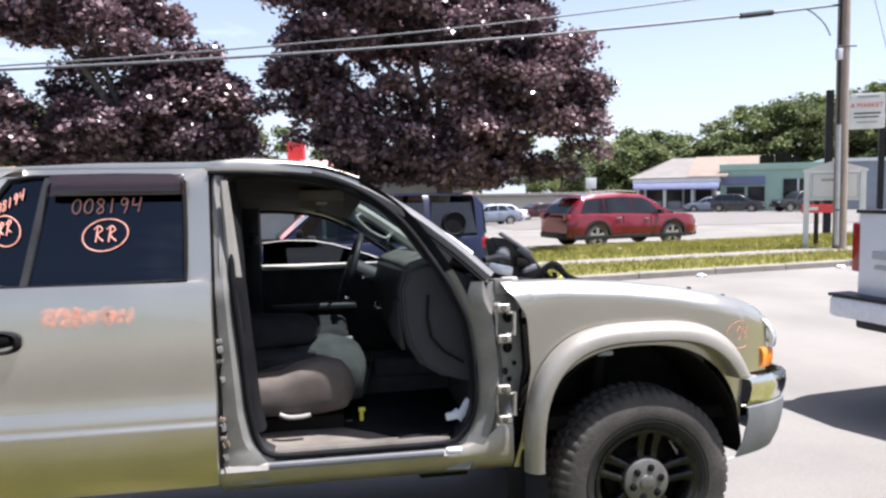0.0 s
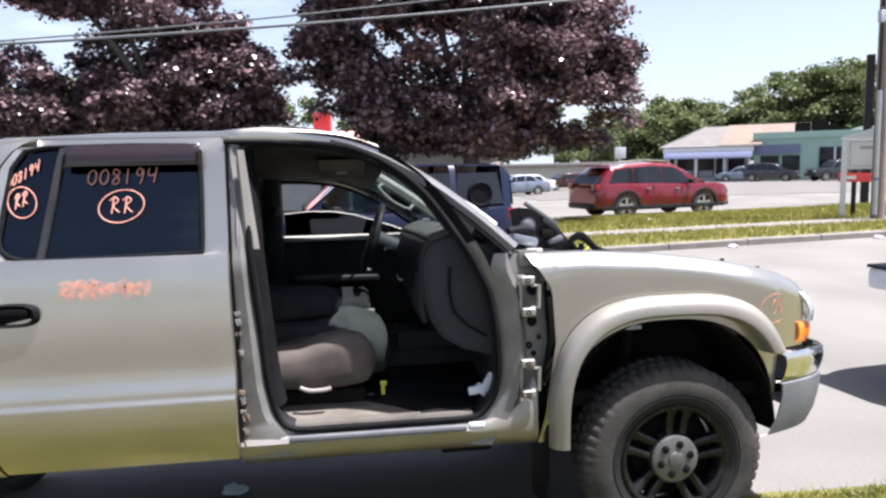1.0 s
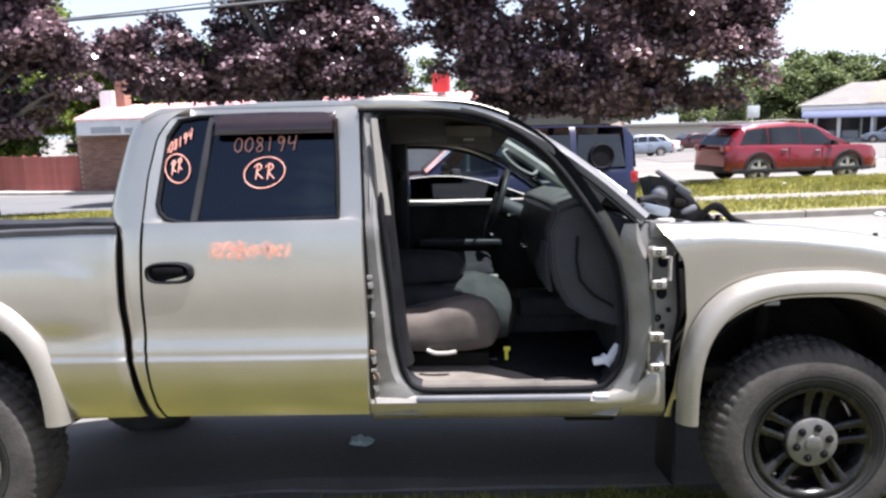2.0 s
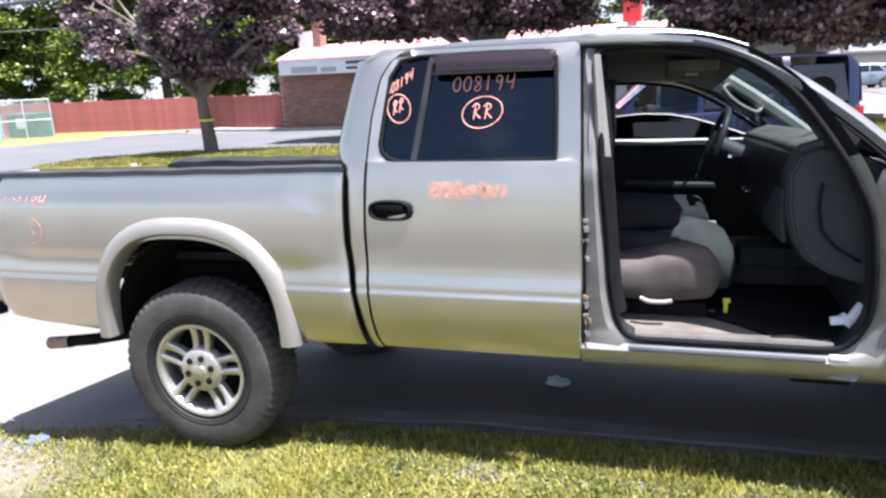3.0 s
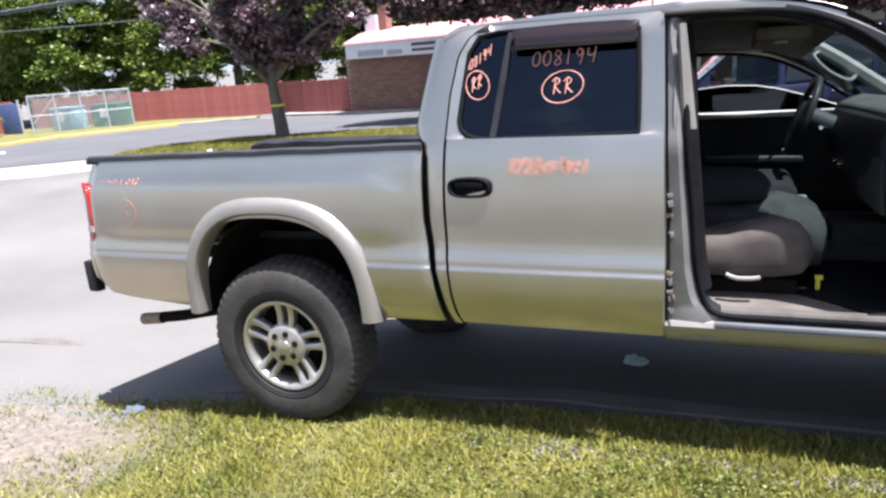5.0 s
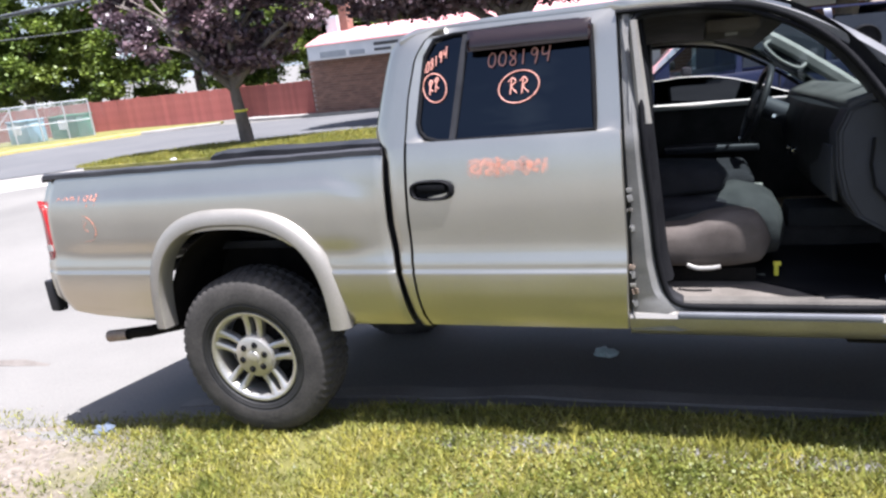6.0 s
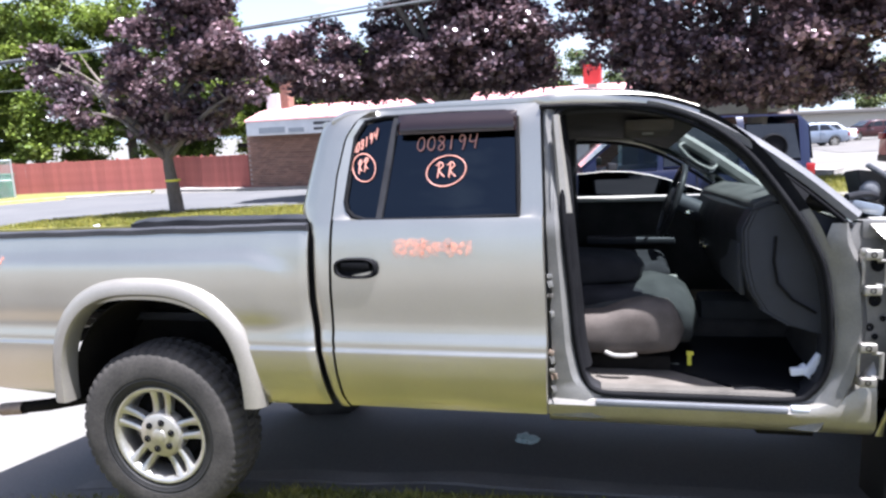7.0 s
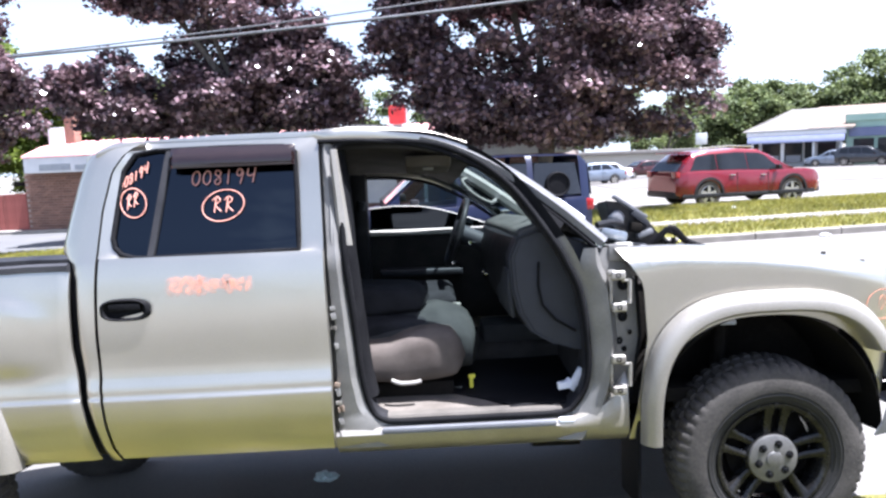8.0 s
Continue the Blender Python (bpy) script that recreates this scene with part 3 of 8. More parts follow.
SZ = [0.47, 0.50, 0.52, 0.54, 0.56, 0.58, 0.60, 0.63, 0.66, 0.69, 0.72, 0.744, 0.748, 0.752, 0.757, 0.761, 0.768, 0.776, 0.786, 0.797, 0.81, 0.83, 0.86, 0.90, 1.00, 1.08, 1.15, 1.20, 1.235, 1.262, 1.28]
SY = [0.060, 0.026, 0.010, -0.001, -0.010, -0.0165, -0.0215, -0.027, -0.031, -0.0332, -0.0342, -0.0344, -0.0342, -0.0325, -0.0285, -0.0262, -0.0258, -0.0256, -0.0245, -0.0215, -0.0168, -0.0108, -0.0072, -0.0055, -0.0045, -0.001, 0.007, 0.015, 0.023, 0.033, 0.042]


def soft_side(z):
    """The flank's control line, rounded: widely over the door's face, hardly at the crease."""
    w = 0.003 + 0.05 * sstep(0.83, 0.96, z) * sstep(1.285, 1.23, z)
    return sum(lerp(z + w * k / 5, SZ, SY) for k in range(-5, 6)) / 11


SIDE_Z = [0.46 + 0.002 * k for k in range(411)]
SIDE_Y = [soft_side(z) for z in SIDE_Z]


def side_y(z):
    """Depth of the flank at height z: shoulder, crease and tucked sill below; leaning glasshouse above."""
    return lerp(z, SIDE_Z, SIDE_Y) if z <= 1.28 else 0.042 + (z - 1.28) * 0.30 + max(0, z - 1.62) ** 2 * 2.5


def thin(values, gap=0.002):
    out = []
    for v in sorted(values):
        if not out or v - out[-1] > gap:
            out.append(v)
    return out


def mirrored(p):
    return Vector((p.x, W - p.y, p.z))


def both(name, rows, thick, material, label="", close_u=False, close_v=False):
    """The same panel on the near and on the far flank."""
    a = part(name, sheet(rows, thick, close_u, close_v, (0, 1, 0)), material, truck, label)
    b = part(name, sheet([[mirrored(p) for p in r] for r in rows], thick, close_u, close_v, (0, -1, 0)), material, truck, label)
    return a, b


def zrows(lo, hi, n=26):
    return thin(spaced(lo, hi, n) + [z for z in SZ if lo < z < hi])


def arch(x, cx, a, b, z0, p=2.5):
    u = abs(x - cx) / a
    return z0 if u >= 1 else z0 + b * (1 - u ** p) ** (1 / p)


# bed flanks with the rear wheel opening
def bed_bottom(x):
    if abs(x) < 0.445:
        return max(arch(x, 0.0, 0.445, 0.47, 0.48), 0.48)
    return lerp(x, [-1.03, -0.97, -0.84, -0.55, -0.46, 0.45, 0.8], [0.62, 0.555, 0.525, 0.495, 0.49, 0.505, 0.515])


def bed_x(x, z):
    """The front edge leans with the gap, the rear edge curves."""
    u = (x + 1.03) / 1.75
    front = lerp(z, [0.5, 0.75, 0.95, 1.28], [0.775, 0.735, 0.712, 0.715])
    rear = lerp(z, [0.5, 0.62, 0.85, 1.1, 1.28], [-1.105, -1.150, -1.155, -1.125, -1.074])
    return rear + u * (front - rear)


def bed_drop(x):
    """How far the bed's upper edge lies below the cab's belt line; more towards the tail."""
    return lerp(x, [-1.1, 0.72], [0.052, 0.026])


def bed_bulge(x, z):
    """The swelling of the flank over the wheel; its shoulder runs forward and rounds off before the cab."""
    lip = 1.165 - 0.07 * sstep(0.46, 0.68, x)
    return 0.019 * sstep(lip + 0.035, lip - 0.05, z) * sstep(0.70, 0.52, x) * sstep(-1.05, -0.70, x) * sstep(0.78, 0.92, z)


BED_Z = thin(spaced(0.48, 1.272, 34) + [z for z in SZ if 0.49 < z < 1.27], 0.004)
xs = thin(spaced(-1.03, 0.72, 84) + [s * 0.445 * math.sin(k * math.pi / 40) for s in (-1, 1) for k in range(1, 21)] + [-0.4449, 0.4449])
rows = []
for x in xs:
    zb = bed_bottom(x)
    col = []
    for k, level in enumerate(BED_Z):
        z = max(zb + 0.0004 * k, level)
        y = side_y(z)
        corner = sstep(-0.93, -1.03, x) * 0.05
        nose = 0.010 * sstep(0.70, 0.72, x)
        col.append(Vector((bed_x(x, z), y + corner + nose - bed_bulge(x, z) + (0.022 if z > 1.262 else 0), z - bed_drop(x) * sstep(0.95, 1.27, z))))
    rows.append(col)
bed_side, _ = both("bed_side", rows, -0.012, M["paint"])

# black rail caps, bed liner, tailgate
def rail(y0, y1):
    r = []
    for x in [-1.064, -1.060, -1.052] + spaced(-1.035, 0.715, 24):
        w = -0.016 * sstep(-1.05, -1.07, x) + 0.004 * noise.noise((x * 6, y0, 0)) - bed_drop(x)
        r.append([Vector((x, y0, 1.262 + w)), Vector((x, y0, 1.282 + w)), Vector((x, y0 + (y1 - y0) * 0.1, 1.291 + w)), Vector((x, y0 + (y1 - y0) * 0.9, 1.291 + w)), Vector((x, y1, 1.28 + w)), Vector((x, y1, 1.20))])
    bm = bmesh.new()
    vs = add_grid(bm, r, False, True)
    bm.faces.new(vs[0]), bm.faces.new(vs[-1])
    return bm


def soft_strip():
    """A folded soft cover lying along the bed's front half, with a drooping edge."""
    rows = []
    for x in spaced(-0.34, 0.66, 26):
        w = 0.010 * noise.noise((x * 5, 0.3, 1)) - 0.02 * sstep(-0.26, -0.34, x)
        rows.append([Vector((x, 0.36, 1.15)), Vector((x, 0.37, 1.282 + w)), Vector((x, 0.42, 1.300 + w)), Vector((x, 0.56, 1.302 + w)), Vector((x, 0.72, 1.288 + w)), Vector((x, 0.74, 1.15))])
    bm = bmesh.new()
    vs = add_grid(bm, rows, False, True)
    bm.faces.new(vs[0]), bm.faces.new(vs[-1])
    return bm


part("bed_rail_cap", rail(0.028, 0.15), M["cap"], truck, "black plastic rail cap")
part("bed_rail_cap", rail(W - 0.028, W - 0.15), M["cap"], truck, "black plastic rail cap")
part("bed_floor", box((-1.05, 0.34, 0.80), (0.70, W - 0.34, 0.84), 0.006), M["black"], truck, "black bed liner floor")
part("bed_wall", box((-1.03, 0.12, 0.985), (0.69, 0.16, 1.215), 0.008), M["black"], truck)
part("bed_wall", box((-1.03, W - 0.16, 0.985), (0.69, W - 0.12, 1.215), 0.008), M["black"], truck)
# hidden covers added to stop sunlight leaking down beside the bed floor
part("bed_ledge", box((-1.03, 0.03, 0.982), (0.69, 0.40, 0.99), 0.003), M["dark"], truck)
part("bed_ledge", box((-1.03, W - 0.40, 0.982), (0.69, W - 0.03, 0.99), 0.003), M["dark"], truck)
part("bed_cover_fold", soft_strip(), M["black"], truck, "folded black bed cover behind the cab")
part("bed_front_wall", box((0.665, 0.10, 0.70), (0.700, W - 0.10, 1.26), 0.01), M["black"], truck)
gate = part("tailgate", box((-1.135, 0.13, 0.66), (-1.07, W - 0.13, 1.205), 0.015), M["paint"], truck)
part("tailgate_cap", box((-1.115, 0.13, 1.206), (-1.03, W - 0.13, 1.222), 0.006), M["black"], gate)
def lamp_row(z, off=0.0):
    """The lamp's section at height z: from its forward edge on the flank round the corner on to the tail."""
    front = lerp(z, [0.815, 0.825, 0.86, 0.92, 1.0, 1.06, 1.095, 1.105], [-1.100, -1.064, -1.056, -1.062, -1.082, -1.102, -1.122, -1.140])
    rear = lerp(z, [0.62, 0.85, 1.1], [-1.150, -1.156, -1.128]) - off
    y0 = side_y(z) + 0.05 * sstep(-1.02, -1.14, front)
    return [Vector(p) for p in ((front, y0 + 0.006, z), (front - 0.004, y0 - 0.010 - off, z), (front * 0.55 + rear * 0.45, y0 - 0.004 - off, z), (front * 0.2 + rear * 0.8, 0.034 - off, z), (rear - 0.006, 0.060, z), (rear - 0.004, 0.125, z))]


for f in (lambda p: p, mirrored):
    lamp = part("tail_light", sheet([[f(p) for p in lamp_row(z)] for z in thin(spaced(0.815, 1.105, 16) + [0.82, 0.83, 1.1], 0.003)], 0.004), M["lamp_red"], truck, "red teardrop tail light round the corner")
    part("reversing_lens", sheet([[f(p) for p in lamp_row(z, 0.004)[1:]] for z in spaced(0.862, 0.892, 3)], 0.003), M["trim_light"], lamp, "pale reversing lens")
part("rear_bumper", box((-1.21, 0.06, 0.575), (-1.115, W - 0.06, 0.705), 0.02), M["black"], truck, "black rear bumper")
part("bumper_end_cap", box((-1.235, 0.03, 0.53), (-1.17, 0.09, 0.70), 0.016), M["black"], truck)
part("exhaust_pipe", tube([(-1.00, 0.15, 0.365), (-0.76, 0.17, 0.395), (-0.40, 0.24, 0.46), (0.1, 0.45, 0.48)], 0.030, 14), M["dark"], truck, "rusty exhaust tail pipe")
bm = bmesh.new()
add_grid(bm, [[Vector((-1.015 + a, 0.15 + r * math.cos(t), 0.363 + 0.12 * a + r * math.sin(t))) for t in (2 * math.pi * j / 16 for j in range(16))] for a, r in ((0.13, 0.0325), (0, 0.0325), (0, 0.027), (0.03, 0.026), (0.03, 0.001))], False, True)
part("exhaust_tip", bm, M["rust"], truck, "bare steel tip")

# wheel-arch flares: a rounded lip swept round each opening
def flare(cx, left_z, right_z, flip=False, out=0.052, wide=0.505, p=2.5):
    r = []
    for k in range(41):
        t = math.pi * (1 - k / 40)
        c, s = math.cos(t), math.sin(t)
        def on(a, b):
            return cx + a * math.copysign(abs(c) ** (2 / p), c), 0.48 + b * abs(s) ** (2 / p)
        xi, zi = on(0.430, 0.487)
        xo, zo = on(wide, 0.570)
        low = left_z if c < 0 else right_z
        if k in (0, 40):
            zi = zo = low
        zi, zo = max(zi, low), max(zo, low)
        prof = []
        for f, y in ((0.0, 0.03), (0.0, -out * 0.80), (0.10, -out), (0.45, -out * 1.02), (0.8, -out * 0.72), (1.0, -0.006), (1.0, 0.012)):
            yy = y if not flip else W - y
            prof.append(Vector((xi + (xo - xi) * f, yy, zi + (zo - zi) * f)))
        r.append(prof)
    return sheet(r)


for cx, lz, rz, wd, pw in ((-0.020, 0.48, 0.495, 0.512, 2.65), (3.315, 0.47, 0.80, 0.497, 3.0)):
    part("wheel_arch_flare", flare(cx, lz, rz, False, 0.058, wd, pw), M["flare"], truck, "dusty painted arch flare")
    part("wheel_arch_flare", flare(cx, lz, rz, True, 0.044, wd, pw), M["flare"], truck, "dusty painted arch flare")
    for ys in (0.03, W - 0.42):
        bm = sheet([[Vector((cx + 0.455 * math.cos(t), y, 0.47 + 0.49 * max(0, math.sin(t)))) for t in spaced(-0.12, math.pi + 0.12, 28)] for y in (ys, ys + 0.39)], 0.006)
        part("wheel_well", bm, M["dark"], truck, "dark wheel-arch liner")
    bm = box((cx - 0.62, 0.41, 0.53), (cx + 0.62, 0.42, 1.03), 0.003)
    part("inner_wing", bm, M["dark"], truck)
    part("inner_wing", box((cx - 0.50, W - 0.42, 0.30), (cx + 0.50, W - 0.41, 1.00), 0.003), M["dark"], truck)

# cab corner behind the rear door, and the dark slot to the bed
def cab_back(z):
    return lerp(z, [0.50, 0.75, 0.95, 1.20, 1.27, 1.31, 1.44, 1.58, 1.65, 1.69, 1.72, 1.735], [0.80, 0.755, 0.735, 0.735, 0.715, 0.66, 0.685, 0.715, 0.735, 0.765, 0.815, 0.86])


def seam_rear(z):
    return lerp(z, [0.50, 0.56, 0.65, 0.80, 1.0, 1.27, 1.45, 1.60, 1.68, 1.72], [0.855, 0.835, 0.822, 0.812, 0.81, 0.820, 0.835, 0.865, 0.915, 0.99])


rows = []
for z in zrows(0.505, 1.72, 44):
    a, b = cab_back(z), seam_rear(z) - 0.004
    y = side_y(z)
    turn_in = 0.16 if z > 1.29 else 0.05
    rows.append([Vector((a + 0.03, y + turn_in * 2.2, z)), Vector((a + 0.004, y + turn_in, z)), Vector((a, y + turn_in * 0.55, z)), Vector((a + (b - a) * 0.1, y + turn_in * 0.24, z)), Vector((a + (b - a) * 0.3, y + turn_in * 0.06, z)), Vector((a + (b - a) * 0.6, y + 0.0, z)), Vector((b, y, z))])
both("cab_corner", rows, -0.006, M["paint"])
# black block stands in for the shade inside the slot
part("cab_gap_filler", box((0.70, 0.06, 0.52), (0.83, W - 0.06, 1.28), 0.01), M["black"], truck)
part("cab_back_wall", box((0.74, 0.20, 0.60), (0.78, W - 0.20, 1.68), 0.02), M["paint"], truck)

# rear doors
def seam_front(z):
    return lerp(z, [0.50, 0.80, 1.27, 1.72], [1.653, 1.660, 1.648, 1.632])


rows = []
for z in zrows(0.513, 1.272, 34):
    a, b = seam_rear(z) + 0.004, seam_front(z)
    y = side_y(z)
    rows.append([Vector((a, y + 0.016, z)), Vector((a + 0.004, y + 0.003, z))] + [Vector((a + 0.004 + (b - a - 0.008) * k / 16, y - 0.004 * math.sin(math.pi * k / 16), z)) for k in range(17)] + [Vector((b, y + 0.006, z))])
door, far_door = both("rear_door", rows, -0.014, M["paint"])
tagged(door, "closed rear door with smeared orange marker")

WINDOW = [(0.873, 1.345), (0.888, 1.47), (0.905, 1.60), (0.945, 1.665), (1.02, 1.678), (1.30, 1.682), (1.50, 1.678), (1.545, 1.655), (1.552, 1.50), (1.556, 1.278), (1.30, 1.272), (1.02, 1.268), (0.955, 1.271), (0.908, 1.285), (0.882, 1.310)]


def on_side(x, z, off=0.0):
    return Vector((x, side_y(z) + off, z))


def ring_between(outer, inner, off_o=0.0, off_i=0.0):
    r = [[on_side(x, z, off_o) for x, z in outer], [on_side(x, z, off_i) for x, z in inner]]
    mids = [[r[0][k].lerp(r[1][k], f) for k in range(len(outer))] for f in (0.33, 0.66)]
    return [r[0], *mids, r[1]]


def dense(poly, per=6):
    k = len(poly)
    return [(poly[i][0] + (poly[(i + 1) % k][0] - poly[i][0]) * s / per, poly[i][1] + (poly[(i + 1) % k][1] - poly[i][1]) * s / per) for i in range(k) for s in range(per)]


# upper door frame: from the roof gutter and seams to the window opening
outer = []
for x, z in dense(WINDOW, 6):
    cx, cz = 1.215, 1.475
    dx, dz = x - cx, z - cz
    cap = 99.0
    if dz > 1e-6:
        cap = (1.715 - cz) / dz
    if dz < -1e-6:
        cap = (1.272 - cz) / dz
    best = 1.0
    for step in range(12):
        zz = cz + dz * best
        edge = seam_rear(zz) + 0.004 if dx < 0 else seam_front(zz)
        best = min(cap, (edge - cx) / dx) if abs(dx) > 1e-6 else cap
    best = max(best, 1.012)
    outer.append((cx + dx * best, cz + dz * best))
rows = ring_between(outer, dense(WINDOW, 6), 0.0, 0.012)
bm = sheet(rows, -0.008, False, True)
part("door_frame", bm, M["paint"], door)
part("door_frame", sheet([[mirrored(p) for p in r] for r in rows], -0.008, False, True), M["paint"], far_door)

for d, flip in ((door, False), (far_door, True)):
    f = mirrored if flip else (lambda p: p)
    part("window_seal", tube([f(on_side(x, z, 0.008)) for x, z in dense(WINDOW, 4)], 0.0095, 8, True), M["rubber"], d, "black window seal")
    # panes: the fixed rear quarter and the drop glass, with a divider between
    cut_t, cut_b = 1.073, 1.012
    rows = []
    for k in range(13):
        z = 1.272 + 0.408 * k / 12
        c = lerp(z, [1.27, 1.68], [cut_b, cut_t])
        left = lerp(z, [1.268, 1.272, 1.285, 1.310, 1.345, 1.47, 1.60, 1.665, 1.68], [1.0, 0.955, 0.908, 0.882, 0.873, 0.888, 0.905, 0.945, 1.03])
        rows.append([f(on_side(left + (c - left) * j / 6, z, 0.014)) for j in range(7)])
    part("quarter_pane", sheet(rows, 0.004), M["tint"], d, "dark tinted quarter glass")
    rows = []
    for k in range(13):
        z = 1.272 + 0.408 * k / 12
        c = lerp(z, [1.27, 1.68], [cut_b, cut_t])
        rows.append([f(on_side(c + (1.552 - c) * j / 8, z, 0.016)) for j in range(9)])
    part("window_pane", sheet(rows, 0.004), M["tint"], d, "dark tinted drop glass")
    rows = [[f(on_side(lerp(z, [1.27, 1.68], [cut_b, cut_t]) + w, z, o)) for w, o in ((-0.013, 0.016), (-0.011, 0.002), (0.011, 0.002), (0.013, 0.016))] for z in spaced(1.268, 1.678, 10)]
    part("window_divider", sheet(rows), M["black"], d, "satin black window divider")
    rows = [[f(on_side(x, z, -0.020 - 0.018 * math.sin(math.pi * min(1, (1.685 - z) / 0.11)) * sstep(1.085, 1.10, x) * sstep(1.550, 1.54, x))) for x in [1.085, 1.09, 1.10] + spaced(1.12, 1.52, 10) + [1.54, 1.547, 1.55]] for z in spaced(1.600, 1.680, 8)]
    part("rain_visor", sheet(rows, 0.003), M["smoke"], d, "smoked brown window rain visor")

# recessed door handle
def handle_on(d, f):
    rows = []
    for k in range(32):
        t = 2 * math.pi * k / 32
        ring = []
        for s, o in ((1.0, 0.008), (0.97, -0.008), (0.86, -0.015), (0.78, -0.010), (0.70, 0.006)):
            ring.append(f(Vector((0.925 + 0.092 * s * math.copysign(abs(math.cos(t)) ** 0.7, math.cos(t)), -0.009 + o, 1.083 + 0.042 * s * math.copysign(abs(math.sin(t)) ** 0.7, math.sin(t))))))
        rows.append(ring)
    bm = bmesh.new()
    vs = add_grid(bm, rows, True, False)
    bm.faces.new([r[-1] for r in vs])
    part("handle_bezel", bm, M["rubber"], d, "black plastic handle recess")
    part("handle_paddle", box((0.868, -0.023, 1.080), (0.985, -0.011, 1.108), 0.006) if f(Vector((0, 0, 0))).y == 0 else box((0.868, W + 0.010, 1.075), (0.985, W + 0.024, 1.108), 0.008), M["rubber"], d, "black plastic pull")


handle_on(door, lambda p: p)
handle_on(far_door, mirrored)

# roof
def roof_edge(x):
    return lerp(x, [0.80, 0.86, 0.95, 1.24, 1.61, 1.80, 1.96, 2.06, 2.14, 2.20], [1.682, 1.706, 1.722, 1.734, 1.736, 1.735, 1.724, 1.708, 1.684, 1.662])


gut = smooth_line([(1.632, 0.170, 1.706), (1.80, 0.175, 1.704), (1.95, 0.180, 1.690), (2.08, 0.176, 1.660), (2.22, 0.160, 1.596), (2.38, 0.140, 1.497), (2.54, 0.118, 1.374), (2.69, 0.098, 1.240)], 6)
rows = []
for x in [0.80, 0.82, 0.86, 0.90] + spaced(0.95, 2.20, 30):
    ze = roof_edge(x)
    if x <= 1.64:
        zl = min(1.712, ze - 0.012)
        yl = side_y(zl) - 0.001
    else:
        zl = lerp(x, [p.x for p in gut], [p.z for p in gut]) - 0.010
        ze += 0.008 * sstep(1.64, 1.75, x)
        yl = lerp(x, [p.x for p in gut], [p.y for p in gut]) - 0.010
    half = [(yl + 0.004, zl - 0.006), (yl, zl), (yl + 0.003, zl + (ze - zl) * 0.60), (yl + 0.016, zl + (ze - zl) * 0.93), (yl + 0.08, ze + 0.006)]
    mid_n = 17
    y0, y1 = yl + 0.08, W - yl - 0.08
    ring = [Vector((x, y, z)) for y, z in half]
    for k in range(1, mid_n):
        u = k / mid_n
        ring.append(Vector((x + (0.05 * (1 - (2 * u - 1) ** 2) if x > 2.1 else 0), y0 + (y1 - y0) * u, ze + 0.004 + 0.030 * (1 - (2 * u - 1) ** 2))))
    ring += [Vector((x, W - y, z)) for y, z in half[::-1]]
    rows.append(ring)
part("roof", sheet(rows, 0.006, False, False, (0, 0, -1)), M["paint"], truck)
part("headliner", sheet([[p - Vector((0, 0, 0.045)) for p in r[4:-4]] for r in rows[4:]], 0.006), M["headliner"], truck, "beige fabric headliner")

# drip gutter over the missing door and the pale roof rail above the rear door
for f in (lambda p: p, mirrored):
    part("roof_gutter", tube([f(p + Vector((0, -0.008, -0.020))) for p in gut], 0.009, 8), M["rubber"], truck, "black weatherstrip gutter")
    # windscreen pillar: pale skin outside the gutter
    rows = []
    for k, p in enumerate(gut):
        if p.x < 2.0:
            continue
        up = Vector((0.012, 0.0, 0.012)).lerp(Vector((0.030, 0, 0.024)), min(1, (p.x - 2.0) / 0.22))
        rows.append([f(p + Vector((0, -0.006, 0))), f(p + up * 0.45 + Vector((0, -0.012, 0))), f(p + up + Vector((0, 0.012, 0))), f(p + up + Vector((0.008, 0.05, -0.004)))])
    part("windscreen_pillar", sheet(rows, 0.008), M["pillar"], truck, "dull grey windscreen pillar")
    part("pillar_joint", tube([r[1].lerp(r[2], 0.35) + Vector((0, -0.001 if r[1].y < 1 else 0.001, 0)) for r in rows], 0.0035, 6), M["rubber"], truck, "dark screen joint along the pillar")

# front door opening: jamb, seal, sill
OPEN = [(1.690, 1.612), (1.712, 1.45), (1.722, 1.25), (1.748, 0.95), (1.762, 0.78), (1.790, 0.655), (1.830, 0.607), (1.92, 0.594), (2.20, 0.594), (2.50, 0.597), (2.575, 0.625), (2.625, 0.72), (2.630, 0.88), (2.605, 1.06), (2.560, 1.17), (2.505, 1.272), (2.372, 1.468), (2.240, 1.585), (2.10, 1.652), (1.96, 1.676), (1.80, 1.682), (1.712, 1.672)]


def jamb_y(z):
    return 0.058 + max(0, z - 1.25) * 0.27


seal = smooth_line([(x, jamb_y(z), z) for x, z in OPEN], 6, True)
part("door_seal", tube(seal, 0.012, 10, True), M["rubber"], truck, "black rubber door seal")
n_seal = len(seal)
mid = Vector((2.16, 0, 1.12))
rows, lining = [], []
for p in seal:
    d = Vector((p.x - mid.x, 0, p.z - mid.z))
    d = Vector((d.x / 0.45, 0, d.z / 0.55)).normalized()
    lining.append([p + Vector((-d.x * 0.010, 0.13, -d.z * 0.010)), p + Vector((-d.x * 0.010, 0.05, -d.z * 0.010)), p + Vector((0, 0.016, 0))])
    rows.append([p + Vector((0, 0.014, 0)), p + Vector((d.x * 0.030, 0.004, d.z * 0.030)), p + Vector((d.x * 0.046, -0.004, d.z * 0.046))])
top = [i for i, p in enumerate(seal) if p.z > 1.27 and (p.x > 1.73 or p.z > 1.66)]
start = next(i for i in top if (i - 1) % n_seal not in top)
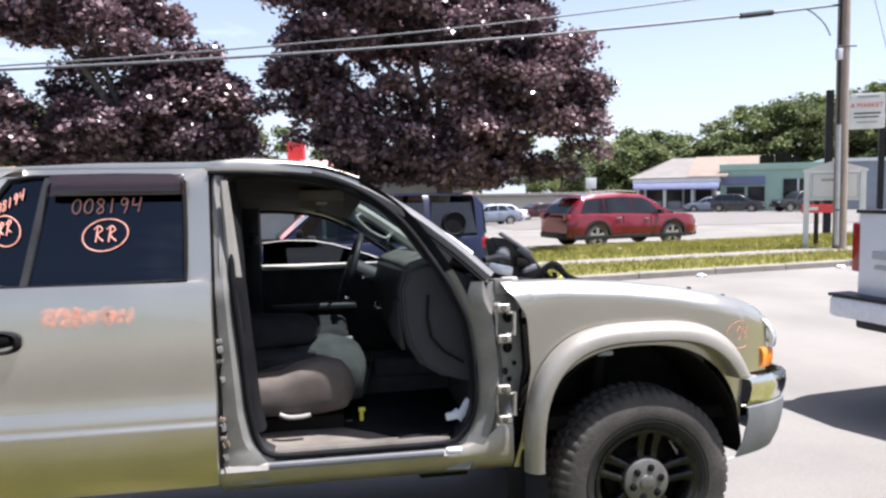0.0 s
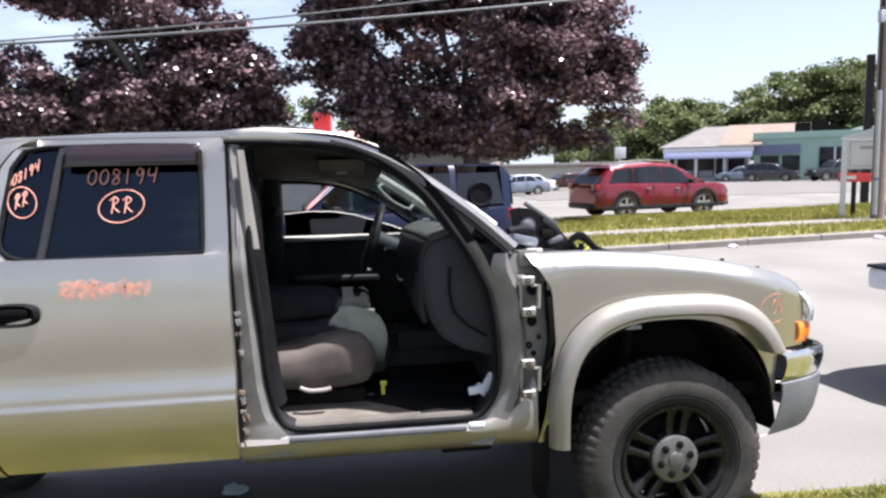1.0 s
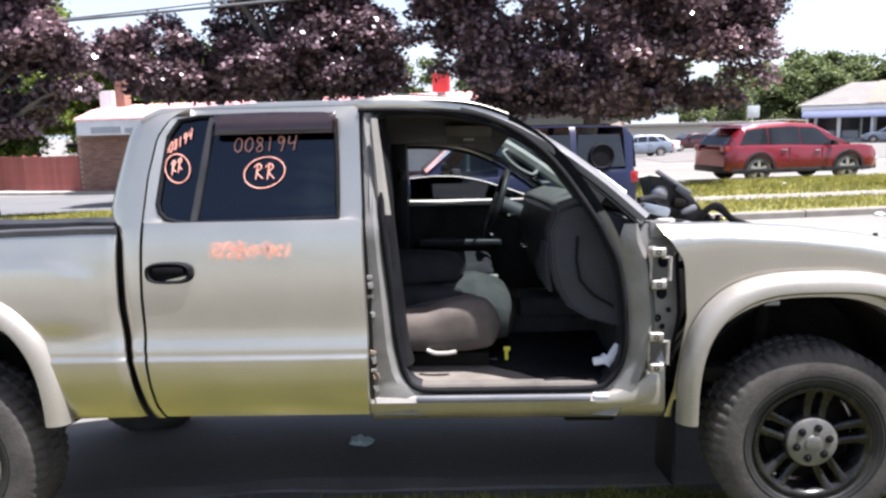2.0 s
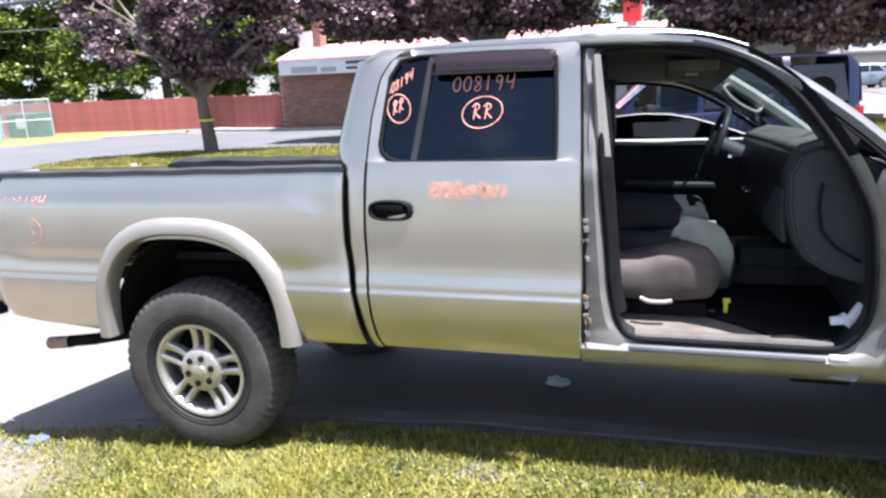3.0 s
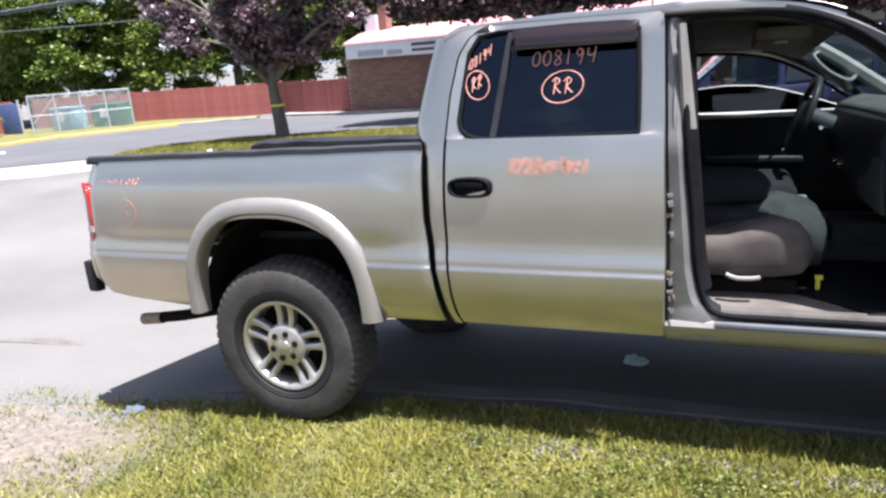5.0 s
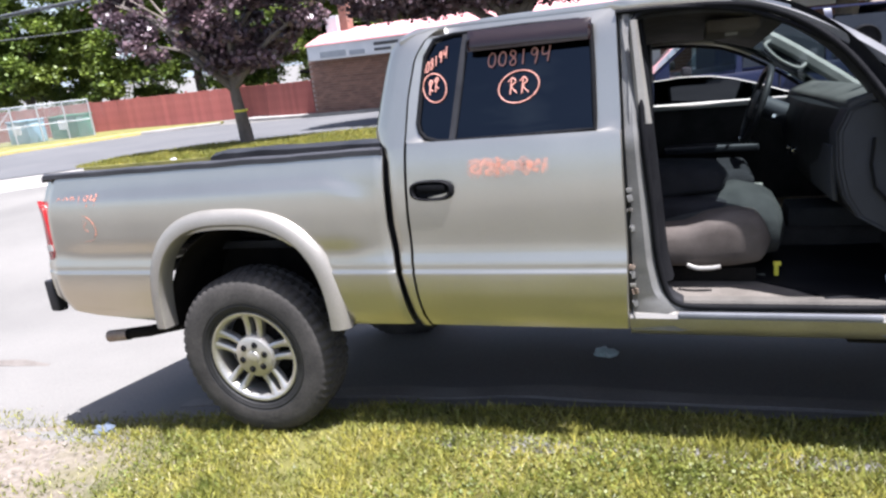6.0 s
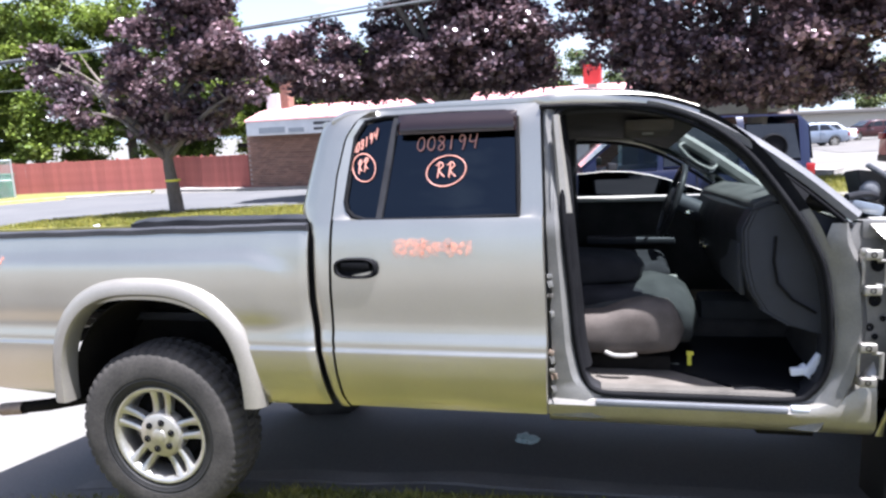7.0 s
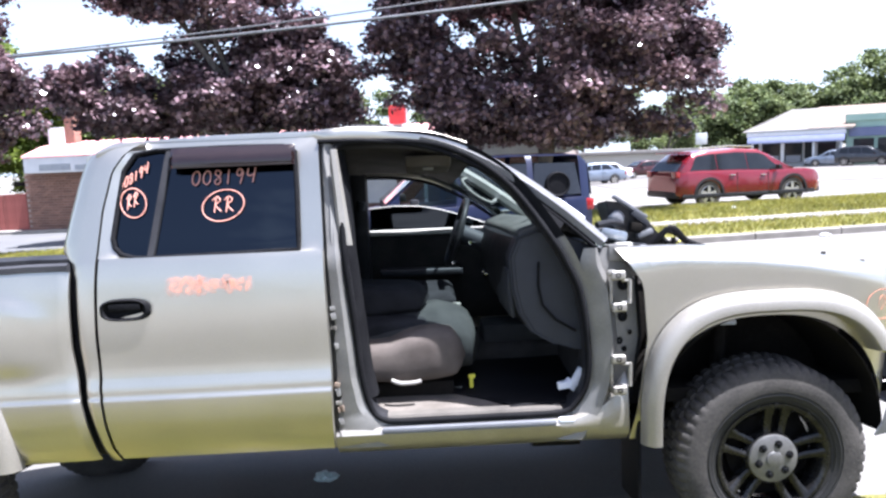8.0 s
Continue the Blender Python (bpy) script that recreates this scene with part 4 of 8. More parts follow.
run = [(start + k) % n_seal for k in range(len(top) + 1)]
rest = [(run[-1] + k) % n_seal for k in range(n_seal - len(top) + 1)]
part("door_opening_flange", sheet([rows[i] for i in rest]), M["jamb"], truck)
part("upper_flange", sheet([rows[i] for i in run]), M["rubber"], truck, "black rubber-covered upper flange")
part("door_opening_lining", sheet(lining, 0.0, True, False), M["black"], truck, "black trim round the door opening")

upper = [p for p in seal if p.z > 1.25 and (p.x > 1.72 or p.z > 1.64)]
rows = []
for p in upper:
    best = min(gut, key=lambda q: (q - p).length)
    rows.append([p + Vector((0, 0.006, 0)), p.lerp(best, 0.5) + Vector((0, -0.006, 0)), best + Vector((0, -0.004, 0))])
part("upper_weatherstrip", sheet(rows, 0.006), M["rubber"], truck, "black upper weatherstrip")

# centre pillar face between the rear door's front edge and the seal
rows = []
for z in spaced(0.50, 1.70, 40):
    a = seam_front(z) - 0.012
    b = lerp(z, [0.5, 0.60, 0.66, 0.78, 1.25, 1.45, 1.62, 1.70], [1.90, 1.84, 1.782, 1.752, 1.712, 1.702, 1.682, 1.70])
    y = max(side_y(z), jamb_y(z) - 0.035)
    notch = 0.02 * sstep(0.04, 0.0, abs(z - 0.72)) + 0.012 * sstep(0.05, 0.0, abs(z - 0.98))
    rows.append([Vector((a, y + 0.05, z)), Vector((a + 0.016, y + 0.046, z)), Vector((a + 0.022 + notch, y + 0.020, z)), Vector((a + (b - a) * 0.7, y + 0.012, z)), Vector((b, jamb_y(z) + 0.004, z))])
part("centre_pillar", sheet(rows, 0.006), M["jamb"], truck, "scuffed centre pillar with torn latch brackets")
# sunlit edge of the upper pillar, drawn as a strip paler than the jamb
rows = []
for k in range(13):
    p = Vector((1.690, 0.112, 1.648)).lerp(Vector((1.716, 0.072, 1.285)), k / 12)
    w = 0.010 + 0.012 * k / 12
    rows.append([p + Vector((-w * 0.6, 0.010, 0)), p + Vector((0, -0.004, 0)), p + Vector((w, -0.002, 0)), p + Vector((w * 1.5, 0.014, 0))])
part("pillar_flange", sheet(rows, 0.004), M["flare"], truck, "upper pillar flange, its sunlit edge put into a pale colour")
rl = random.Random(31)
for z, s, m in ((1.05, 0.018, "jamb"), (1.02, 0.026, "jamb"), (0.975, 0.016, "steel"), (0.905, 0.022, "jamb"), (0.755, 0.020, "rust"), (0.725, 0.030, "jamb"), (0.685, 0.014, "steel"), (0.660, 0.024, "rust"), (0.610, 0.028, "jamb"), (0.565, 0.016, "steel")):
    c = Vector((1.673 + rl.uniform(-0.006, 0.006), 0.038 + rl.uniform(-0.004, 0.004), z))
    turn = Matrix.Translation(c) @ Matrix.Rotation(rl.uniform(-0.4, 0.4), 4, "Y") @ Matrix.Rotation(rl.uniform(-0.6, 0.6), 4, "Z") @ Matrix.Translation(-c)
    lip = box(c - Vector((0.011, 0.003, s * 0.5)), c + Vector((0.011, 0.003, s * 0.5)), 0.0015, turn)
    add_box(lip, c + Vector((-0.010, -0.012, -s * 0.5)), c + Vector((-0.006, 0.004, s * 0.4)), 0.0015, turn)
    part("latch_bracket", lip, M[m], truck, "bent bare-metal latch bracket")

# sill under the opening
rows = []
for x in spaced(1.655, 2.785, 36):
    up = lerp(x, [2.52, 2.60, 2.67, 2.73, 2.785], [0.0, 0.012, 0.045, 0.10, 0.17])
    rows.append([Vector((x, y + up * 0.22 * sstep(0.50, 0.578, z), z + up * sstep(0.53, 0.578, z))) for y, z in ((0.13, 0.470), (0.105, 0.472), (0.085, 0.480), (0.066, 0.494), (0.048, 0.514), (0.036, 0.534), (0.032, 0.552), (0.040, 0.566), (0.058, 0.574), (0.085, 0.578))])
part("sill", sheet(rows, 0.006), M["paint_dull"], truck)
part("far_sill", sheet([[mirrored(p) for p in r] for r in rows], 0.006), M["paint_dull"], truck)
part("sill_step_trim", box((1.83, 0.022, 0.553), (2.50, 0.075, 0.576), 0.008), M["bumper_grey"], truck, "grey scuffed sill strip")
# small white patch near the sill's front end
part("sill_scuff_patch", box((2.508, 0.026, 0.560), (2.570, 0.07, 0.581), 0.008), M["white_plastic"], truck, "pale patch on the sill")
rows = [[Vector((x, y, z)) for x in spaced(0.84, 2.80, 20)] for y, z in ((0.095, 0.54), (0.105, 0.50), (0.15, 0.485), (0.5, 0.485))]
part("step_trim", sheet([[Vector((x, y, z)) for x in spaced(1.85, 2.53, 20)] for y, z in ((0.072, 0.604), (0.078, 0.614), (0.10, 0.618), (0.135, 0.618), (0.145, 0.606))], 0.004), M["step"], truck, "dusty pale step trim inside the sill")
part("rocker_underside", sheet(rows, 0.01), M["dark"], truck)
part("far_rocker_underside", sheet([[mirrored(p) for p in r] for r in rows], 0.01), M["dark"], truck)

# hinge pillar with holes, hinges left behind by the removed door
rows = []
for z in spaced(0.49, 1.235, 30):
    a = lerp(z, [0.49, 0.60, 0.70, 0.88, 1.06, 1.17, 1.235], [2.50, 2.60, 2.648, 2.655, 2.635, 2.60, 2.62])
    b = lerp(z, [0.49, 0.88, 1.09, 1.16, 1.235], [2.785, 2.850, 2.835, 2.79, 2.735])
    rows.append([Vector((a + (b - a) * u, y, z)) for u, y in ((0.0, 0.062), (0.18, 0.040), (0.34, 0.036), (0.40, 0.055), (0.5, 0.085), (0.8, 0.095), (1.0, 0.10))])
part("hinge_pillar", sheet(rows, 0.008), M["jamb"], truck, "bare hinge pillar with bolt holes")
for x, z, r in ((2.772, 0.965, 0.020), (2.760, 0.868, 0.013), (2.778, 0.835, 0.010), (2.80, 0.90, 0.009), (2.775, 1.09, 0.022)):
    bm = bmesh.new()
    add_grid(bm, [[Vector((x + q * math.cos(t), 0.083 + d, z + q * 1.15 * math.sin(t))) for t in (2 * math.pi * j / 14 for j in range(14))] for q, d in ((r, 0.0), (r * 0.9, -0.002), (r * 0.82, 0.0), (0.001, 0.004))], False, True)
    part("bolt_hole", bm, M["rubber"], truck, "dark hole")
for z in (1.065, 0.742):
    hinge = part("door_hinge", box((2.712, 0.040, z - 0.065), (2.724, 0.082, z + 0.065), 0.004), M["steel"], truck, "bare hinge of the removed door")
    for zz, dx in ((z + 0.062, 0.0), (z - 0.060, 0.004)):
        ear = part("hinge_ear", box((2.712 + dx, 0.012, zz - 0.017), (2.766 + dx, 0.050, zz + 0.017), 0.007, None, 3), M["steel"], hinge)
        bm = bmesh.new()
        add_grid(bm, [[Vector((2.738 + dx + r * math.cos(t), 0.0115 - d, zz + r * math.sin(t))) for t in (2 * math.pi * j / 14 for j in range(14))] for r, d in ((0.010, -0.002), (0.010, 0.001), (0.007, 0.0015), (0.006, -0.001), (0.001, -0.001))], False, True)
        part("bolt_head", bm, M["dark"], ear)
    part("hinge_pin", tube([(2.783, 0.026, z - 0.046), (2.785, 0.028, z + 0.046)], 0.008, 10), M["steel"], hinge)
    for zz in (z - 0.042, z + 0.042):
        part("pin_arm", tube([(2.755, 0.030, zz), (2.786, 0.027, zz)], 0.006, 8), M["steel"], hinge)
part("check_strap", box((2.700, 0.02, 1.125), (2.735, 0.04, 1.150), 0.008), M["steel"], truck)
part("fender_gap", sheet([[Vector((lerp(z, [0.49, 0.88, 1.09], [2.775, 2.842, 2.828]) + w, 0.088, z)) for w in (-0.006, 0.006)] for z in spaced(0.50, 1.12, 16)], 0.004), M["rubber"], truck)

# front fenders
def fender_top(x):
    return lerp(x, [2.735, 2.99, 3.25, 3.47, 3.65, 3.78, 3.88, 3.95, 4.0], [1.236, 1.236, 1.218, 1.190, 1.156, 1.122, 1.082, 1.04, 1.005])


def fender_y(x):
    return 0.012 + 0.15 * max(0, (x - 3.56) / 0.46) ** 2.2


def fender_bottom(x):
    if abs(x - 3.315) < 0.445:
        return max(arch(x, 3.315, 0.445, 0.47, 0.48), 0.48)
    return lerp(x, [2.78, 2.87, 3.76, 3.82, 3.97], [0.475, 0.475, 0.80, 0.805, 0.81])


rows = []
for x in thin(spaced(2.80, 3.895, 44) + [3.315 + s * 0.4449 * math.sin(k * math.pi / 40) for s in (-1, 1) for k in range(1, 21)]):
    zb, zt = fender_bottom(x), fender_top(x)
    col = []
    for k in range(25):
        z = zb + (zt - 0.012 - zb) * k / 24
        lean = 0.055 * sstep(0.09, 0.0, zt - z) ** 2 + 0.006 + 0.045 * sstep(0.62, 0.46, z)
        edge = lerp(z, [0.47, 0.88, 1.09, 1.16, 1.235], [2.79, 2.85, 2.835, 2.79, 2.735]) - 2.80
        xx = x + edge * sstep(3.0, 2.80, x)
        col.append(Vector((xx, fender_y(x) + lean, z)))
    t = col[-1]
    col += [Vector((t.x, t.y + 0.02, zt - 0.003)), Vector((t.x, t.y + 0.06, zt)), Vector((t.x, t.y + 0.12, zt - 0.002)), Vector((t.x, t.y + 0.15, zt - 0.02)), Vector((t.x, t.y + 0.155, zt - 0.06))]
    rows.append(col)
both("front_fender", rows, -0.008, M["paint"], "front fender with a circled orange mark")
part("bonnet_stop", tube([(2.99, 0.14, 1.225), (2.99, 0.14, 1.262)], 0.010, 10), M["rubber"], truck, "rubber bonnet stop")
part("bonnet_stop_flange", tube([(2.99, 0.14, 1.240), (2.99, 0.14, 1.247)], 0.02, 12), M["rubber"], truck)
for x in (3.62, 3.78):
    part("bonnet_stop", tube([(x, 0.20, fender_top(x) - 0.01), (x, 0.20, fender_top(x) + 0.016)], 0.009, 8), M["rubber"], truck, "small rubber stop")
part("mud_flap", box((2.815, 0.035, 0.20), (2.83, 0.27, 0.56), 0.005), M["rubber"], truck, "black rubber mud flap")

# headlights, signals, bumper
for f in (lambda p: p, mirrored):
    rows, rows2 = [], []
    for k in range(9):
        u = k / 8
        x = 3.905 + 0.17 * u ** 0.8
        y = 0.088 + 0.40 * u ** 1.3
        rows.append([f(Vector((x - 0.045 * v * (1 - 0.5 * u) + 0.024 * math.sin(math.pi * v), y, 0.905 + (0.120 - 0.01 * u) * v))) for v in (0, 0.15, 0.4, 0.7, 0.9, 1.0)])
        rows2.append([f(Vector((x - 0.070 * (1 - u) ** 1.5 + 0.022 + 0.012 * math.sin(math.pi * v), y - 0.010, 0.822 + 0.080 * v))) for v in (0, 0.3, 0.7, 1.0)])
    part("headlight", sheet(rows, 0.01), M["lamp_clear"], truck, "clear headlight")
    part("turn_signal", sheet(rows2, 0.01), M["lamp_amber"], truck, "amber turn signal")


def bumper_line(u):
    """Plan of the front bumper from the near arch round to the far arch."""
    y = W * u
    e = min(u, 1 - u) * W
    return 3.752 + 0.432 * (1 - math.exp(-e / 0.16)) + 0.05 * math.sin(math.pi * u), y


def bumper(z_prof):
    rows = []
    for k in range(45):
        u = 0.006 + 0.988 * (0.5 - 0.5 * math.cos(math.pi * k / 44))
        x, y = bumper_line(u)
        rows.append([Vector((x + o, y + (0.02 if u < 0.5 else -0.02) * 0, z)) for o, z in z_prof])
    return sheet(rows, 0.006)


part("front_bumper", bumper([(-0.03, 0.790), (0.0, 0.788), (0.022, 0.772), (0.026, 0.74), (0.018, 0.70), (0.002, 0.672), (-0.02, 0.668)]), M["chrome"], truck, "chrome front bumper")
part("bumper_valance", bumper([(-0.01, 0.668), (0.010, 0.660), (0.012, 0.62), (0.004, 0.57), (-0.012, 0.51), (-0.045, 0.452), (-0.08, 0.445)]), M["bumper_grey"], truck, "grey plastic bumper valance")
part("radiator_support", box((3.86, 0.30, 0.62), (3.92, W - 0.30, 1.02), 0.01), M["black"], truck)

# engine bay, cowl and loose front parts
part("engine_bay_floor", box((2.735, 0.12, 0.60), (3.86, W - 0.20, 0.66), 0.01), M["dark"], truck)
part("engine_block", box((2.95, 0.62, 0.66), (3.60, 1.18, 1.06), 0.05), M["dark"], truck)
part("firewall", box((2.74, 0.12, 0.55), (2.77, W - 0.12, 1.20), 0.01), M["dark"], truck)
rows = [[Vector((2.70 + 0.16 * v + 0.10 * math.sin(math.pi * u), 0.12 + (W - 0.24) * u, 1.225 - 0.02 * v + 0.012 * math.sin(math.pi * u))) for v in (0, 0.3, 0.6, 1.0)] for u in spaced(0, 1, 24)]
part("cowl", sheet(rows, 0.012), M["black"], truck, "black wiper cowl")
part("cowl_end", box((2.72, 0.085, 1.18), (2.80, 0.20, 1.245), 0.012), M["jamb"], truck)
outline = [(2.80, 1.432), (2.885, 1.420), (2.99, 1.335), (3.05, 1.262), (3.105, 1.195), (2.98, 1.195), (2.87, 1.195), (2.835, 1.31)]
bm = sheet([[Vector((x, y + 0.06 * (1.43 - z), z)) for x, z in outline] for y in (0.43, 0.445, 0.60)], 0.0, False, True)
bm.verts.ensure_lookup_table()
bm.faces.new(bm.verts[:8]), bm.faces.new(bm.verts[-8:])
bmesh.ops.bevel(bm, geom=bm.edges[:], offset=0.006, segments=2, affect="EDGES")
loose = part("broken_headlamp_shell", bm, M["black"], truck, "broken black lamp housing lying across the cowl")
for lo, hi, ang, nm, mt in (((2.815, 0.405, 1.392), (2.99, 0.44, 1.408), 34, "shell_plate", "bumper_grey"), ((2.90, 0.40, 1.335), (2.99, 0.435, 1.362), 40, "shell_rib", "dash"), ((2.93, 0.40, 1.27), (3.00, 0.435, 1.295), -20, "shell_rib", "bumper_grey"), ((2.90, 0.395, 1.29), (2.95, 0.43, 1.33), 10, "shell_rib", "dark"), ((3.03, 0.405, 1.235), (3.09, 0.44, 1.25), 50, "shell_rib", "dash"), ((2.89, 0.40, 1.215), (2.97, 0.44, 1.245), 8, "shell_rib", "dash")):
    c = (Vector(lo) + Vector(hi)) / 2
    part(nm, box(lo, hi, 0.007, Matrix.Translation(c) @ Matrix.Rotation(radians(ang), 4, "Y") @ Matrix.Translation(-c)), M[mt], loose)
bm = bmesh.new()
add_grid(bm, [[Vector((2.848 + r * 0.9 * math.cos(t), 0.42 - d, 1.352 + r * math.sin(t))) for t in (2 * math.pi * j / 18 for j in range(18))] for r, d in ((0.036, -0.03), (0.036, 0.0), (0.031, 0.006), (0.016, 0.010), (0.001, 0.011))], False, True)
part("shell_lens", bm, M["bumper_grey"], loose, "cracked round clear lens")
part("shell_cable", tube(smooth_line([(3.00, 0.42, 1.24), (3.06, 0.40, 1.285), (3.13, 0.42, 1.25), (3.16, 0.44, 1.21)], 5), 0.007, 6), M["rubber"], loose)
part("cowl_corner", box((2.745, 0.30, 1.262), (2.86, 0.48, 1.305), 0.014, Matrix.Translation((2.8, 0.4, 1.28)) @ Matrix.Rotation(radians(14), 4, "Y") @ Matrix.Translation((-2.8, -0.4, -1.28))), M["cowl_blue"], truck, "pale blue-grey cowl corner")
part("cowl_corner_rim", tube(smooth_line([(2.73, 0.30, 1.325), (2.80, 0.34, 1.335), (2.86, 0.40, 1.325)], 5), 0.014, 8), M["black"], truck)
part("cowl_scrap", box((2.80, 0.26, 1.215), (2.87, 0.34, 1.25), 0.012), M["trim_light"], truck)
part("cowl_scrap", box((2.90, 0.27, 1.205), (2.94, 0.31, 1.235), 0.010), M["white_plastic"], truck)
part("cowl_scrap", box((3.09, 0.33, 1.20), (3.12, 0.36, 1.225), 0.008), M["white_plastic"], truck)
part("wire_loom", tube(smooth_line([(2.95, 0.30, 1.22), (3.02, 0.26, 1.30), (3.10, 0.28, 1.24), (3.22, 0.30, 1.20)], 6), 0.014, 8), M["rubber"], truck)
part("wire_loom", tube(smooth_line([(3.30, 0.5, 1.16), (3.5, 0.48, 1.175), (3.8, 0.5, 1.13)], 6), 0.012, 8), M["rubber"], truck)
part("yellow_wire", tube(smooth_line([(3.05, 0.40, 1.20), (3.12, 0.40, 1.245), (3.16, 0.42, 1.19)], 6), 0.006, 6), M["yellow"], truck, "yellow wire loop")

# windscreen
rows = []
for v in spaced(0, 1, 10):
    rows.append([Vector((2.725 - 0.60 * v + (0.17 - 0.07 * v) * (1 - (2 * u - 1) ** 2), 0.13 + 0.05 * v + (W - 0.26 - 0.10 * v) * u, 1.235 + 0.445 * v + 0.04 * v * (1 - (2 * u - 1) ** 2))) for u in spaced(0, 1, 16)])
screen = part("windscreen", sheet(rows, 0.005), M["clear"], truck, "windscreen marked with orange writing")
# bright reflection on the screen's edge, laid on as a white strip
band = [Vector((2.49, 0.42, 1.500)), Vector((2.60, 0.42, 1.428)), Vector((2.70, 0.42, 1.352))]
part("windscreen_band", sheet([[p + Vector((-0.012, 0, -0.016)), p, p + Vector((0.016, 0.03, 0.012))] for p in band], 0.003), M["white_plastic"], screen, "white strip for the bright reflection at the screen's edge")
part("wiper", tube([(2.78, 0.30, 1.25), (2.72, 0.75, 1.29), (2.70, 1.0, 1.30)], 0.009, 6), M["rubber"], truck)

# wheels
def wheel(name, x, y, near, rim_mat, cap_mat, label, R):
    w = new(name)
    w.parent = truck
    w.location = Vector((x, y, (0.336 if x < 1 else 0.382) - LEAN * y)) - BASES[truck.name]
    if not near:
        w.rotation_euler = (0, 0, math.pi)
    tagged(w, label)
    seg = 216
    prof = [(0.225, 0.205), (0.25, 0.222), (R - 0.08, 0.236), (R - 0.045, 0.228), (R - 0.027, 0.218), (R - 0.015, 0.212), (R, 0.196), (R, 0.162), (R - 0.009, 0.158), (R - 0.009, 0.148), (R, 0.144), (R, 0.098), (R - 0.009, 0.094), (R - 0.009, 0.084), (R, 0.080), (R, 0.046), (R - 0.008, 0.028), (R - 0.024, 0.016), (R - 0.036, 0.010), (R - 0.048, 0.0065), (R - 0.066, 0.003), (0.285, 0.002), (0.268, 0.004)]
    rings = lathe(prof, seg)
    for i, (r, a) in enumerate(prof):
        for j in range(seg):
            p = rings[i][j]
            ph = (j + (2 if 0.09 < a < 0.15 else 0)) % 4
            if r > R - 0.03 and ph == 0:
                k = (r - (0.009 if r > R - 0.012 else 0.004)) / r
                rings[i][j] = Vector((p.x * k, p.y + (0.003 if a < 0.03 else 0), p.z * k))
    bm = bmesh.new()
    add_grid(bm, rings, False, True)
    me_list = [("tyre", bm, M["tyre"], "dusty worn all-terrain tyre")]
    bm = bmesh.new()
    add_grid(bm, lathe([(0.268, 0.004), (0.264, 0.007), (0.257, 0.005), (0.25, 0.009), (0.240, 0.011), (0.236, 0.016), (0.226, 0.018), (0.214, 0.034)], 96), False, True)
    me_list.append(("tyre_sidewall", bm, M["tyre_black"], "black inner sidewall"))
    bm = bmesh.new()
    add_grid(bm, lathe([(0.214, 0.20), (0.205, 0.19), (0.196, 0.10), (0.190, 0.055), (0.194, 0.040), (0.199, 0.026), (0.205, 0.017), (0.212, 0.013), (0.221, 0.014), (0.224, 0.024)], 72), False, True)
    # five pairs of parallel spokes, each pair parted by a slot
    for k in range(5):
        t = math.pi / 2 - 0.10 + 2 * math.pi * k / 5
        out_d, side = Vector((math.cos(t), 0, math.sin(t))), Vector((-math.sin(t), 0, math.cos(t)))
        for sg in (-1, 1):
            rows = []
            for q in spaced(0, 1, 7):
                r = 0.070 + (0.203 - 0.070) * q
                c = out_d * r + side * sg * (0.0265 + 0.007 * q)
                hw = 0.0125 + 0.0035 * q + 0.006 * max(0, q - 0.8) / 0.2
                yf = 0.026 + 0.012 * math.sin(math.pi * q) - 0.008 * q
                rows.append([c - side * hw * 1.1 + Vector((0, yf + 0.035, 0)), c - side * hw + Vector((0, yf + 0.005, 0)), c - side * hw * 0.55 + Vector((0, yf, 0)), c + side * hw * 0.55 + Vector((0, yf, 0)), c + side * hw + Vector((0, yf + 0.005, 0)), c + side * hw * 1.1 + Vector((0, yf + 0.035, 0))])
            add_grid(bm, rows)
    add_grid(bm, lathe([(0.106, 0.075), (0.105, 0.036), (0.099, 0.028), (0.05, 0.024), (0.001, 0.023)], 40), False, True)
    me_list.append(("rim", bm, rim_mat, ""))
    bm = bmesh.new()
    add_grid(bm, lathe([(0.196, 0.13), (0.001, 0.13)], 40), False, True)
    add_grid(bm, lathe([(0.15, 0.128), (0.15, 0.10), (0.001, 0.10)], 40), False, True)
    me_list.append(("brake_disc", bm, M["dark"], "dark brake parts behind the spokes"))
    bm = bmesh.new()
    add_grid(bm, lathe([(0.096, 0.030), (0.094, 0.020), (0.087, 0.017), (0.032, 0.014), (0.030, 0.008), (0.024, 0.006), (0.001, 0.006)], 40), False, True)
    me_list.append(("centre_cap", bm, cap_mat, "scuffed centre cap"))
    for k in range(6):
        t = 2 * math.pi * (k + 0.25) / 6
        cx, cz = 0.062 * math.cos(t), 0.062 * math.sin(t)
        bm = bmesh.new()
        add_grid(bm, [[Vector((cx + r * math.cos(q), yy, cz + r * math.sin(q))) for q in (2 * math.pi * j / 12 for j in range(12))] for r, yy in ((0.0155, 0.017), (0.0155, 0.0125), (0.012, 0.012), (0.011, 0.016), (0.0085, 0.016), (0.0085, 0.006), (0.001, 0.004))], False, True)
        me_list.append(("lug_nut", bm, M["rubber"], ""))
    for nm, b, mt, lb in me_list:
        ob = new(nm, mesh_from(nm, b, mt))
        ob.parent = w
        tagged(ob, lb)
    return w


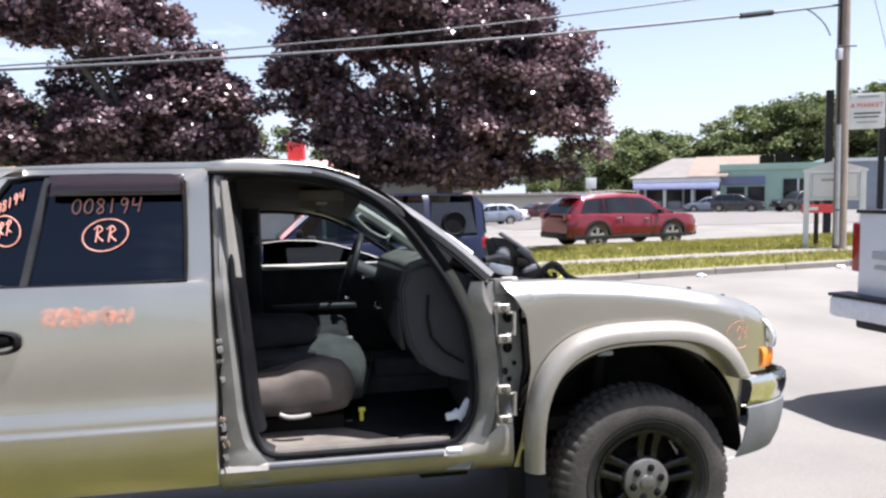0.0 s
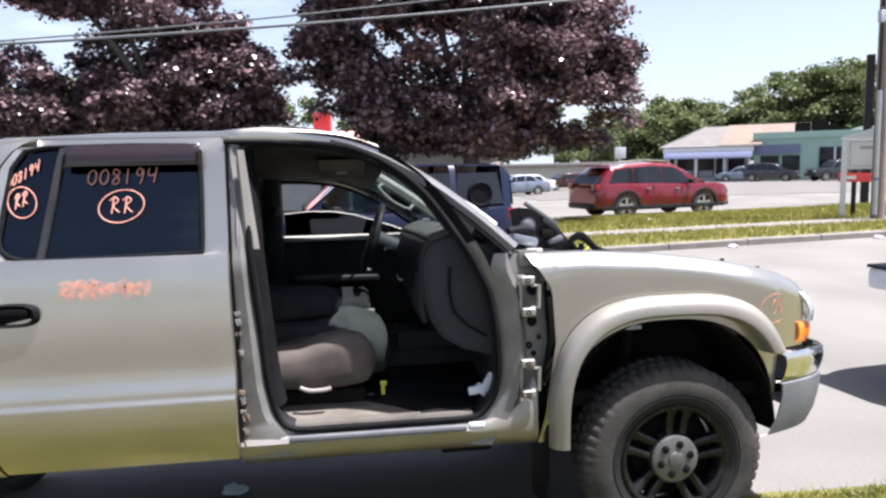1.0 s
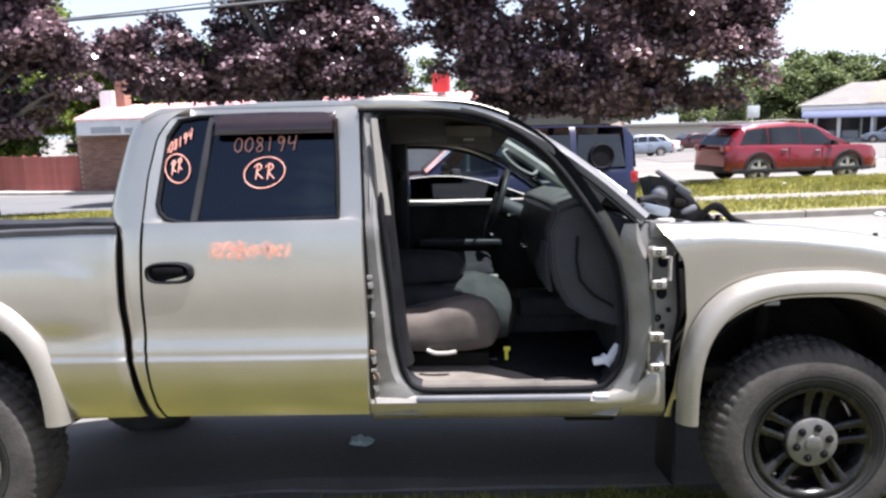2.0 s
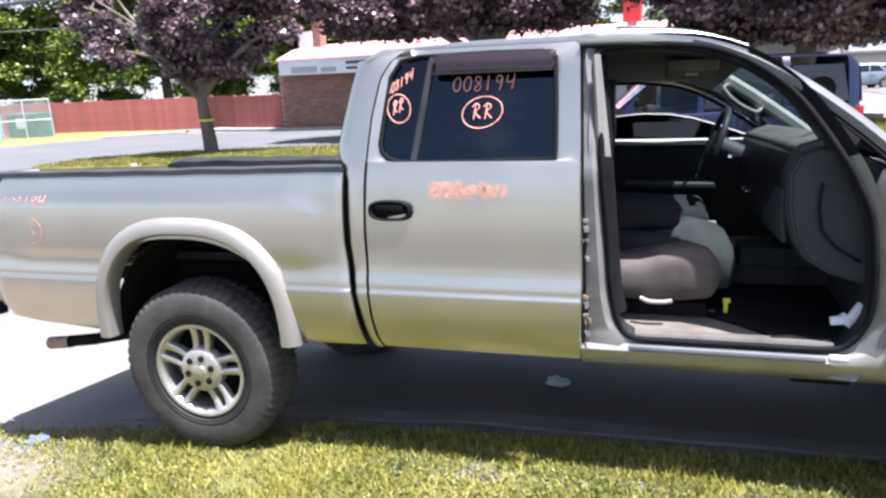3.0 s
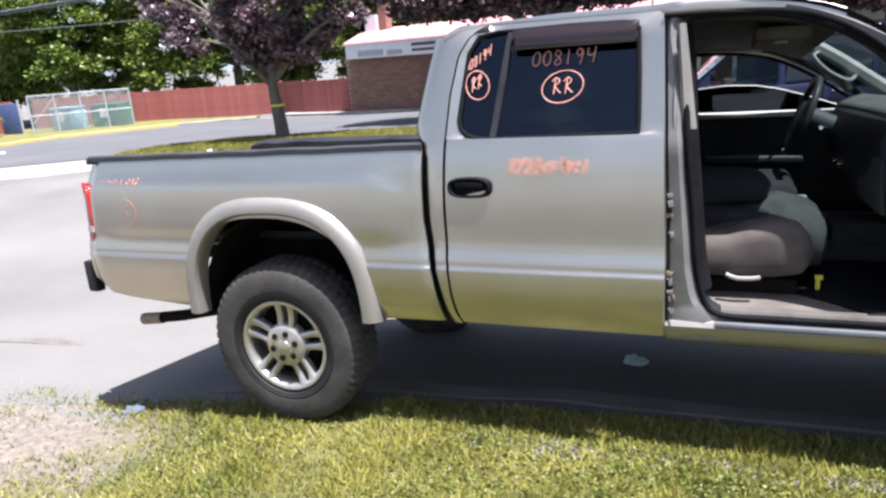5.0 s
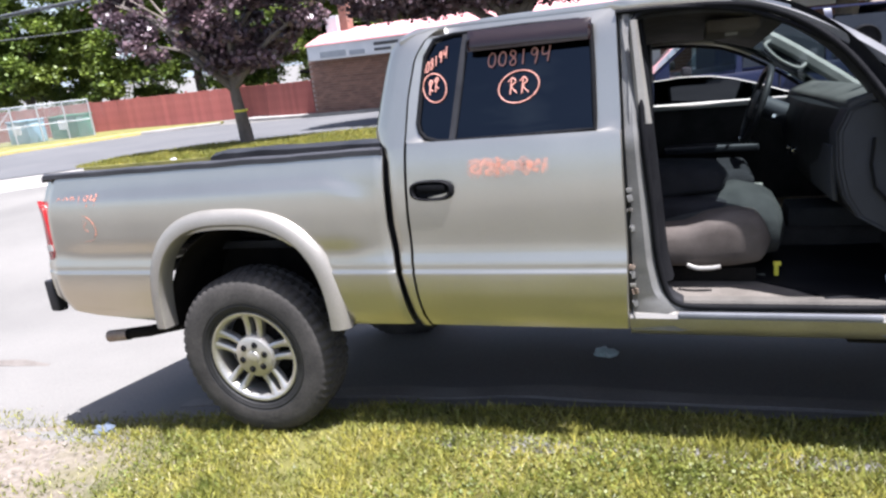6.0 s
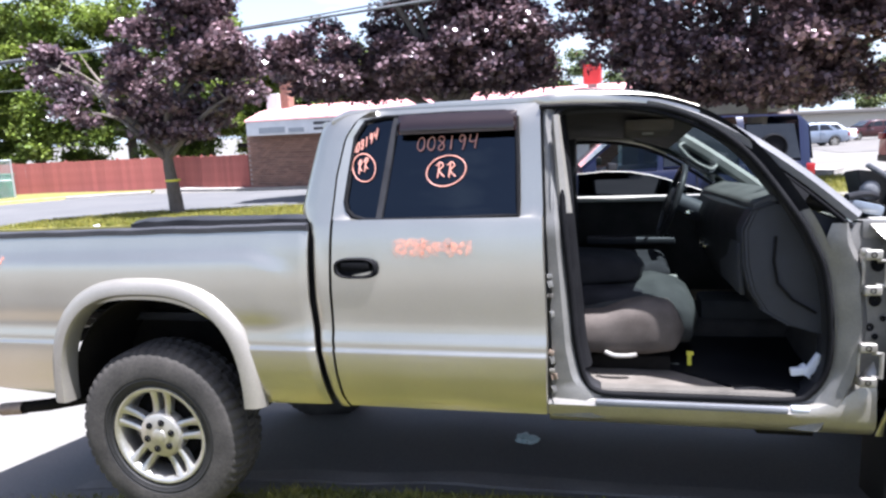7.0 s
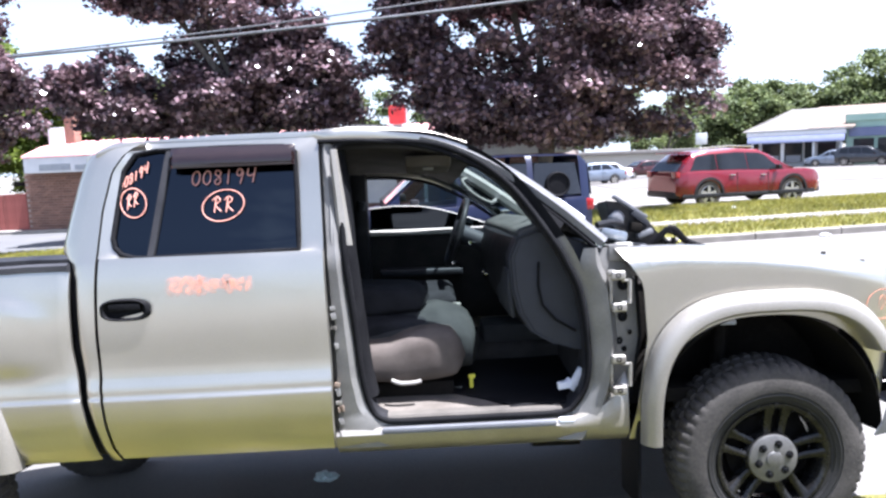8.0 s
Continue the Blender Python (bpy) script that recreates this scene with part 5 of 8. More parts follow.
wheel("wheel", -0.03, -0.035, True, M["alloy"], M["alloy"], "rear wheel with bright alloy rim", 0.395)
wheel("wheel", 3.33, -0.025, True, M["alloy_dirty"], M["hubcap_grey"], "front wheel with brake-dusted dark rim", 0.375)
wheel("wheel", 0.0, W + 0.035, False, M["alloy"], M["alloy"], "wheel on the far flank", 0.395)
wheel("wheel", 3.33, W + 0.025, False, M["alloy_dirty"], M["hubcap_grey"], "wheel on the far flank", 0.375)
part("rear_axle", tube([(0, 0.2, 0.372), (0, W - 0.2, 0.372)], 0.05, 12), M["dark"], truck)
part("front_axle", tube([(3.33, 0.2, 0.372), (3.33, W - 0.2, 0.372)], 0.045, 12), M["dark"], truck)
for y in (0.42, W - 0.50):
    part("frame_rail", box((-1.0, y, 0.44), (3.8, y + 0.08, 0.58), 0.01), M["dark"], truck)
part("shock_absorber", tube([(3.20, 0.28, 0.45), (3.26, 0.32, 0.92)], 0.03, 10), M["dark"], truck)
part("suspension_bolt", box((3.225, 0.262, 0.885), (3.30, 0.30, 0.905), 0.006), M["white_plastic"], truck, "pale rag scrap on the suspension")
part("wheel_well_bolt", tube([(2.98, 0.20, 0.72), (2.98, 0.22, 0.72)], 0.022, 10), M["soil"], truck)
part("step_bracket", box((2.42, 0.16, 0.43), (2.62, 0.40, 0.475), 0.01), M["dark"], truck)

# ---- cab interior ----
LEANING[0] = False
def soft_box(lo, hi, bevel, fn=None, cuts=6):
    """A padded box: bevelled, subdivided and shaped by fn."""
    bm = bmesh.new()
    add_box(bm, lo, hi, bevel, None, 3)
    bmesh.ops.subdivide_edges(bm, edges=bm.edges[:], cuts=2, use_grid_fill=True)
    if fn:
        for v in bm.verts:
            v.co = fn(v.co)
    return bm


def loft(stations, n=28, p=3.6, sag=0.006):
    """A padded body swept along x: (x, y0, y1, z0, z1) stations with rounded sections and closed ends."""
    xs = [s[0] for s in stations]
    rows = []
    for x in spaced(xs[0], xs[-1], 30):
        y0, y1, z0, z1 = (lerp(x, xs, [s[k] for s in stations]) for k in (1, 2, 3, 4))
        end = min(1.0, (x - xs[0]) / 0.05, (xs[-1] - x) / 0.06)
        f = max(0.02, 1 - (1 - end) ** 2.4) if end < 1 else 1.0
        ring = []
        for j in range(n):
            t = 2 * math.pi * j / n
            c, s = math.cos(t), math.sin(t)
            q = Vector((x, (y0 + y1) / 2 + (y1 - y0) / 2 * f * math.copysign(abs(c) ** (2 / p), c), (z0 + z1) / 2 + (z1 - z0) / 2 * f * math.copysign(abs(s) ** (2 / p), s)))
            ring.append(q + Vector((0, 0, sag * noise.noise(q * 7))))
        rows.append(ring)
    bm = sheet(rows, 0.0, False, True)
    bm.verts.ensure_lookup_table()
    bm.faces.new(bm.verts[:n])
    bm.faces.new(bm.verts[-n:])
    return bm


part("seat_cushion", loft([(1.55, 0.225, 0.42, 0.675, 0.82), (1.76, 0.225, 0.42, 0.675, 0.842), (1.86, 0.222, 0.42, 0.672, 0.850), (1.94, 0.222, 0.42, 0.672, 0.884), (2.04, 0.222, 0.42, 0.675, 0.900), (2.11, 0.225, 0.42, 0.685, 0.890), (2.175, 0.235, 0.42, 0.695, 0.845)], p=3.2), M["seat"], truck, "dusty taupe passenger seat cushion")
part("seat_cushion_top", loft([(1.55, 0.33, 0.76, 0.67, 0.89), (1.95, 0.33, 0.76, 0.67, 0.935), (2.06, 0.33, 0.76, 0.67, 0.945), (2.16, 0.33, 0.76, 0.67, 0.918), (2.25, 0.34, 0.76, 0.675, 0.86)], p=2.8), M["seat_grey"], truck, "grey seat cushion centre")
# dark piece below the armrest, with the armrest's shadow in its colour
part("seat_bolster", loft([(1.50, 0.34, 0.62, 0.80, 0.92), (1.80, 0.34, 0.62, 0.82, 0.925), (2.00, 0.36, 0.62, 0.85, 0.925), (2.07, 0.37, 0.62, 0.86, 0.915)], p=3.0), M["seat_dark"], truck, "charcoal bolster coloured for the shade under the armrest")
part("seat_back", soft_box((1.42, 0.26, 0.86), (1.60, 0.76, 1.40), 0.06, lambda c: Vector((c.x - 0.20 * (c.z - 0.86), c.y, c.z))), M["seat_dark"], truck, "charcoal seat back")
part("head_rest", soft_box((1.34, 0.40, 1.40), (1.44, 0.64, 1.58), 0.04), M["seat_dark"], truck)
part("centre_armrest", loft([(1.48, 0.42, 0.68, 0.90, 1.055), (1.75, 0.42, 0.68, 0.905, 1.052), (1.95, 0.42, 0.68, 0.928, 1.042), (2.035, 0.42, 0.68, 0.94, 1.02)], p=4.2), M["seat_dark"], truck, "charcoal fold-down centre armrest")
part("driver_seat_cushion", soft_box((1.55, 1.02, 0.66), (2.18, 1.55, 0.88), 0.06), M["seat_dark"], truck)
part("driver_seat_back", soft_box((1.42, 1.04, 0.86), (1.62, 1.54, 1.42), 0.06, lambda c: Vector((c.x - 0.20 * (c.z - 0.86), c.y, c.z))), M["seat_dark"], truck)
part("seat_rail", box((1.72, 0.30, 0.60), (2.12, 0.36, 0.66), 0.008), M["dark"], truck)
part("seat_lever", tube(smooth_line([(1.865, 0.215, 0.700), (1.90, 0.205, 0.690), (1.95, 0.205, 0.690), (1.985, 0.21, 0.694)], 4), 0.009, 8), M["steel"], truck, "bare metal seat lever")
clip = part("seat_belt_clip", box((2.188, 0.335, 0.612), (2.204, 0.350, 0.660), 0.004, None), M["yellow"], truck, "yellow plastic clip")
part("clip_tongue", box((2.184, 0.330, 0.655), (2.212, 0.346, 0.672), 0.003), M["yellow"], clip)

rows = [[Vector((x, y, z + 0.006 * noise.noise((x * 6, y * 6, 1)))) for x in spaced(1.60, 2.70, 30)] for y, z in ((0.075, 0.592), (0.10, 0.602), (0.16, 0.606), (0.30, 0.640), (0.6, 0.66), (W - 0.1, 0.68))]
LEANING[0] = True
part("cab_floor", sheet(rows, 0.02), M["carpet"], truck, "dusty beige cab carpet")
LEANING[0] = False
rows = [[Vector((x, y, 0.605 + 0.03 * (y - 0.13) + 0.010 * noise.noise((x * 4, y * 4, 5)))) for x in spaced(2.30, 2.66, 12)] for y in spaced(0.13, 0.75, 14)]
part("floor_mat", sheet([[p + Vector(((-0.25 * sstep(0.13, 0.35, p.y) + 0.04) * max(0, (2.50 - p.x) / 0.2), 0, 0)) for p in r] for r in rows], 0.012), M["rubber"], truck, "black rubber floor mat")
LEANING[0] = True
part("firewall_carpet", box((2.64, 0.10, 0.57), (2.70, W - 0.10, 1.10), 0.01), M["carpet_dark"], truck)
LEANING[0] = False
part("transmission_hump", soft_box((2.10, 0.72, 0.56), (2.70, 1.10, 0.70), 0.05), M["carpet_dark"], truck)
# small pale grey block beyond the passenger seat
part("belt_buckle", box((2.10, 0.76, 0.868), (2.185, 0.80, 0.890), 0.006), M["trim_grey"], truck, "small pale grey block in the cab")
part("hump_tray", box((2.285, 0.75, 0.68), (2.60, 0.95, 0.78), 0.02), M["seat_grey"], truck, "grey floor console tray")

LEANING[0] = True
# dashboard: swept section along the cab
sec = [(2.68, 1.275), (2.54, 1.335), (2.45, 1.345), (2.385, 1.322), (2.355, 1.25), (2.362, 1.13), (2.385, 1.03), (2.43, 0.955), (2.52, 0.90), (2.60, 0.875), (2.68, 0.87)]
rows = []
for y in [0.135, 0.15, 0.165] + spaced(0.20, W - 0.15, 16):
    sw = 0.03 * math.sin(math.pi * (y - 0.14) / (W - 0.28))
    rows.append([Vector((x - sw * (1 if x < 2.6 else 0) + (0.012 if y < 0.145 else 0), y, z)) for x, z in sec])
bm = sheet(rows)
# the dash face carries its shade in a near-black colour; its end stays slate
dash = part("dashboard", bm, M["dash_shaded"], truck, "slate plastic dashboard darkened for the cab's shade")
bm = bmesh.new()
c = [Vector((x, 0.137, z)) for x, z in sec]
bm.faces.new([bm.verts.new(p) for p in c])
bmesh.ops.solidify(bm, geom=bm.faces[:], thickness=0.01)
part("dash_end_panel", bm, M["dash"], dash)
part("dash_top_pad", soft_box((2.385, 0.16, 1.325), (2.68, W - 0.16, 1.362), 0.015, lambda v: Vector((v.x, v.y, v.z + 0.03 * math.sin(math.pi * min(1, max(0, (v.x - 2.385) / 0.295))) - 0.20 * max(0, v.x - 2.52) - 0.3 * max(0, 2.43 - v.x)))), M["dash_sunlit"], dash, "grey dash top, paler for the sunlight on it")
part("glove_box_door", soft_box((2.345, 0.20, 1.00), (2.365, 0.66, 1.20), 0.008, lambda v: Vector((v.x + 0.12 * max(0, 1.1 - v.z), v.y, v.z))), M["dash"], dash)
part("dash_end_cap", sheet([[Vector((x - 0.004, y, z + 0.002)) for x, z in sec[2:9]] for y in (0.134, 0.18, 0.26)], 0.004), M["dash"], dash)
part("dash_seam", tube([(2.46, 0.128, 1.23), (2.455, 0.126, 1.14), (2.47, 0.126, 1.06), (2.52, 0.127, 1.00), (2.60, 0.128, 0.95)], 0.005, 6), M["rubber"], dash)
for y, x in ((0.95, 2.345), (1.08, 2.345)):
    part("air_vent", box((x - 0.008, y, 1.15), (x + 0.012, y + 0.10, 1.20), 0.006), M["black"], dash)
    part("chrome_knob", tube([(x - 0.025, y + 0.05, 1.10), (x, y + 0.05, 1.10)], 0.02, 12), M["chrome"], dash)
# the dash lies level across the leaning cab
for ob in [dash] + list(dash.children):
    for v in ob.data.vertices:
        v.co.z += 0.065 * (v.co.y - 0.14) - 0.040
LEANING[0] = False
wheel_m = Matrix.Translation((2.205, 1.34, 1.17)) @ Matrix.Rotation(radians(-71), 4, "Y")
part("steering_wheel", tube([wheel_m @ Vector((0.185 * math.cos(t), 0.185 * math.sin(t), 0)) for t in (2 * math.pi * k / 36 for k in range(36))], 0.016, 10, True), M["black"], truck, "black steering wheel")
bm = bmesh.new()
add_box(bm, (-0.075, -0.09, -0.03), (0.07, 0.09, 0.02), 0.025, wheel_m)
for t in (0.0, math.pi, -math.pi / 2):
    add_tube(bm, [wheel_m @ Vector((0.05 * math.sin(t), 0.05 * math.cos(t), 0)), wheel_m @ Vector((0.175 * math.sin(t), 0.175 * math.cos(t), 0))], 0.014, 8)
part("steering_hub", bm, M["black"], truck)
part("steering_column", tube([(2.225, 1.34, 1.165), (2.45, 1.34, 1.06)], 0.055, 14), M["dash"], truck)
part("chrome_knob", tube([(2.36, 1.17, 1.10), (2.42, 1.23, 1.105)], 0.020, 10), M["chrome"], truck)
part("chrome_knob", tube([(2.47, 1.20, 1.09), (2.50, 1.20, 1.09)], 0.014, 10), M["chrome"], truck)
part("column_stalk", tube([(2.30, 1.25, 1.12), (2.26, 1.10, 1.14)], 0.009, 8), M["chrome"], truck)

# far door: lining, half-lowered tinted glass, arm rest; far pillars
fy = W - 0.075
rows = [[Vector((x, fy - 0.01 * math.sin((z - 0.6) * 5), z)) for x in spaced(1.68, 2.66, 12)] for z in spaced(0.60, 1.135, 12)]
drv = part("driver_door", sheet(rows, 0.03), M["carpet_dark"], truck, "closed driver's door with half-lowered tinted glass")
LEANING[0] = True
part("driver_door_skin", sheet([[Vector((x, W - side_y(z), z)) for x in spaced(1.66, 2.80, 10)] for z in zrows(0.53, 1.272, 20)], 0.01), M["paint"], drv)
LEANING[0] = False
# the sun on the door's upper edge is put into this cap's pale colour
part("door_sill_cap", box((1.68, fy - 0.045, 1.13), (2.64, fy + 0.03, 1.16), 0.012), M["trim_light"], drv, "sunlit pale door cap")
part("door_armrest", soft_box((1.75, fy - 0.11, 0.885), (2.25, fy, 0.93), 0.018), M["dash"], drv)
part("door_pull", box((2.14, fy - 0.06, 0.935), (2.22, fy - 0.03, 0.965), 0.01), M["chrome"], drv)
rows = []
for x in spaced(1.70, 2.52, 24):
    top = lerp(x, [1.70, 1.85, 2.0, 2.12, 2.25, 2.40, 2.52], [1.292, 1.305, 1.298, 1.275, 1.235, 1.18, 1.15])
    rows.append([Vector((x, W - side_y(max(1.281, z)) - 0.02, z)) for z in spaced(1.14, top, 6)])
part("driver_window", sheet(rows, 0.004), M["tint"], drv, "dark tinted half-lowered glass")
part("driver_window_edge", tube([r[-1] for r in rows], 0.004, 6), M["trim_light"], drv)
part("far_centre_pillar", box((1.60, W - 0.22, 0.60), (1.70, W - 0.09, 1.68), 0.03), M["black"], truck, "dark far centre pillar")
part("far_belt_guide", tube([(1.665, W - 0.24, 1.30), (1.672, W - 0.24, 1.35)], 0.022, 10), M["dash"], truck)
TRIM = smooth_line([(2.215, 1.575, 1.515), (2.267, 1.575, 1.487), (2.380, 1.575, 1.415), (2.489, 1.575, 1.338), (2.600, 1.575, 1.258), (2.72, 1.575, 1.165)], 3)
pil = part("far_pillar_trim", sheet([[p + Vector(q) for q in ((-0.017, 0.03, -0.022), (-0.015, 0.0, -0.020), (-0.008, -0.010, -0.011), (0.008, -0.010, 0.011), (0.014, 0.0, 0.018), (0.02, 0.03, 0.022))] for p in TRIM], 0.006), M["trim_grey"], truck, "pale grey pillar trim")
gr = smooth_line([(2.285, 1.565, 1.462), (2.258, 1.535, 1.446), (2.295, 1.527, 1.396), (2.352, 1.525, 1.350), (2.420, 1.530, 1.318), (2.455, 1.565, 1.335)], 6)
part("grab_handle", tube(gr, 0.008, 8), M["trim_grey"], pil, "pale grab handle")
lower = [Vector((2.267, 1.59, 1.475)).lerp(Vector((2.60, 1.59, 1.24)), k / (len(gr) - 1)) for k in range(len(gr))]
part("grab_handle_well", sheet([[p + Vector((-0.004, 0.045, -0.03)), q + Vector((0, 0.02, 0))] for p, q in zip(gr, lower)], 0.004), M["seat_dark"], pil)
rows = []
for z in spaced(0.67, 1.64, 20):
    x0 = lerp(z, [0.65, 0.78, 0.95, 1.25, 1.45, 1.62], [1.79, 1.765, 1.752, 1.726, 1.716, 1.694])
    y = jamb_y(z)
    rows.append([Vector((x0 - 0.01, y + 0.03, z)), Vector((x0 + 0.012, y + 0.05, z)), Vector((x0 + 0.026, y + 0.07, z)), Vector((x0 + 0.03, y + 0.12, z)), Vector((x0 + 0.015, y + 0.16, z))])
part("centre_pillar_trim", sheet(rows, 0.006), M["rubber"], truck, "black inner centre pillar trim")
rows = []
for p in gut[4:]:
    rows.append([p + Vector((-0.018, 0.03, -0.015)), p + Vector((0.0, 0.05, 0.0)), p + Vector((0.02, 0.07, 0.015))])
part("near_pillar_trim", sheet(rows, 0.01), M["black"], truck)
LEANING[0] = True
lampc = part("overhead_console", soft_box((1.95, 0.70, 1.640), (2.16, 1.05, 1.69), 0.015), M["carpet"], truck, "taupe overhead console")
# small pale piece paints the highlight on the overhead lamp
part("map_light", soft_box((2.03, 0.78, 1.634), (2.08, 0.84, 1.645), 0.004), M["trim_light"], lampc, "pale spot for the highlight on the overhead lamp")
part("far_door_mirror", soft_box((2.42, W + 0.04, 1.20), (2.52, W + 0.20, 1.36), 0.03), M["black"], truck, "black far door mirror")
part("rear_bench", soft_box((0.85, 0.22, 0.70), (1.35, W - 0.22, 0.95), 0.05), M["seat_dark"], truck)
part("rear_bench_back", soft_box((0.79, 0.24, 0.90), (0.92, W - 0.24, 1.42), 0.04), M["seat_dark"], truck)
LEANING[0] = False

# loose things lying in the cab
bm = bmesh.new()
for lo, hi, ang in (((2.525, 0.13, 0.660), (2.635, 0.155, 0.690), -8), ((2.585, 0.125, 0.650), (2.612, 0.15, 0.745), 30), ((2.575, 0.14, 0.625), (2.600, 0.165, 0.700), -40)):
    c = (Vector(lo) + Vector(hi)) / 2
    add_box(bm, lo, hi, 0.007, Matrix.Translation(c) @ Matrix.Rotation(radians(ang), 4, "Y") @ Matrix.Translation(-c))
solo("plastic_bracket", bm, M["white_plastic"], "broken white plastic bracket on the cab floor", "bracket")
solo("rubber_strip", tube(smooth_line([(2.33, 0.11, 0.602), (2.42, 0.12, 0.606), (2.50, 0.11, 0.602)], 5), 0.008, 6), M["rubber"], "black rubber strip on the cab floor", "strip")

# ---- marker writing ----
GLYPH = {
    "0": [[(0.30, 0.0), (0.05, 0.25), (0.10, 0.75), (0.38, 1.0), (0.58, 0.75), (0.52, 0.25), (0.30, 0.0)]],
    "8": [[(0.52, 0.88), (0.25, 1.0), (0.12, 0.75), (0.45, 0.45), (0.48, 0.12), (0.22, 0.0), (0.08, 0.2), (0.42, 0.55), (0.55, 0.85)]],
    "1": [[(0.32, 1.0), (0.22, 0.0)]],
    "9": [[(0.55, 0.85), (0.28, 1.0), (0.10, 0.72), (0.30, 0.50), (0.55, 0.80), (0.45, 0.30), (0.32, -0.05)]],
    "4": [[(0.15, 1.0), (0.08, 0.55), (0.35, 0.50), (0.58, 0.60)], [(0.66, 1.05), (0.46, 0.0)]],
    "R": [[(0.22, 0.0), (0.34, 1.0)], [(0.10, 0.82), (0.40, 1.05), (0.62, 0.80), (0.32, 0.48), (0.70, 0.05)]],
}


def write(text, x, z, size, slope, material, name, parent, off, width, ring=None, squeeze=1.0, thick=0.0015, yfun=None):
    """Handwritten strokes laid on the flank's surface."""
    yfun = yfun or (lambda X, Z: side_y(Z) + off)

    def lay(pts, w):
        line = smooth_line([(p[0], 0, p[1]) for p in pts], 5)
        rows = []
        for i, p in enumerate(line):
            a, b = line[max(0, i - 1)], line[min(len(line) - 1, i + 1)]
            d = (b - a).normalized() if (b - a).length > 1e-9 else Vector((1, 0, 0))
            s = Vector((-d.z, 0, d.x)) * w * (0.85 + 0.3 * noise.noise((p.x * 90, p.z * 90, 2)))
            l, r = p + s, p - s
            rows.append([Vector((l.x, yfun(l.x, l.z), l.z)), Vector((p.x, yfun(p.x, p.z) - thick, p.z)), Vector((r.x, yfun(r.x, r.z), r.z))])
        add_grid(bm, rows)
    for i, ch in enumerate(text):
        bm = bmesh.new()
        ox = x + i * size * 0.80 * squeeze
        for stroke in GLYPH[ch]:
            lay([(ox + u * size * squeeze, z + v * size + (ox - x + u * size) * slope) for u, v in stroke], width)
        part(name, bm, material, parent)
    if ring:
        bm = bmesh.new()
        cx, cz, a, b, tilt = ring
        pts = []
        for k in range(26):
            t = 2 * math.pi * k / 25 + 0.6
            u, v = a * math.cos(t), b * math.sin(t)
            pts.append((cx + u * math.cos(tilt) - v * math.sin(tilt), cz + u * math.sin(tilt) + v * math.cos(tilt)))
        lay(pts, width)
        part("marker_ring", bm, material, parent)


write("008194", 1.160, 1.520, 0.052, 0.02, M["marker"], "marker_digit", door, 0.0105, 0.0027, squeeze=0.98)
write("RR", 1.232, 1.418, 0.055, 0.0, M["marker"], "marker_letter", door, 0.0105, 0.0027, ring=(1.277, 1.443, 0.078, 0.056, 0.22))
write("008194", 0.893, 1.508, 0.036, 0.62, M["marker"], "marker_digit", door, 0.0085, 0.0025, squeeze=0.62)
write("RR", 0.918, 1.438, 0.048, 0.35, M["marker"], "marker_letter", door, 0.0085, 0.0027, ring=(0.945, 1.465, 0.046, 0.055, 0.4), squeeze=0.62)
write("008194", 1.085, 1.135, 0.050, -0.02, M["marker_smear"], "smeared_marker", door, -0.006, 0.017, squeeze=1.20)
wash = [[Vector((x, side_y(z) - 0.0055, z)) for z in (1.140 + 0.006 * math.sin(x * 31), 1.155, 1.172, 1.186 + 0.006 * math.sin(x * 23))] for x in spaced(1.085, 1.385, 24)]
part("marker_wash", sheet(wash), M["marker_wash"], door, "rubbed-out orange marker wash")
def bed_y(x, z):
    """Just proud of the bed's flank at a place on it."""
    up = z + bed_drop(x) * sstep(0.95, 1.27, z + 0.03)
    return side_y(up) + 0.05 * sstep(-1.04, -1.15, x) - bed_bulge(x, up) - 0.004


write("008194", -0.978, 1.068, 0.050, 0.06, M["marker_faint"], "marker_digit", bed_side, 0, 0.0042, squeeze=1.08, yfun=bed_y)
write("RR", -0.885, 0.955, 0.055, 0.0, M["marker_faint"], "marker_letter", bed_side, 0, 0.0042, ring=(-0.83, 0.975, 0.075, 0.062, -0.3), yfun=bed_y)
write("04", 3.735, 0.945, 0.055, 0.0, M["marker_faint"], "nose_marker", truck, 0, 0.0032, ring=(3.765, 0.965, 0.072, 0.058, 0.0), squeeze=0.6, yfun=lambda X, Z: fender_y(X) + 0.002)
for u, v, h in ((0.63, 0.66, 0.020), (0.64, 0.50, 0.030), (0.655, 0.35, 0.026)):
    def on_screen(a, b):
        bow = 1 - (2 * a - 1) ** 2
        return Vector((2.725 - 0.60 * b + (0.17 - 0.07 * b) * bow - 0.010, 0.13 + 0.05 * b + (W - 0.26 - 0.10 * b) * a, 1.235 + 0.445 * b + 0.04 * b * bow - 0.006))
    bm = bmesh.new()
    pts = smooth_line([on_screen(u + 0.030 * (k - 2.5), v + 0.05 * math.sin(k * 2.1)) for k in range(6)], 4)
    add_grid(bm, [[p + Vector((-h, 0, h * 0.74)) * 0.7, p, p + Vector((h, 0, -h * 0.74)) * 0.7] for p in pts])
    part("screen_marker", bm, M["marker_faint"], screen, "smeared orange windscreen marking")

LEANING[0] = False

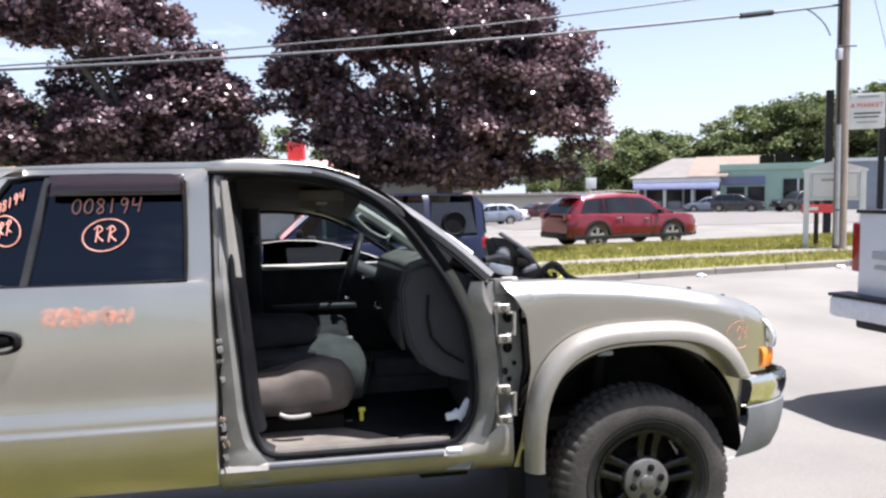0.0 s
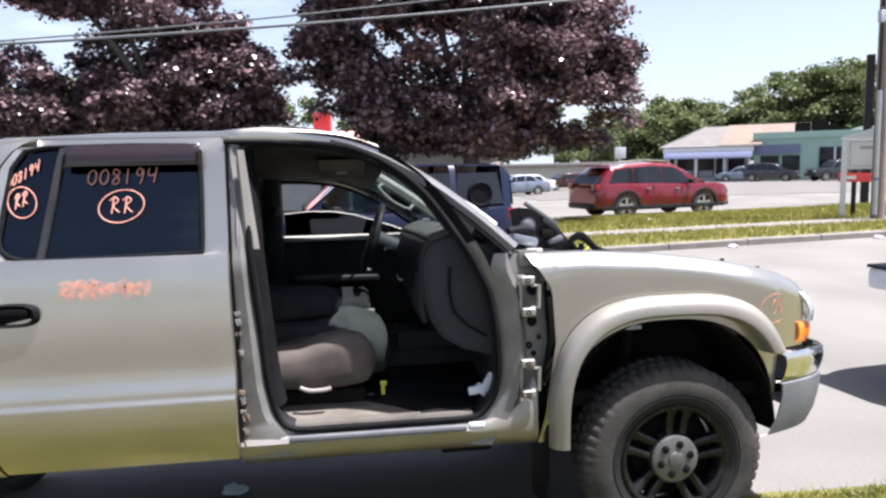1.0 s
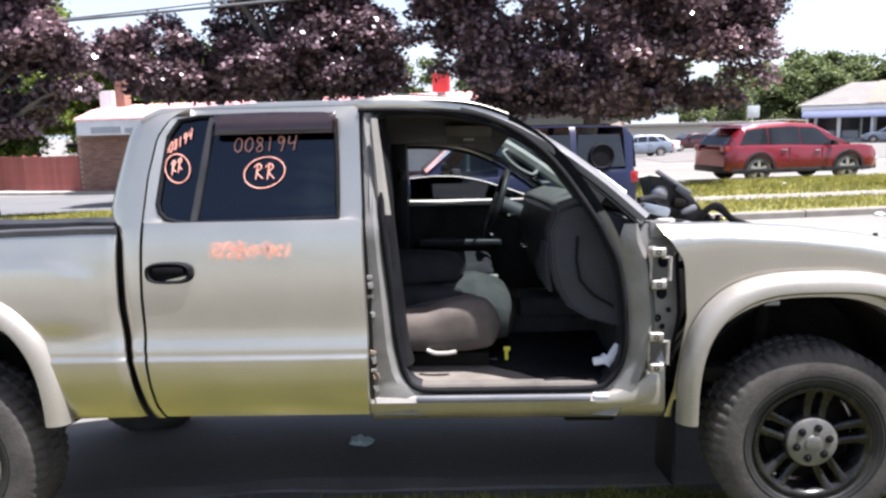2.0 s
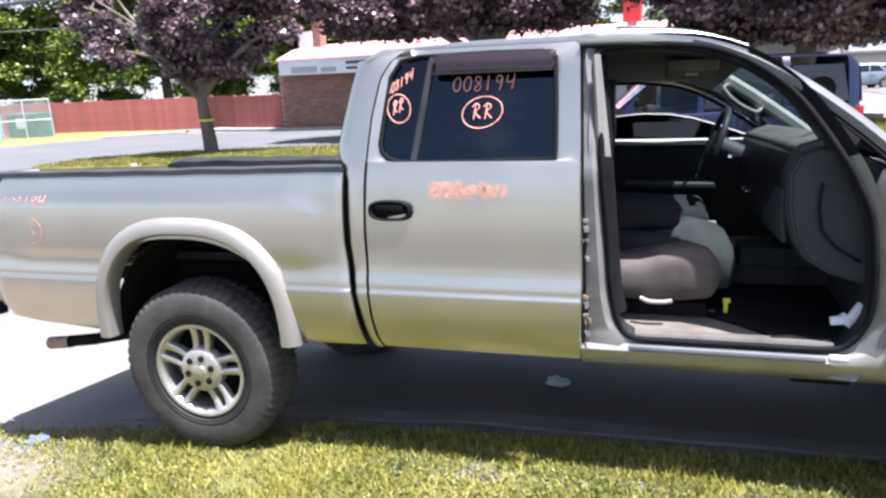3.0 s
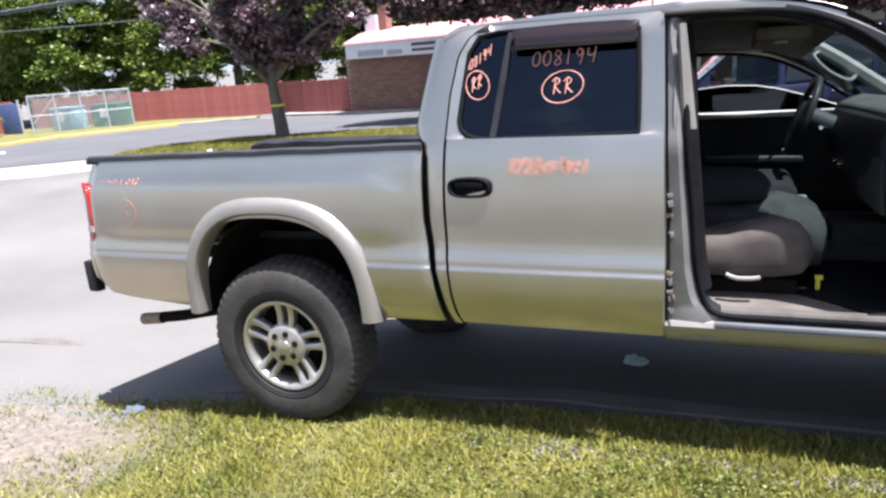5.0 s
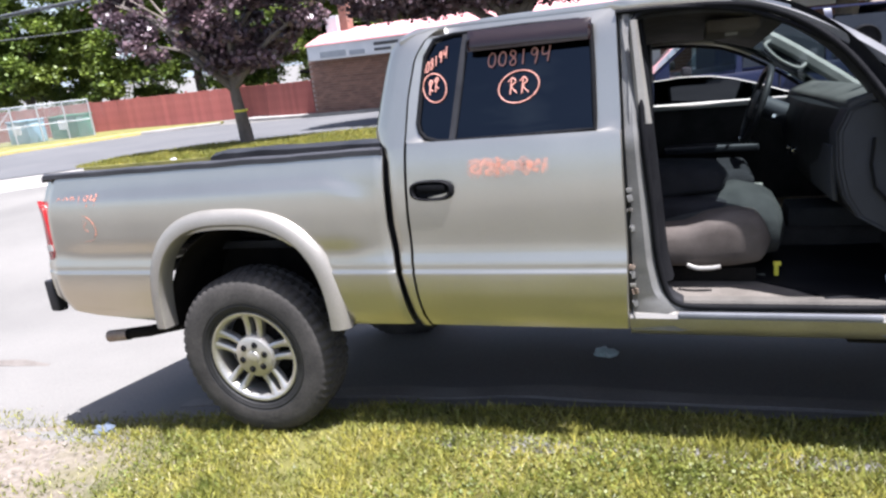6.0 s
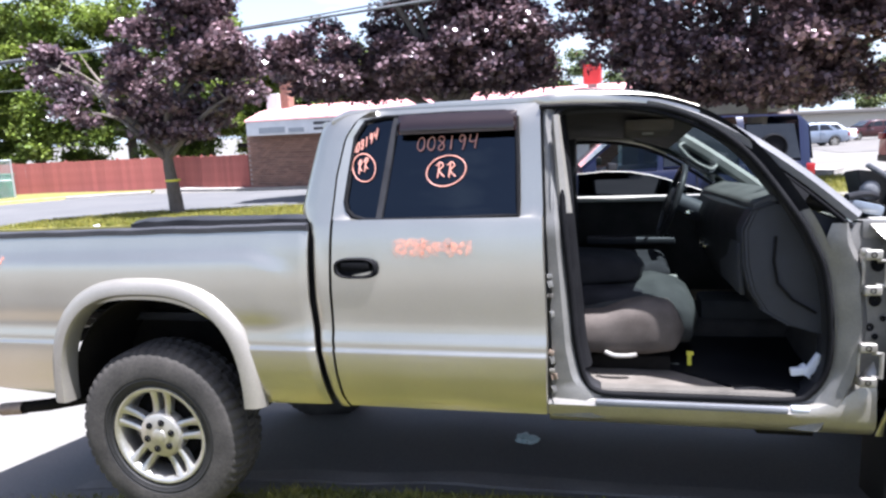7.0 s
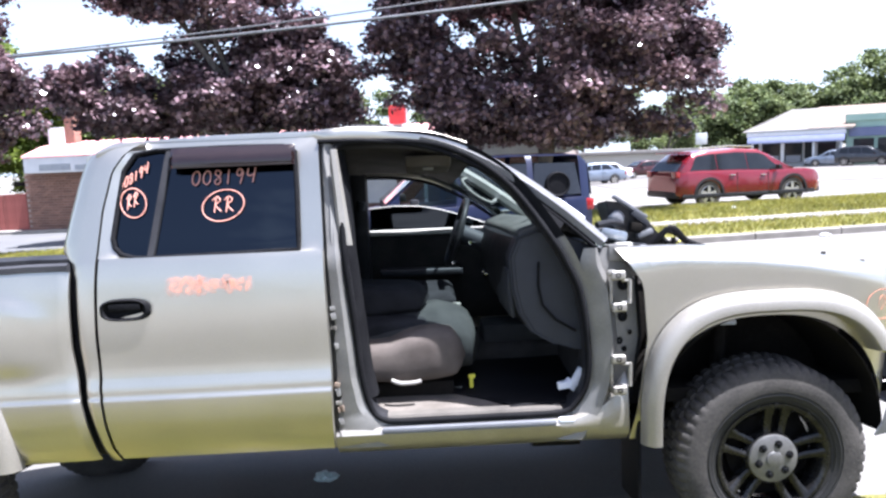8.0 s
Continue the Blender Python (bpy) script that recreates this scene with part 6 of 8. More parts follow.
# ---- other vehicles ----
def vehicle(name, place, heading, L, wid, H, prof, paint, label, category, windows, wheel_r=0.36, axles=(-1.40, 1.45), low=0.28, glass_top=None, roof_in=0.20, tail=None, group="", hollow=False):
    """A road vehicle, nose towards +x before it is turned. prof: (x, z of bonnet or belt line, z of roof line)."""
    v = tagged(new(name), label, category, group)
    v.matrix_world = Matrix.Translation((place[0], place[1], ground_z(*place))) @ Matrix.Rotation(radians(heading), 4, "Z")

    def add(nm, bm, material, lab="", to=None):
        ob = new(nm, mesh_from(nm, bm, material, True, 32))
        ob.parent = to or v
        return tagged(ob, lab)
    h = wid / 2
    xs = [p[0] for p in prof]
    fine = thin(spaced(xs[0], xs[-1], 44) + xs, 0.01)
    body, cabin = [], []
    for x in fine:
        zb = lerp(x, xs, [p[1] for p in prof])
        zr = lerp(x, xs, [p[2] for p in prof])
        end = min(x - xs[0], xs[-1] - x)
        w = h * (1 - 0.16 * max(0, 1 - end / 0.45) ** 2)
        lo = low + 0.10 * max(0, 1 - end / 0.35)
        near_axle = min(abs(x - a) for a in axles)
        arch_z = lo + max(0, (wheel_r * 1.18) ** 2 - near_axle ** 2) ** 0.5 * 1.0 + (0.10 if near_axle < wheel_r * 1.18 else 0)
        ring = []
        for s in (-1, 1):
            half = [(s * w * 0.80, lo), (s * w * 0.97, max(lo + 0.04, arch_z - 0.02)), (s * w, max(lo + 0.10, arch_z)), (s * w * 1.0, max(arch_z + 0.02, lo + (zb - lo) * 0.55)), (s * w * 0.985, max(arch_z + 0.03, zb - 0.06)), (s * w * 0.95, max(arch_z + 0.04, zb)), (s * w * 0.5, max(arch_z + 0.04, zb + 0.02))]
            ring += half if s < 0 else half[::-1]
        body.append([Vector((x, y, z)) for y, z in ring])
        if zr > zb + 0.05:
            wr = w * (1 - roof_in * min(1, (zr - zb) / 0.55))
            cabin.append([Vector((x, y, z)) for y, z in ((-w * 0.95, zb - 0.01), (-wr * 0.99, zb + (zr - zb) * 0.86), (-wr * 0.9, zr - 0.01), (-wr * 0.5, zr + 0.015), (0, zr + 0.02), (wr * 0.5, zr + 0.015), (wr * 0.9, zr - 0.01), (wr * 0.99, zb + (zr - zb) * 0.86), (w * 0.95, zb - 0.01))])
    bm = bmesh.new()
    vs = add_grid(bm, body, False, True)
    bm.faces.new(vs[0]), bm.faces.new(vs[-1])
    bod = add("body", bm, paint)
    bm = bmesh.new()
    vs = add_grid(bm, cabin)
    bm.faces.new(vs[0]), bm.faces.new(vs[-1])
    if hollow:
        open_faces = []
        for fc in bm.faces:
            c = fc.calc_center_median()
            if abs(c.y) > h * 0.72 and any(min(q[0], q[2]) + 0.04 < c.x < max(q[1], q[3]) - 0.02 for q in windows) and len(fc.verts) == 4 and abs(fc.normal.z) < 0.75:
                open_faces.append(fc)
        bmesh.ops.delete(bm, geom=open_faces, context="FACES")
    add("cabin", bm, paint)

    def face(x, f, s):
        zb, zr = lerp(x, xs, [p[1] for p in prof]), lerp(x, xs, [p[2] for p in prof])
        end = min(x - xs[0], xs[-1] - x)
        w = h * (1 - 0.16 * max(0, 1 - end / 0.45) ** 2)
        wr = w * (1 - roof_in * min(1, (zr - zb) / 0.55))
        q = f / 0.86
        return Vector((x, s * (w * 0.95 + (wr * 0.99 - w * 0.95) * q + 0.008), zb - 0.01 + (zr - zb + 0.01) * f))
    for s in (-1, 1):
        for x0, x1, x0t, x1t in windows:
            rows = [[face(x0 + (x0t - x0) * f + (x1 + (x1t - x1) * f - x0 - (x0t - x0) * f) * u, 0.08 + 0.74 * f, s) for u in spaced(0, 1, 6)] for f in spaced(0, 1, 4)]
            add("side_window", sheet(rows, 0.003 * s), M["clear"] if hollow and x1 > 0 else M["car_glass"])
    # screens front and rear follow the roof line's steep parts
    for k in range(len(prof) - 1):
        (x0, b0, r0), (x1, b1, r1) = prof[k], prof[k + 1]
        if abs(r1 - r0) > 0.28 and abs(r1 - r0) / (x1 - x0) > 0.35:
            up = 1 if r1 > r0 else -1
            rows = []
            for f in spaced(0.10, 0.90, 6):
                x = x0 + (x1 - x0) * f
                zb, zr = lerp(x, xs, [p[1] for p in prof]), lerp(x, xs, [p[2] for p in prof])
                wr = h * 0.94 * (1 - roof_in * min(1, (zr - zb) / 0.55))
                rows.append([Vector((x - up * 0.012, y * wr * 0.86, zr + 0.030 - 0.012 * abs(y))) for y in spaced(-1, 1, 8)])
            add("windscreen" if up < 0 else "rear_window", sheet(rows, 0.004), M["car_glass"])
    for a in axles:
        for s in (-1, 1):
            wv = new("wheel")
            wv.parent = v
            wv.matrix_local = Matrix.Translation((a, s * (h - 0.005), wheel_r)) @ Matrix.Rotation(0 if s < 0 else math.pi, 4, "Z")
            R = wheel_r
            bm = bmesh.new()
            add_grid(bm, lathe([(R * 0.62, 0.2), (R * 0.95, 0.21), (R, 0.16), (R, 0.04), (R * 0.94, 0.0), (R * 0.7, 0.0), (R * 0.66, 0.02)], 32), False, True)
            add("tyre", bm, M["tyre"], "", wv)
            bm = bmesh.new()
            add_grid(bm, lathe([(R * 0.66, 0.02), (R * 0.62, 0.012), (R * 0.60, 0.05)], 32), False, True)
            for q in range(5):
                t = 2 * math.pi * q / 5 + 0.3
                rows = [[Vector((math.cos(t) * r + math.sin(t) * o, 0.018, math.sin(t) * r - math.cos(t) * o)) for o in (-0.04 - 0.02 * r, 0.04 + 0.02 * r)] for r in spaced(0.02, R * 0.63, 3)]
                add_grid(bm, rows)
            add("rim", bm, M["alloy"], "", wv)
            bm = bmesh.new()
            add_grid(bm, lathe([(R * 0.64, 0.06), (0.001, 0.06)], 24), False, True)
            add("brake_disc", bm, M["black"], "", wv)
    for s in (-1, 1):
        zt = prof[0][1]
        t0, t1 = tail or (zt - 0.28, zt - 0.04)
        add("tail_light", box((xs[0] - 0.015, min(s * h * 0.62, s * h * 0.90), t0), (xs[0] + 0.12, max(s * h * 0.62, s * h * 0.90), t1), 0.02), M["lamp_red"])
        zf = prof[-1][1]
        add("headlight", box((xs[-1] - 0.16, min(s * h * 0.55, s * h * 0.88), zf - 0.16), (xs[-1] + 0.012, max(s * h * 0.55, s * h * 0.88), zf - 0.02), 0.02), M["lamp_clear"])
        mx = next((p[0] for p, q in zip(prof[::-1], prof[::-1][1:]) if q[2] - q[1] > 0.2), 0.5)
        add("door_mirror", box((mx - 0.55, min(s * h, s * (h + 0.16)), lerp(mx - 0.5, xs, [p[1] for p in prof]) + 0.03), (mx - 0.42, max(s * h, s * (h + 0.16)), lerp(mx - 0.5, xs, [p[1] for p in prof]) + 0.17), 0.03), M["black"])
        for dx in (-0.75, 0.30):
            z = lerp(dx, xs, [p[1] for p in prof]) - 0.14
            add("door_handle", box((dx, min(s * h * 0.99, s * (h + 0.03)), z), (dx + 0.18, max(s * h * 0.99, s * (h + 0.03)), z + 0.03), 0.01), M["chrome"])
            add("door_seam", box((dx + 0.26, min(s * h * 0.99, s * (h + 0.004)), low + 0.16), (dx + 0.275, max(s * h * 0.99, s * (h + 0.004)), z + 0.10)), M["black"])
    for x0, x1 in ((xs[0] - 0.02, xs[0] + 0.25), (xs[-1] - 0.25, xs[-1] + 0.02)):
        add("bumper", box((x0, -h * 0.84, low + 0.04), (x1, h * 0.84, low + 0.20), 0.03), M["black"])
    return v, add


SUV = [(-2.45, 0.90, 0.92), (-2.40, 1.02, 1.04), (-2.10, 1.08, 1.40), (-1.84, 1.09, 1.60), (-1.4, 1.08, 1.68), (-0.4, 1.06, 1.73), (0.35, 1.03, 1.68), (0.75, 1.02, 1.50), (1.35, 1.05, 1.12), (1.9, 1.04, 1.05), (2.25, 0.98, 0.98), (2.42, 0.84, 0.84), (2.48, 0.70, 0.70)]
suv, add = vehicle("suv", (11.78, 19.42), 11, 4.95, 1.93, 1.73, SUV, M["car_red"], "crimson three-row SUV on the street", "car", [(-2.05, -1.13, -1.80, -1.15), (-1.10, -0.10, -1.12, -0.14), (-0.07, 1.15, -0.11, 0.55)], 0.40, (-1.42, 1.43), 0.27, tail=(0.92, 1.10))
add("roof_rail", tube([(-1.6, -0.66, 1.76), (-0.6, -0.66, 1.80), (0.2, -0.66, 1.76)], 0.018, 6), M["chrome"])
add("cladding", box((-2.3, -0.975, 0.30), (2.2, -0.93, 0.42), 0.02), M["black"], "black sill cladding")
for a in (-1.42, 1.43):
    add("arch_cladding", sheet([[Vector((a + r * math.cos(t), -y, 0.40 + r * math.sin(t))) for t in spaced(-0.25, math.pi + 0.25, 20)] for r, y in ((0.43, 0.90), (0.43, 0.985), (0.50, 0.985), (0.505, 0.955))]), M["black"], "black wheel-arch cladding")
add("window_band", sheet([[Vector((x, -lerp(x, [-1.9, -1.2, 0.2, 1.0], [0.80, 0.84, 0.85, 0.88]) + 0.0, z)) for x in spaced(-1.9, 0.6, 10)] for z in (1.08, 1.10)], 0.02), M["chrome"], "bright belt trim")
add("rear_bumper_cladding", box((-2.50, -0.80, 0.33), (-2.30, 0.80, 0.50), 0.05), M["black"], "black rear bumper cladding")
add("rear_spoiler", box((-2.28, -0.66, 1.62), (-1.85, 0.66, 1.68), 0.02), M["car_red"])
VAN = [(-2.15, 0.98, 1.0), (-2.12, 1.05, 1.62), (-2.0, 1.06, 1.72), (-1.0, 1.04, 1.74), (0.0, 1.00, 1.72), (0.5, 0.98, 1.60), (1.25, 0.96, 1.00), (1.8, 0.85, 0.86), (2.15, 0.66, 0.66)]
van, add = vehicle("minivan", (2.55, 9.3), 187, 4.3, 1.80, 1.62, VAN, M["car_blue"], "navy blue minivan parked beyond the pickup", "van", [(-1.95, -1.15, -1.88, -1.20), (-1.05, 0.0, -1.08, -0.06), (0.08, 1.02, 0.03, 0.48)], 0.33, (-1.35, 1.40), 0.25, tail=(0.84, 1.02), hollow=True)
bm = bmesh.new()
add_grid(bm, [[Vector((-1.55 + r * math.cos(t), y, 1.27 + r * math.sin(t))) for t in (2 * math.pi * j / 28 for j in range(28))] for r, y in ((0.20, 0.80), (0.20, 0.875), (0.185, 0.895), (0.165, 0.885), (0.155, 0.86))], False, True)
disc = add("spare_wheel_disc", bm, M["rubber"], "dark round disc on the rear side window")
bm = bmesh.new()
add_grid(bm, [[Vector((-1.55 + r * math.cos(t), y, 1.27 + r * math.sin(t))) for t in (2 * math.pi * j / 28 for j in range(28))] for r, y in ((0.158, 0.868), (0.10, 0.872), (0.001, 0.872))], False, True)
add("disc_face", bm, M["rubber"], "", disc)
SEDAN = [(-2.25, 0.88, 0.88), (-2.1, 0.98, 0.98), (-1.55, 1.0, 1.04), (-0.95, 0.98, 1.40), (-0.1, 0.96, 1.46), (0.4, 0.94, 1.38), (1.1, 0.93, 0.98), (1.8, 0.86, 0.88), (2.25, 0.68, 0.68)]
SW = [(-1.25, -0.45, -0.95, -0.5), (-0.38, 0.25, -0.40, 0.20), (0.30, 0.95, 0.26, 0.45)]
sedan, _ = vehicle("sedan", (20.6, 56.2), 192, 4.5, 1.78, 1.46, SEDAN, M["car_maroon"], "maroon sedan on the far forecourt", "car", SW, 0.32, (-1.35, 1.38), 0.24)
for place, head, pm, lab in (((13.6, 45.5), 190, "car_grey", "slate-blue sedan parked on the far forecourt"), ((11.2, 47.5), 195, "car_black", "black sedan parked on the far forecourt"), ((9.6, 52), 170, "car_grey", "slate sedan among the far parked cars"), ((16.0, 52), 185, "car_white", "white sedan among the far parked cars")):
    vehicle("sedan", place, head, 4.5, 1.78, 1.46, SEDAN, M[pm], lab, "car", SW, 0.32, (-1.35, 1.38), 0.24)
PICK = [(-2.8, 1.10, 1.10), (-2.75, 1.30, 1.30), (-0.95, 1.30, 1.31), (-0.85, 1.28, 1.80), (0.55, 1.25, 1.86), (0.85, 1.22, 1.72), (1.35, 1.20, 1.24), (2.4, 1.14, 1.15), (2.75, 1.0, 1.0)]
PW = [(-0.75, -0.12, -0.74, -0.16), (-0.04, 1.05, -0.06, 0.72)]
vehicle("far_pickup", (45.2, 55.0), 175, 5.6, 1.95, 1.9, PICK, M["car_black"], "black pickup parked at the shop front", "pickup truck", PW, 0.40, (-1.75, 1.75), 0.40)
vehicle("suv", (40.8, 58.5), -40, 4.6, 1.9, 1.73, SUV, M["car_black"], "black SUV parked at the shop front", "car", [(-1.85, -1.15, -1.72, -1.18), (-1.08, -0.12, -1.10, -0.18), (-0.05, 1.05, -0.10, 0.45)], 0.37, (-1.42, 1.43), 0.27)
vehicle("sedan", (38.9, 60.0), 150, 4.5, 1.78, 1.46, SEDAN, M["car_grey"], "slate hatchback parked at the shop front", "car", SW, 0.32, (-1.35, 1.38), 0.24)

# white pickup whose tail stands into the lot
UP = 0.20
wp, add = vehicle("white_pickup", (9.21, 1.95), 7, 5.6, 1.92, 1.85, [(x, b + UP, r + UP) for x, b, r in PICK], M["car_white"], "white pickup with grey bumper parked in the lot", "pickup truck", PW, 0.46, (-1.72, 1.75), 0.42 + UP, tail=(0.92 + UP, 1.32 + UP))
add("tailgate", box((-2.83, -0.78, 0.94), (-2.74, 0.78, 1.60), 0.02), M["car_white"])
add("tailgate_trim", box((-2.85, -0.80, 1.595), (-2.70, 0.80, 1.625), 0.01), M["black"], "black tailgate trim")
add("tailgate_handle", box((-2.86, -0.12, 1.30), (-2.82, 0.12, 1.37), 0.012), M["chrome"])
add("tailgate_badge", box((-2.85, 0.42, 1.24), (-2.825, 0.64, 1.30), 0.005), M["grey_text"])
add("tailgate_badge", box((-2.85, 0.46, 1.16), (-2.825, 0.62, 1.19), 0.005), M["grey_text"])
add("step_bumper", box((-2.96, -0.94, 0.75), (-2.75, 0.94, 0.92), 0.04), M["white_plastic"], "pale step bumper")
add("bumper_pad", box((-2.97, -0.94, 0.918), (-2.74, 0.94, 0.945), 0.01), M["black"])

# ---- brick building with faded red roof, and the fence beside it ----
BA = Vector((-13.55, 25.9))
BD = Vector((0.962, -0.275)).normalized()
BN = Vector((-BD.y, BD.x))


def bpoint(s, d, z):
    p = BA + BD * s + BN * d
    return Vector((p.x, p.y, z))


def bbox(s0, s1, d0, d1, z0, z1, bevel=0.0):
    bm = bmesh.new()
    r = bmesh.ops.create_cube(bm, size=1.0)
    for v in r["verts"]:
        v.co = bpoint(s0 + (v.co.x + 0.5) * (s1 - s0), d0 + (v.co.y + 0.5) * (d1 - d0), z0 + (v.co.z + 0.5) * (z1 - z0))
    if bevel:
        bmesh.ops.bevel(bm, geom=bm.edges[:], offset=bevel, segments=2, affect="EDGES")
    return bm


GB = -0.85
bld = thing("brick_building", bpoint(0, 0, GB), "low brown brick building with faded red roof and white fascia", "building")
wall = part("wall", bbox(0.02, 21, 0.02, 8, GB, 1.66), M["mortar"], bld)
fas = part("fascia", bbox(0.78, 21.3, -0.75, -0.62, 1.60, 2.16, 0.01), M["white_paint"], bld, "white fascia board with faded lettering")
part("soffit", bbox(0.80, 21.2, -0.62, 0.3, 1.58, 1.64), M["white_paint"], bld)
for s0, s1, z0, z1, mt in ((1.5, 2.9, 1.66, 1.90, "grey_text"), (4.4, 5.6, 1.92, 2.04, "black_text"), (4.4, 5.5, 1.72, 1.82, "black_text"), (3.1, 3.9, 1.66, 1.84, "grey_text")):
    part("fascia_bar", bbox(s0, s1, -0.765, -0.75, z0, z1), M[mt], fas)
rows = [[bpoint(s, d, z) for s in spaced(0.75, 21.4, 40)] for d, z in ((-0.80, 2.18), (-0.78, 2.24), (0.2, 2.60), (1.4, 2.80), (5, 2.83), (8.2, 2.3))]
part("roof", sheet(rows, 0.06), M["roof_pink"], bld)
for k in range(1, 26):
    part("roof_rib", tube([bpoint(0.3 + k * 0.8, -0.79, 2.25), bpoint(0.3 + k * 0.8, 0.2, 2.61), bpoint(0.3 + k * 0.8, 1.4, 2.81)], 0.012, 5), M["roof_pink"], bld)
# the bricks of the visible end of the front, then joined ones
brick_me = None
bm = bmesh.new()
bmesh.ops.create_cube(bm, size=1.0)
for v in bm.verts:
    v.co = Vector((v.co.x * 0.29, v.co.y * 0.03, v.co.z * 0.085))
bm.transform(Matrix.Rotation(math.atan2(BD.y, BD.x), 4, "Z"))
brick_me = mesh_from("brick", bm, M["brick"])
for row in range(22):
    for k in range(13):
        s = 0.16 + k * 0.305 + (0.15 if row % 2 else 0)
        b = new("brick", brick_me)
        b.parent = wall
        b.location = bpoint(s, 0.015 + random.uniform(-0.004, 0.004), GB + 0.06 + row * 0.102)
verts, faces = [], []
for row in range(24):
    for k in range(68):
        if row < 22 and k < 13:
            continue
        s0 = 0.16 + k * 0.305 + (0.15 if row % 2 else 0) - 0.145
        z0 = GB + 0.0175 + row * 0.102
        base = len(verts)
        verts += [bpoint(s0 + i * 0.29, d, z0 + j * 0.085) for d in (0.0, 0.03) for i, j in ((0, 0), (1, 0), (1, 1), (0, 1))]
        faces += [tuple(base + i for i in q) for q in ((0, 1, 2, 3), (0, 4, 5, 1), (1, 5, 6, 2), (2, 6, 7, 3), (3, 7, 4, 0))]
bm = bmesh.new()
tmp = bpy.data.meshes.new("brickwork")
tmp.from_pydata(verts, [], faces)
bm.from_mesh(tmp)
bpy.data.meshes.remove(tmp)
tagged(part("brickwork", bm, M["brick"], wall), kind="stuff")
# shopfront part further along: pale pillar, door, window, as seen through the cab
part("pale_bay", bbox(14.0, 15.35, -0.06, 0.02, 0.12, 1.62), M["white_paint"], bld, "white rendered bay")
part("shop_window", bbox(16.45, 18.2, -0.05, 0.03, GB + 0.1, 1.5), M["car_glass"], bld)
part("window_frame", bbox(16.32, 18.32, -0.04, 0.025, GB, 1.6), M["white_paint"], bld)
vent = part("roof_unit", bbox(0.78, 1.48, 0.6, 1.1, 2.5, 3.34, 0.03), M["white_paint"], bld, "white rooftop unit")
part("chimney", bbox(1.50, 1.93, 0.7, 1.1, 2.5, 3.95, 0.02), M["brick"], bld, "brick chimney")
part("red_roof_sign", bbox(15.0, 15.6, 0.5, 0.7, 2.78, 3.42, 0.03), M["sign_red"], bld, "red rooftop sign panel")
part("roof_sign_foot", bbox(15.15, 15.45, 0.55, 0.65, 2.5, 2.8), M["galv"], bld)
# low annex at the building's end
ann = thing("grey_shed", bpoint(-2.6, 3.0, -0.8), "low grey shed with dark flat roof behind the fence", "shed")
part("wall", bbox(-2.9, 0.0, 3.0, 6.0, -0.8, 1.05), M["car_grey"], ann)
part("roof", bbox(-3.3, 0.0, 2.7, 6.2, 1.05, 1.25, 0.02), M["dark"], ann)
part("door", bbox(-1.8, -0.8, 2.96, 3.0, -0.4, 0.8), M["white_paint"], ann)

# red board fence: one board after another, two runs meeting at a corner
fence = thing("board_fence", (BA.x, BA.y, -0.8), "faded red-stained board fence", "fence")
bm = bmesh.new()
add_box(bm, (-0.1025, -0.012, 0), (0.1025, 0.012, 1.58), 0.004, None, 1)
board_me = mesh_from("board", bm, M["fence_red"], False)
run = [(-13.7, 26.2), (-16.6, 27.1), (-19.6, 28.9), (-31, 24.4)]
for (x0, y0), (x1, y1) in list(zip(run, run[1:])) + [((-30.0, 22.3), (-36.6, 16.4))]:
    length = math.hypot(x1 - x0, y1 - y0)
    n = int(length / 0.2)
    for k in range(n):
        u = (k + 0.5) / n
        b = new("board", board_me)
        b.parent = fence
        x, y = x0 + (x1 - x0) * u, y0 + (y1 - y0) * u
        z = ground_z(x, y) + random.uniform(-0.01, 0.01) - 0.02
        b.matrix_local = Matrix.Translation(Vector((x, y, z)) - BASES[fence.name]) @ Matrix.Rotation(math.atan2(y1 - y0, x1 - x0), 4, "Z") @ Matrix.Rotation(random.uniform(-0.01, 0.01), 4, "Y")
    for k in range(int(length / 2.4) + 1):
        u = min(1, k * 2.4 / length)
        x, y = x0 + (x1 - x0) * u, y0 + (y1 - y0) * u
        part("fence_post", box((x - 0.05, y + 0.02, -0.95), (x + 0.05, y + 0.12, 0.82), 0.01), M["fence_red"], fence)
    for zz in (0.25, 1.25):
        part("fence_rail", tube([(x0, y0 + 0.05, ground_z(x0, y0) + zz), (x1, y1 + 0.05, ground_z(x1, y1) + zz)], 0.04, 4), M["fence_red"], fence)
solo("utility_post", tube([(-18.3, 27.0, -0.9), (-18.3, 27.0, 1.0)], 0.05, 8), M["galv"], "thin grey metal post by the fence", "post")

# bin enclosure: chain-link panels with green screening, bins inside
EA, EB = Vector((-27.75, 21.5)), Vector((-24.55, 24.4))
enc = thing("bin_enclosure", (EA.x, EA.y, -0.8), "chain-link bin enclosure with green screening", "enclosure")
ed = (EB - EA) / 4
for k in range(5):
    p = EA + ed * k
    part("fence_post", tube([(p.x, p.y, -0.9), (p.x, p.y, 1.05)], 0.035, 8), M["galv"], enc)
for z in (1.02, 0.12, -0.72):
    part("fence_rail", tube([(EA.x, EA.y, z), (EB.x, EB.y, z)], 0.026, 6), M["galv"], enc)
part("brace", tube([(EA.x, EA.y, -0.3), (EA.x + ed.x, EA.y + ed.y, 0.9)], 0.02, 6), M["galv"], enc)
back_off = Vector((-2.2, 2.6))
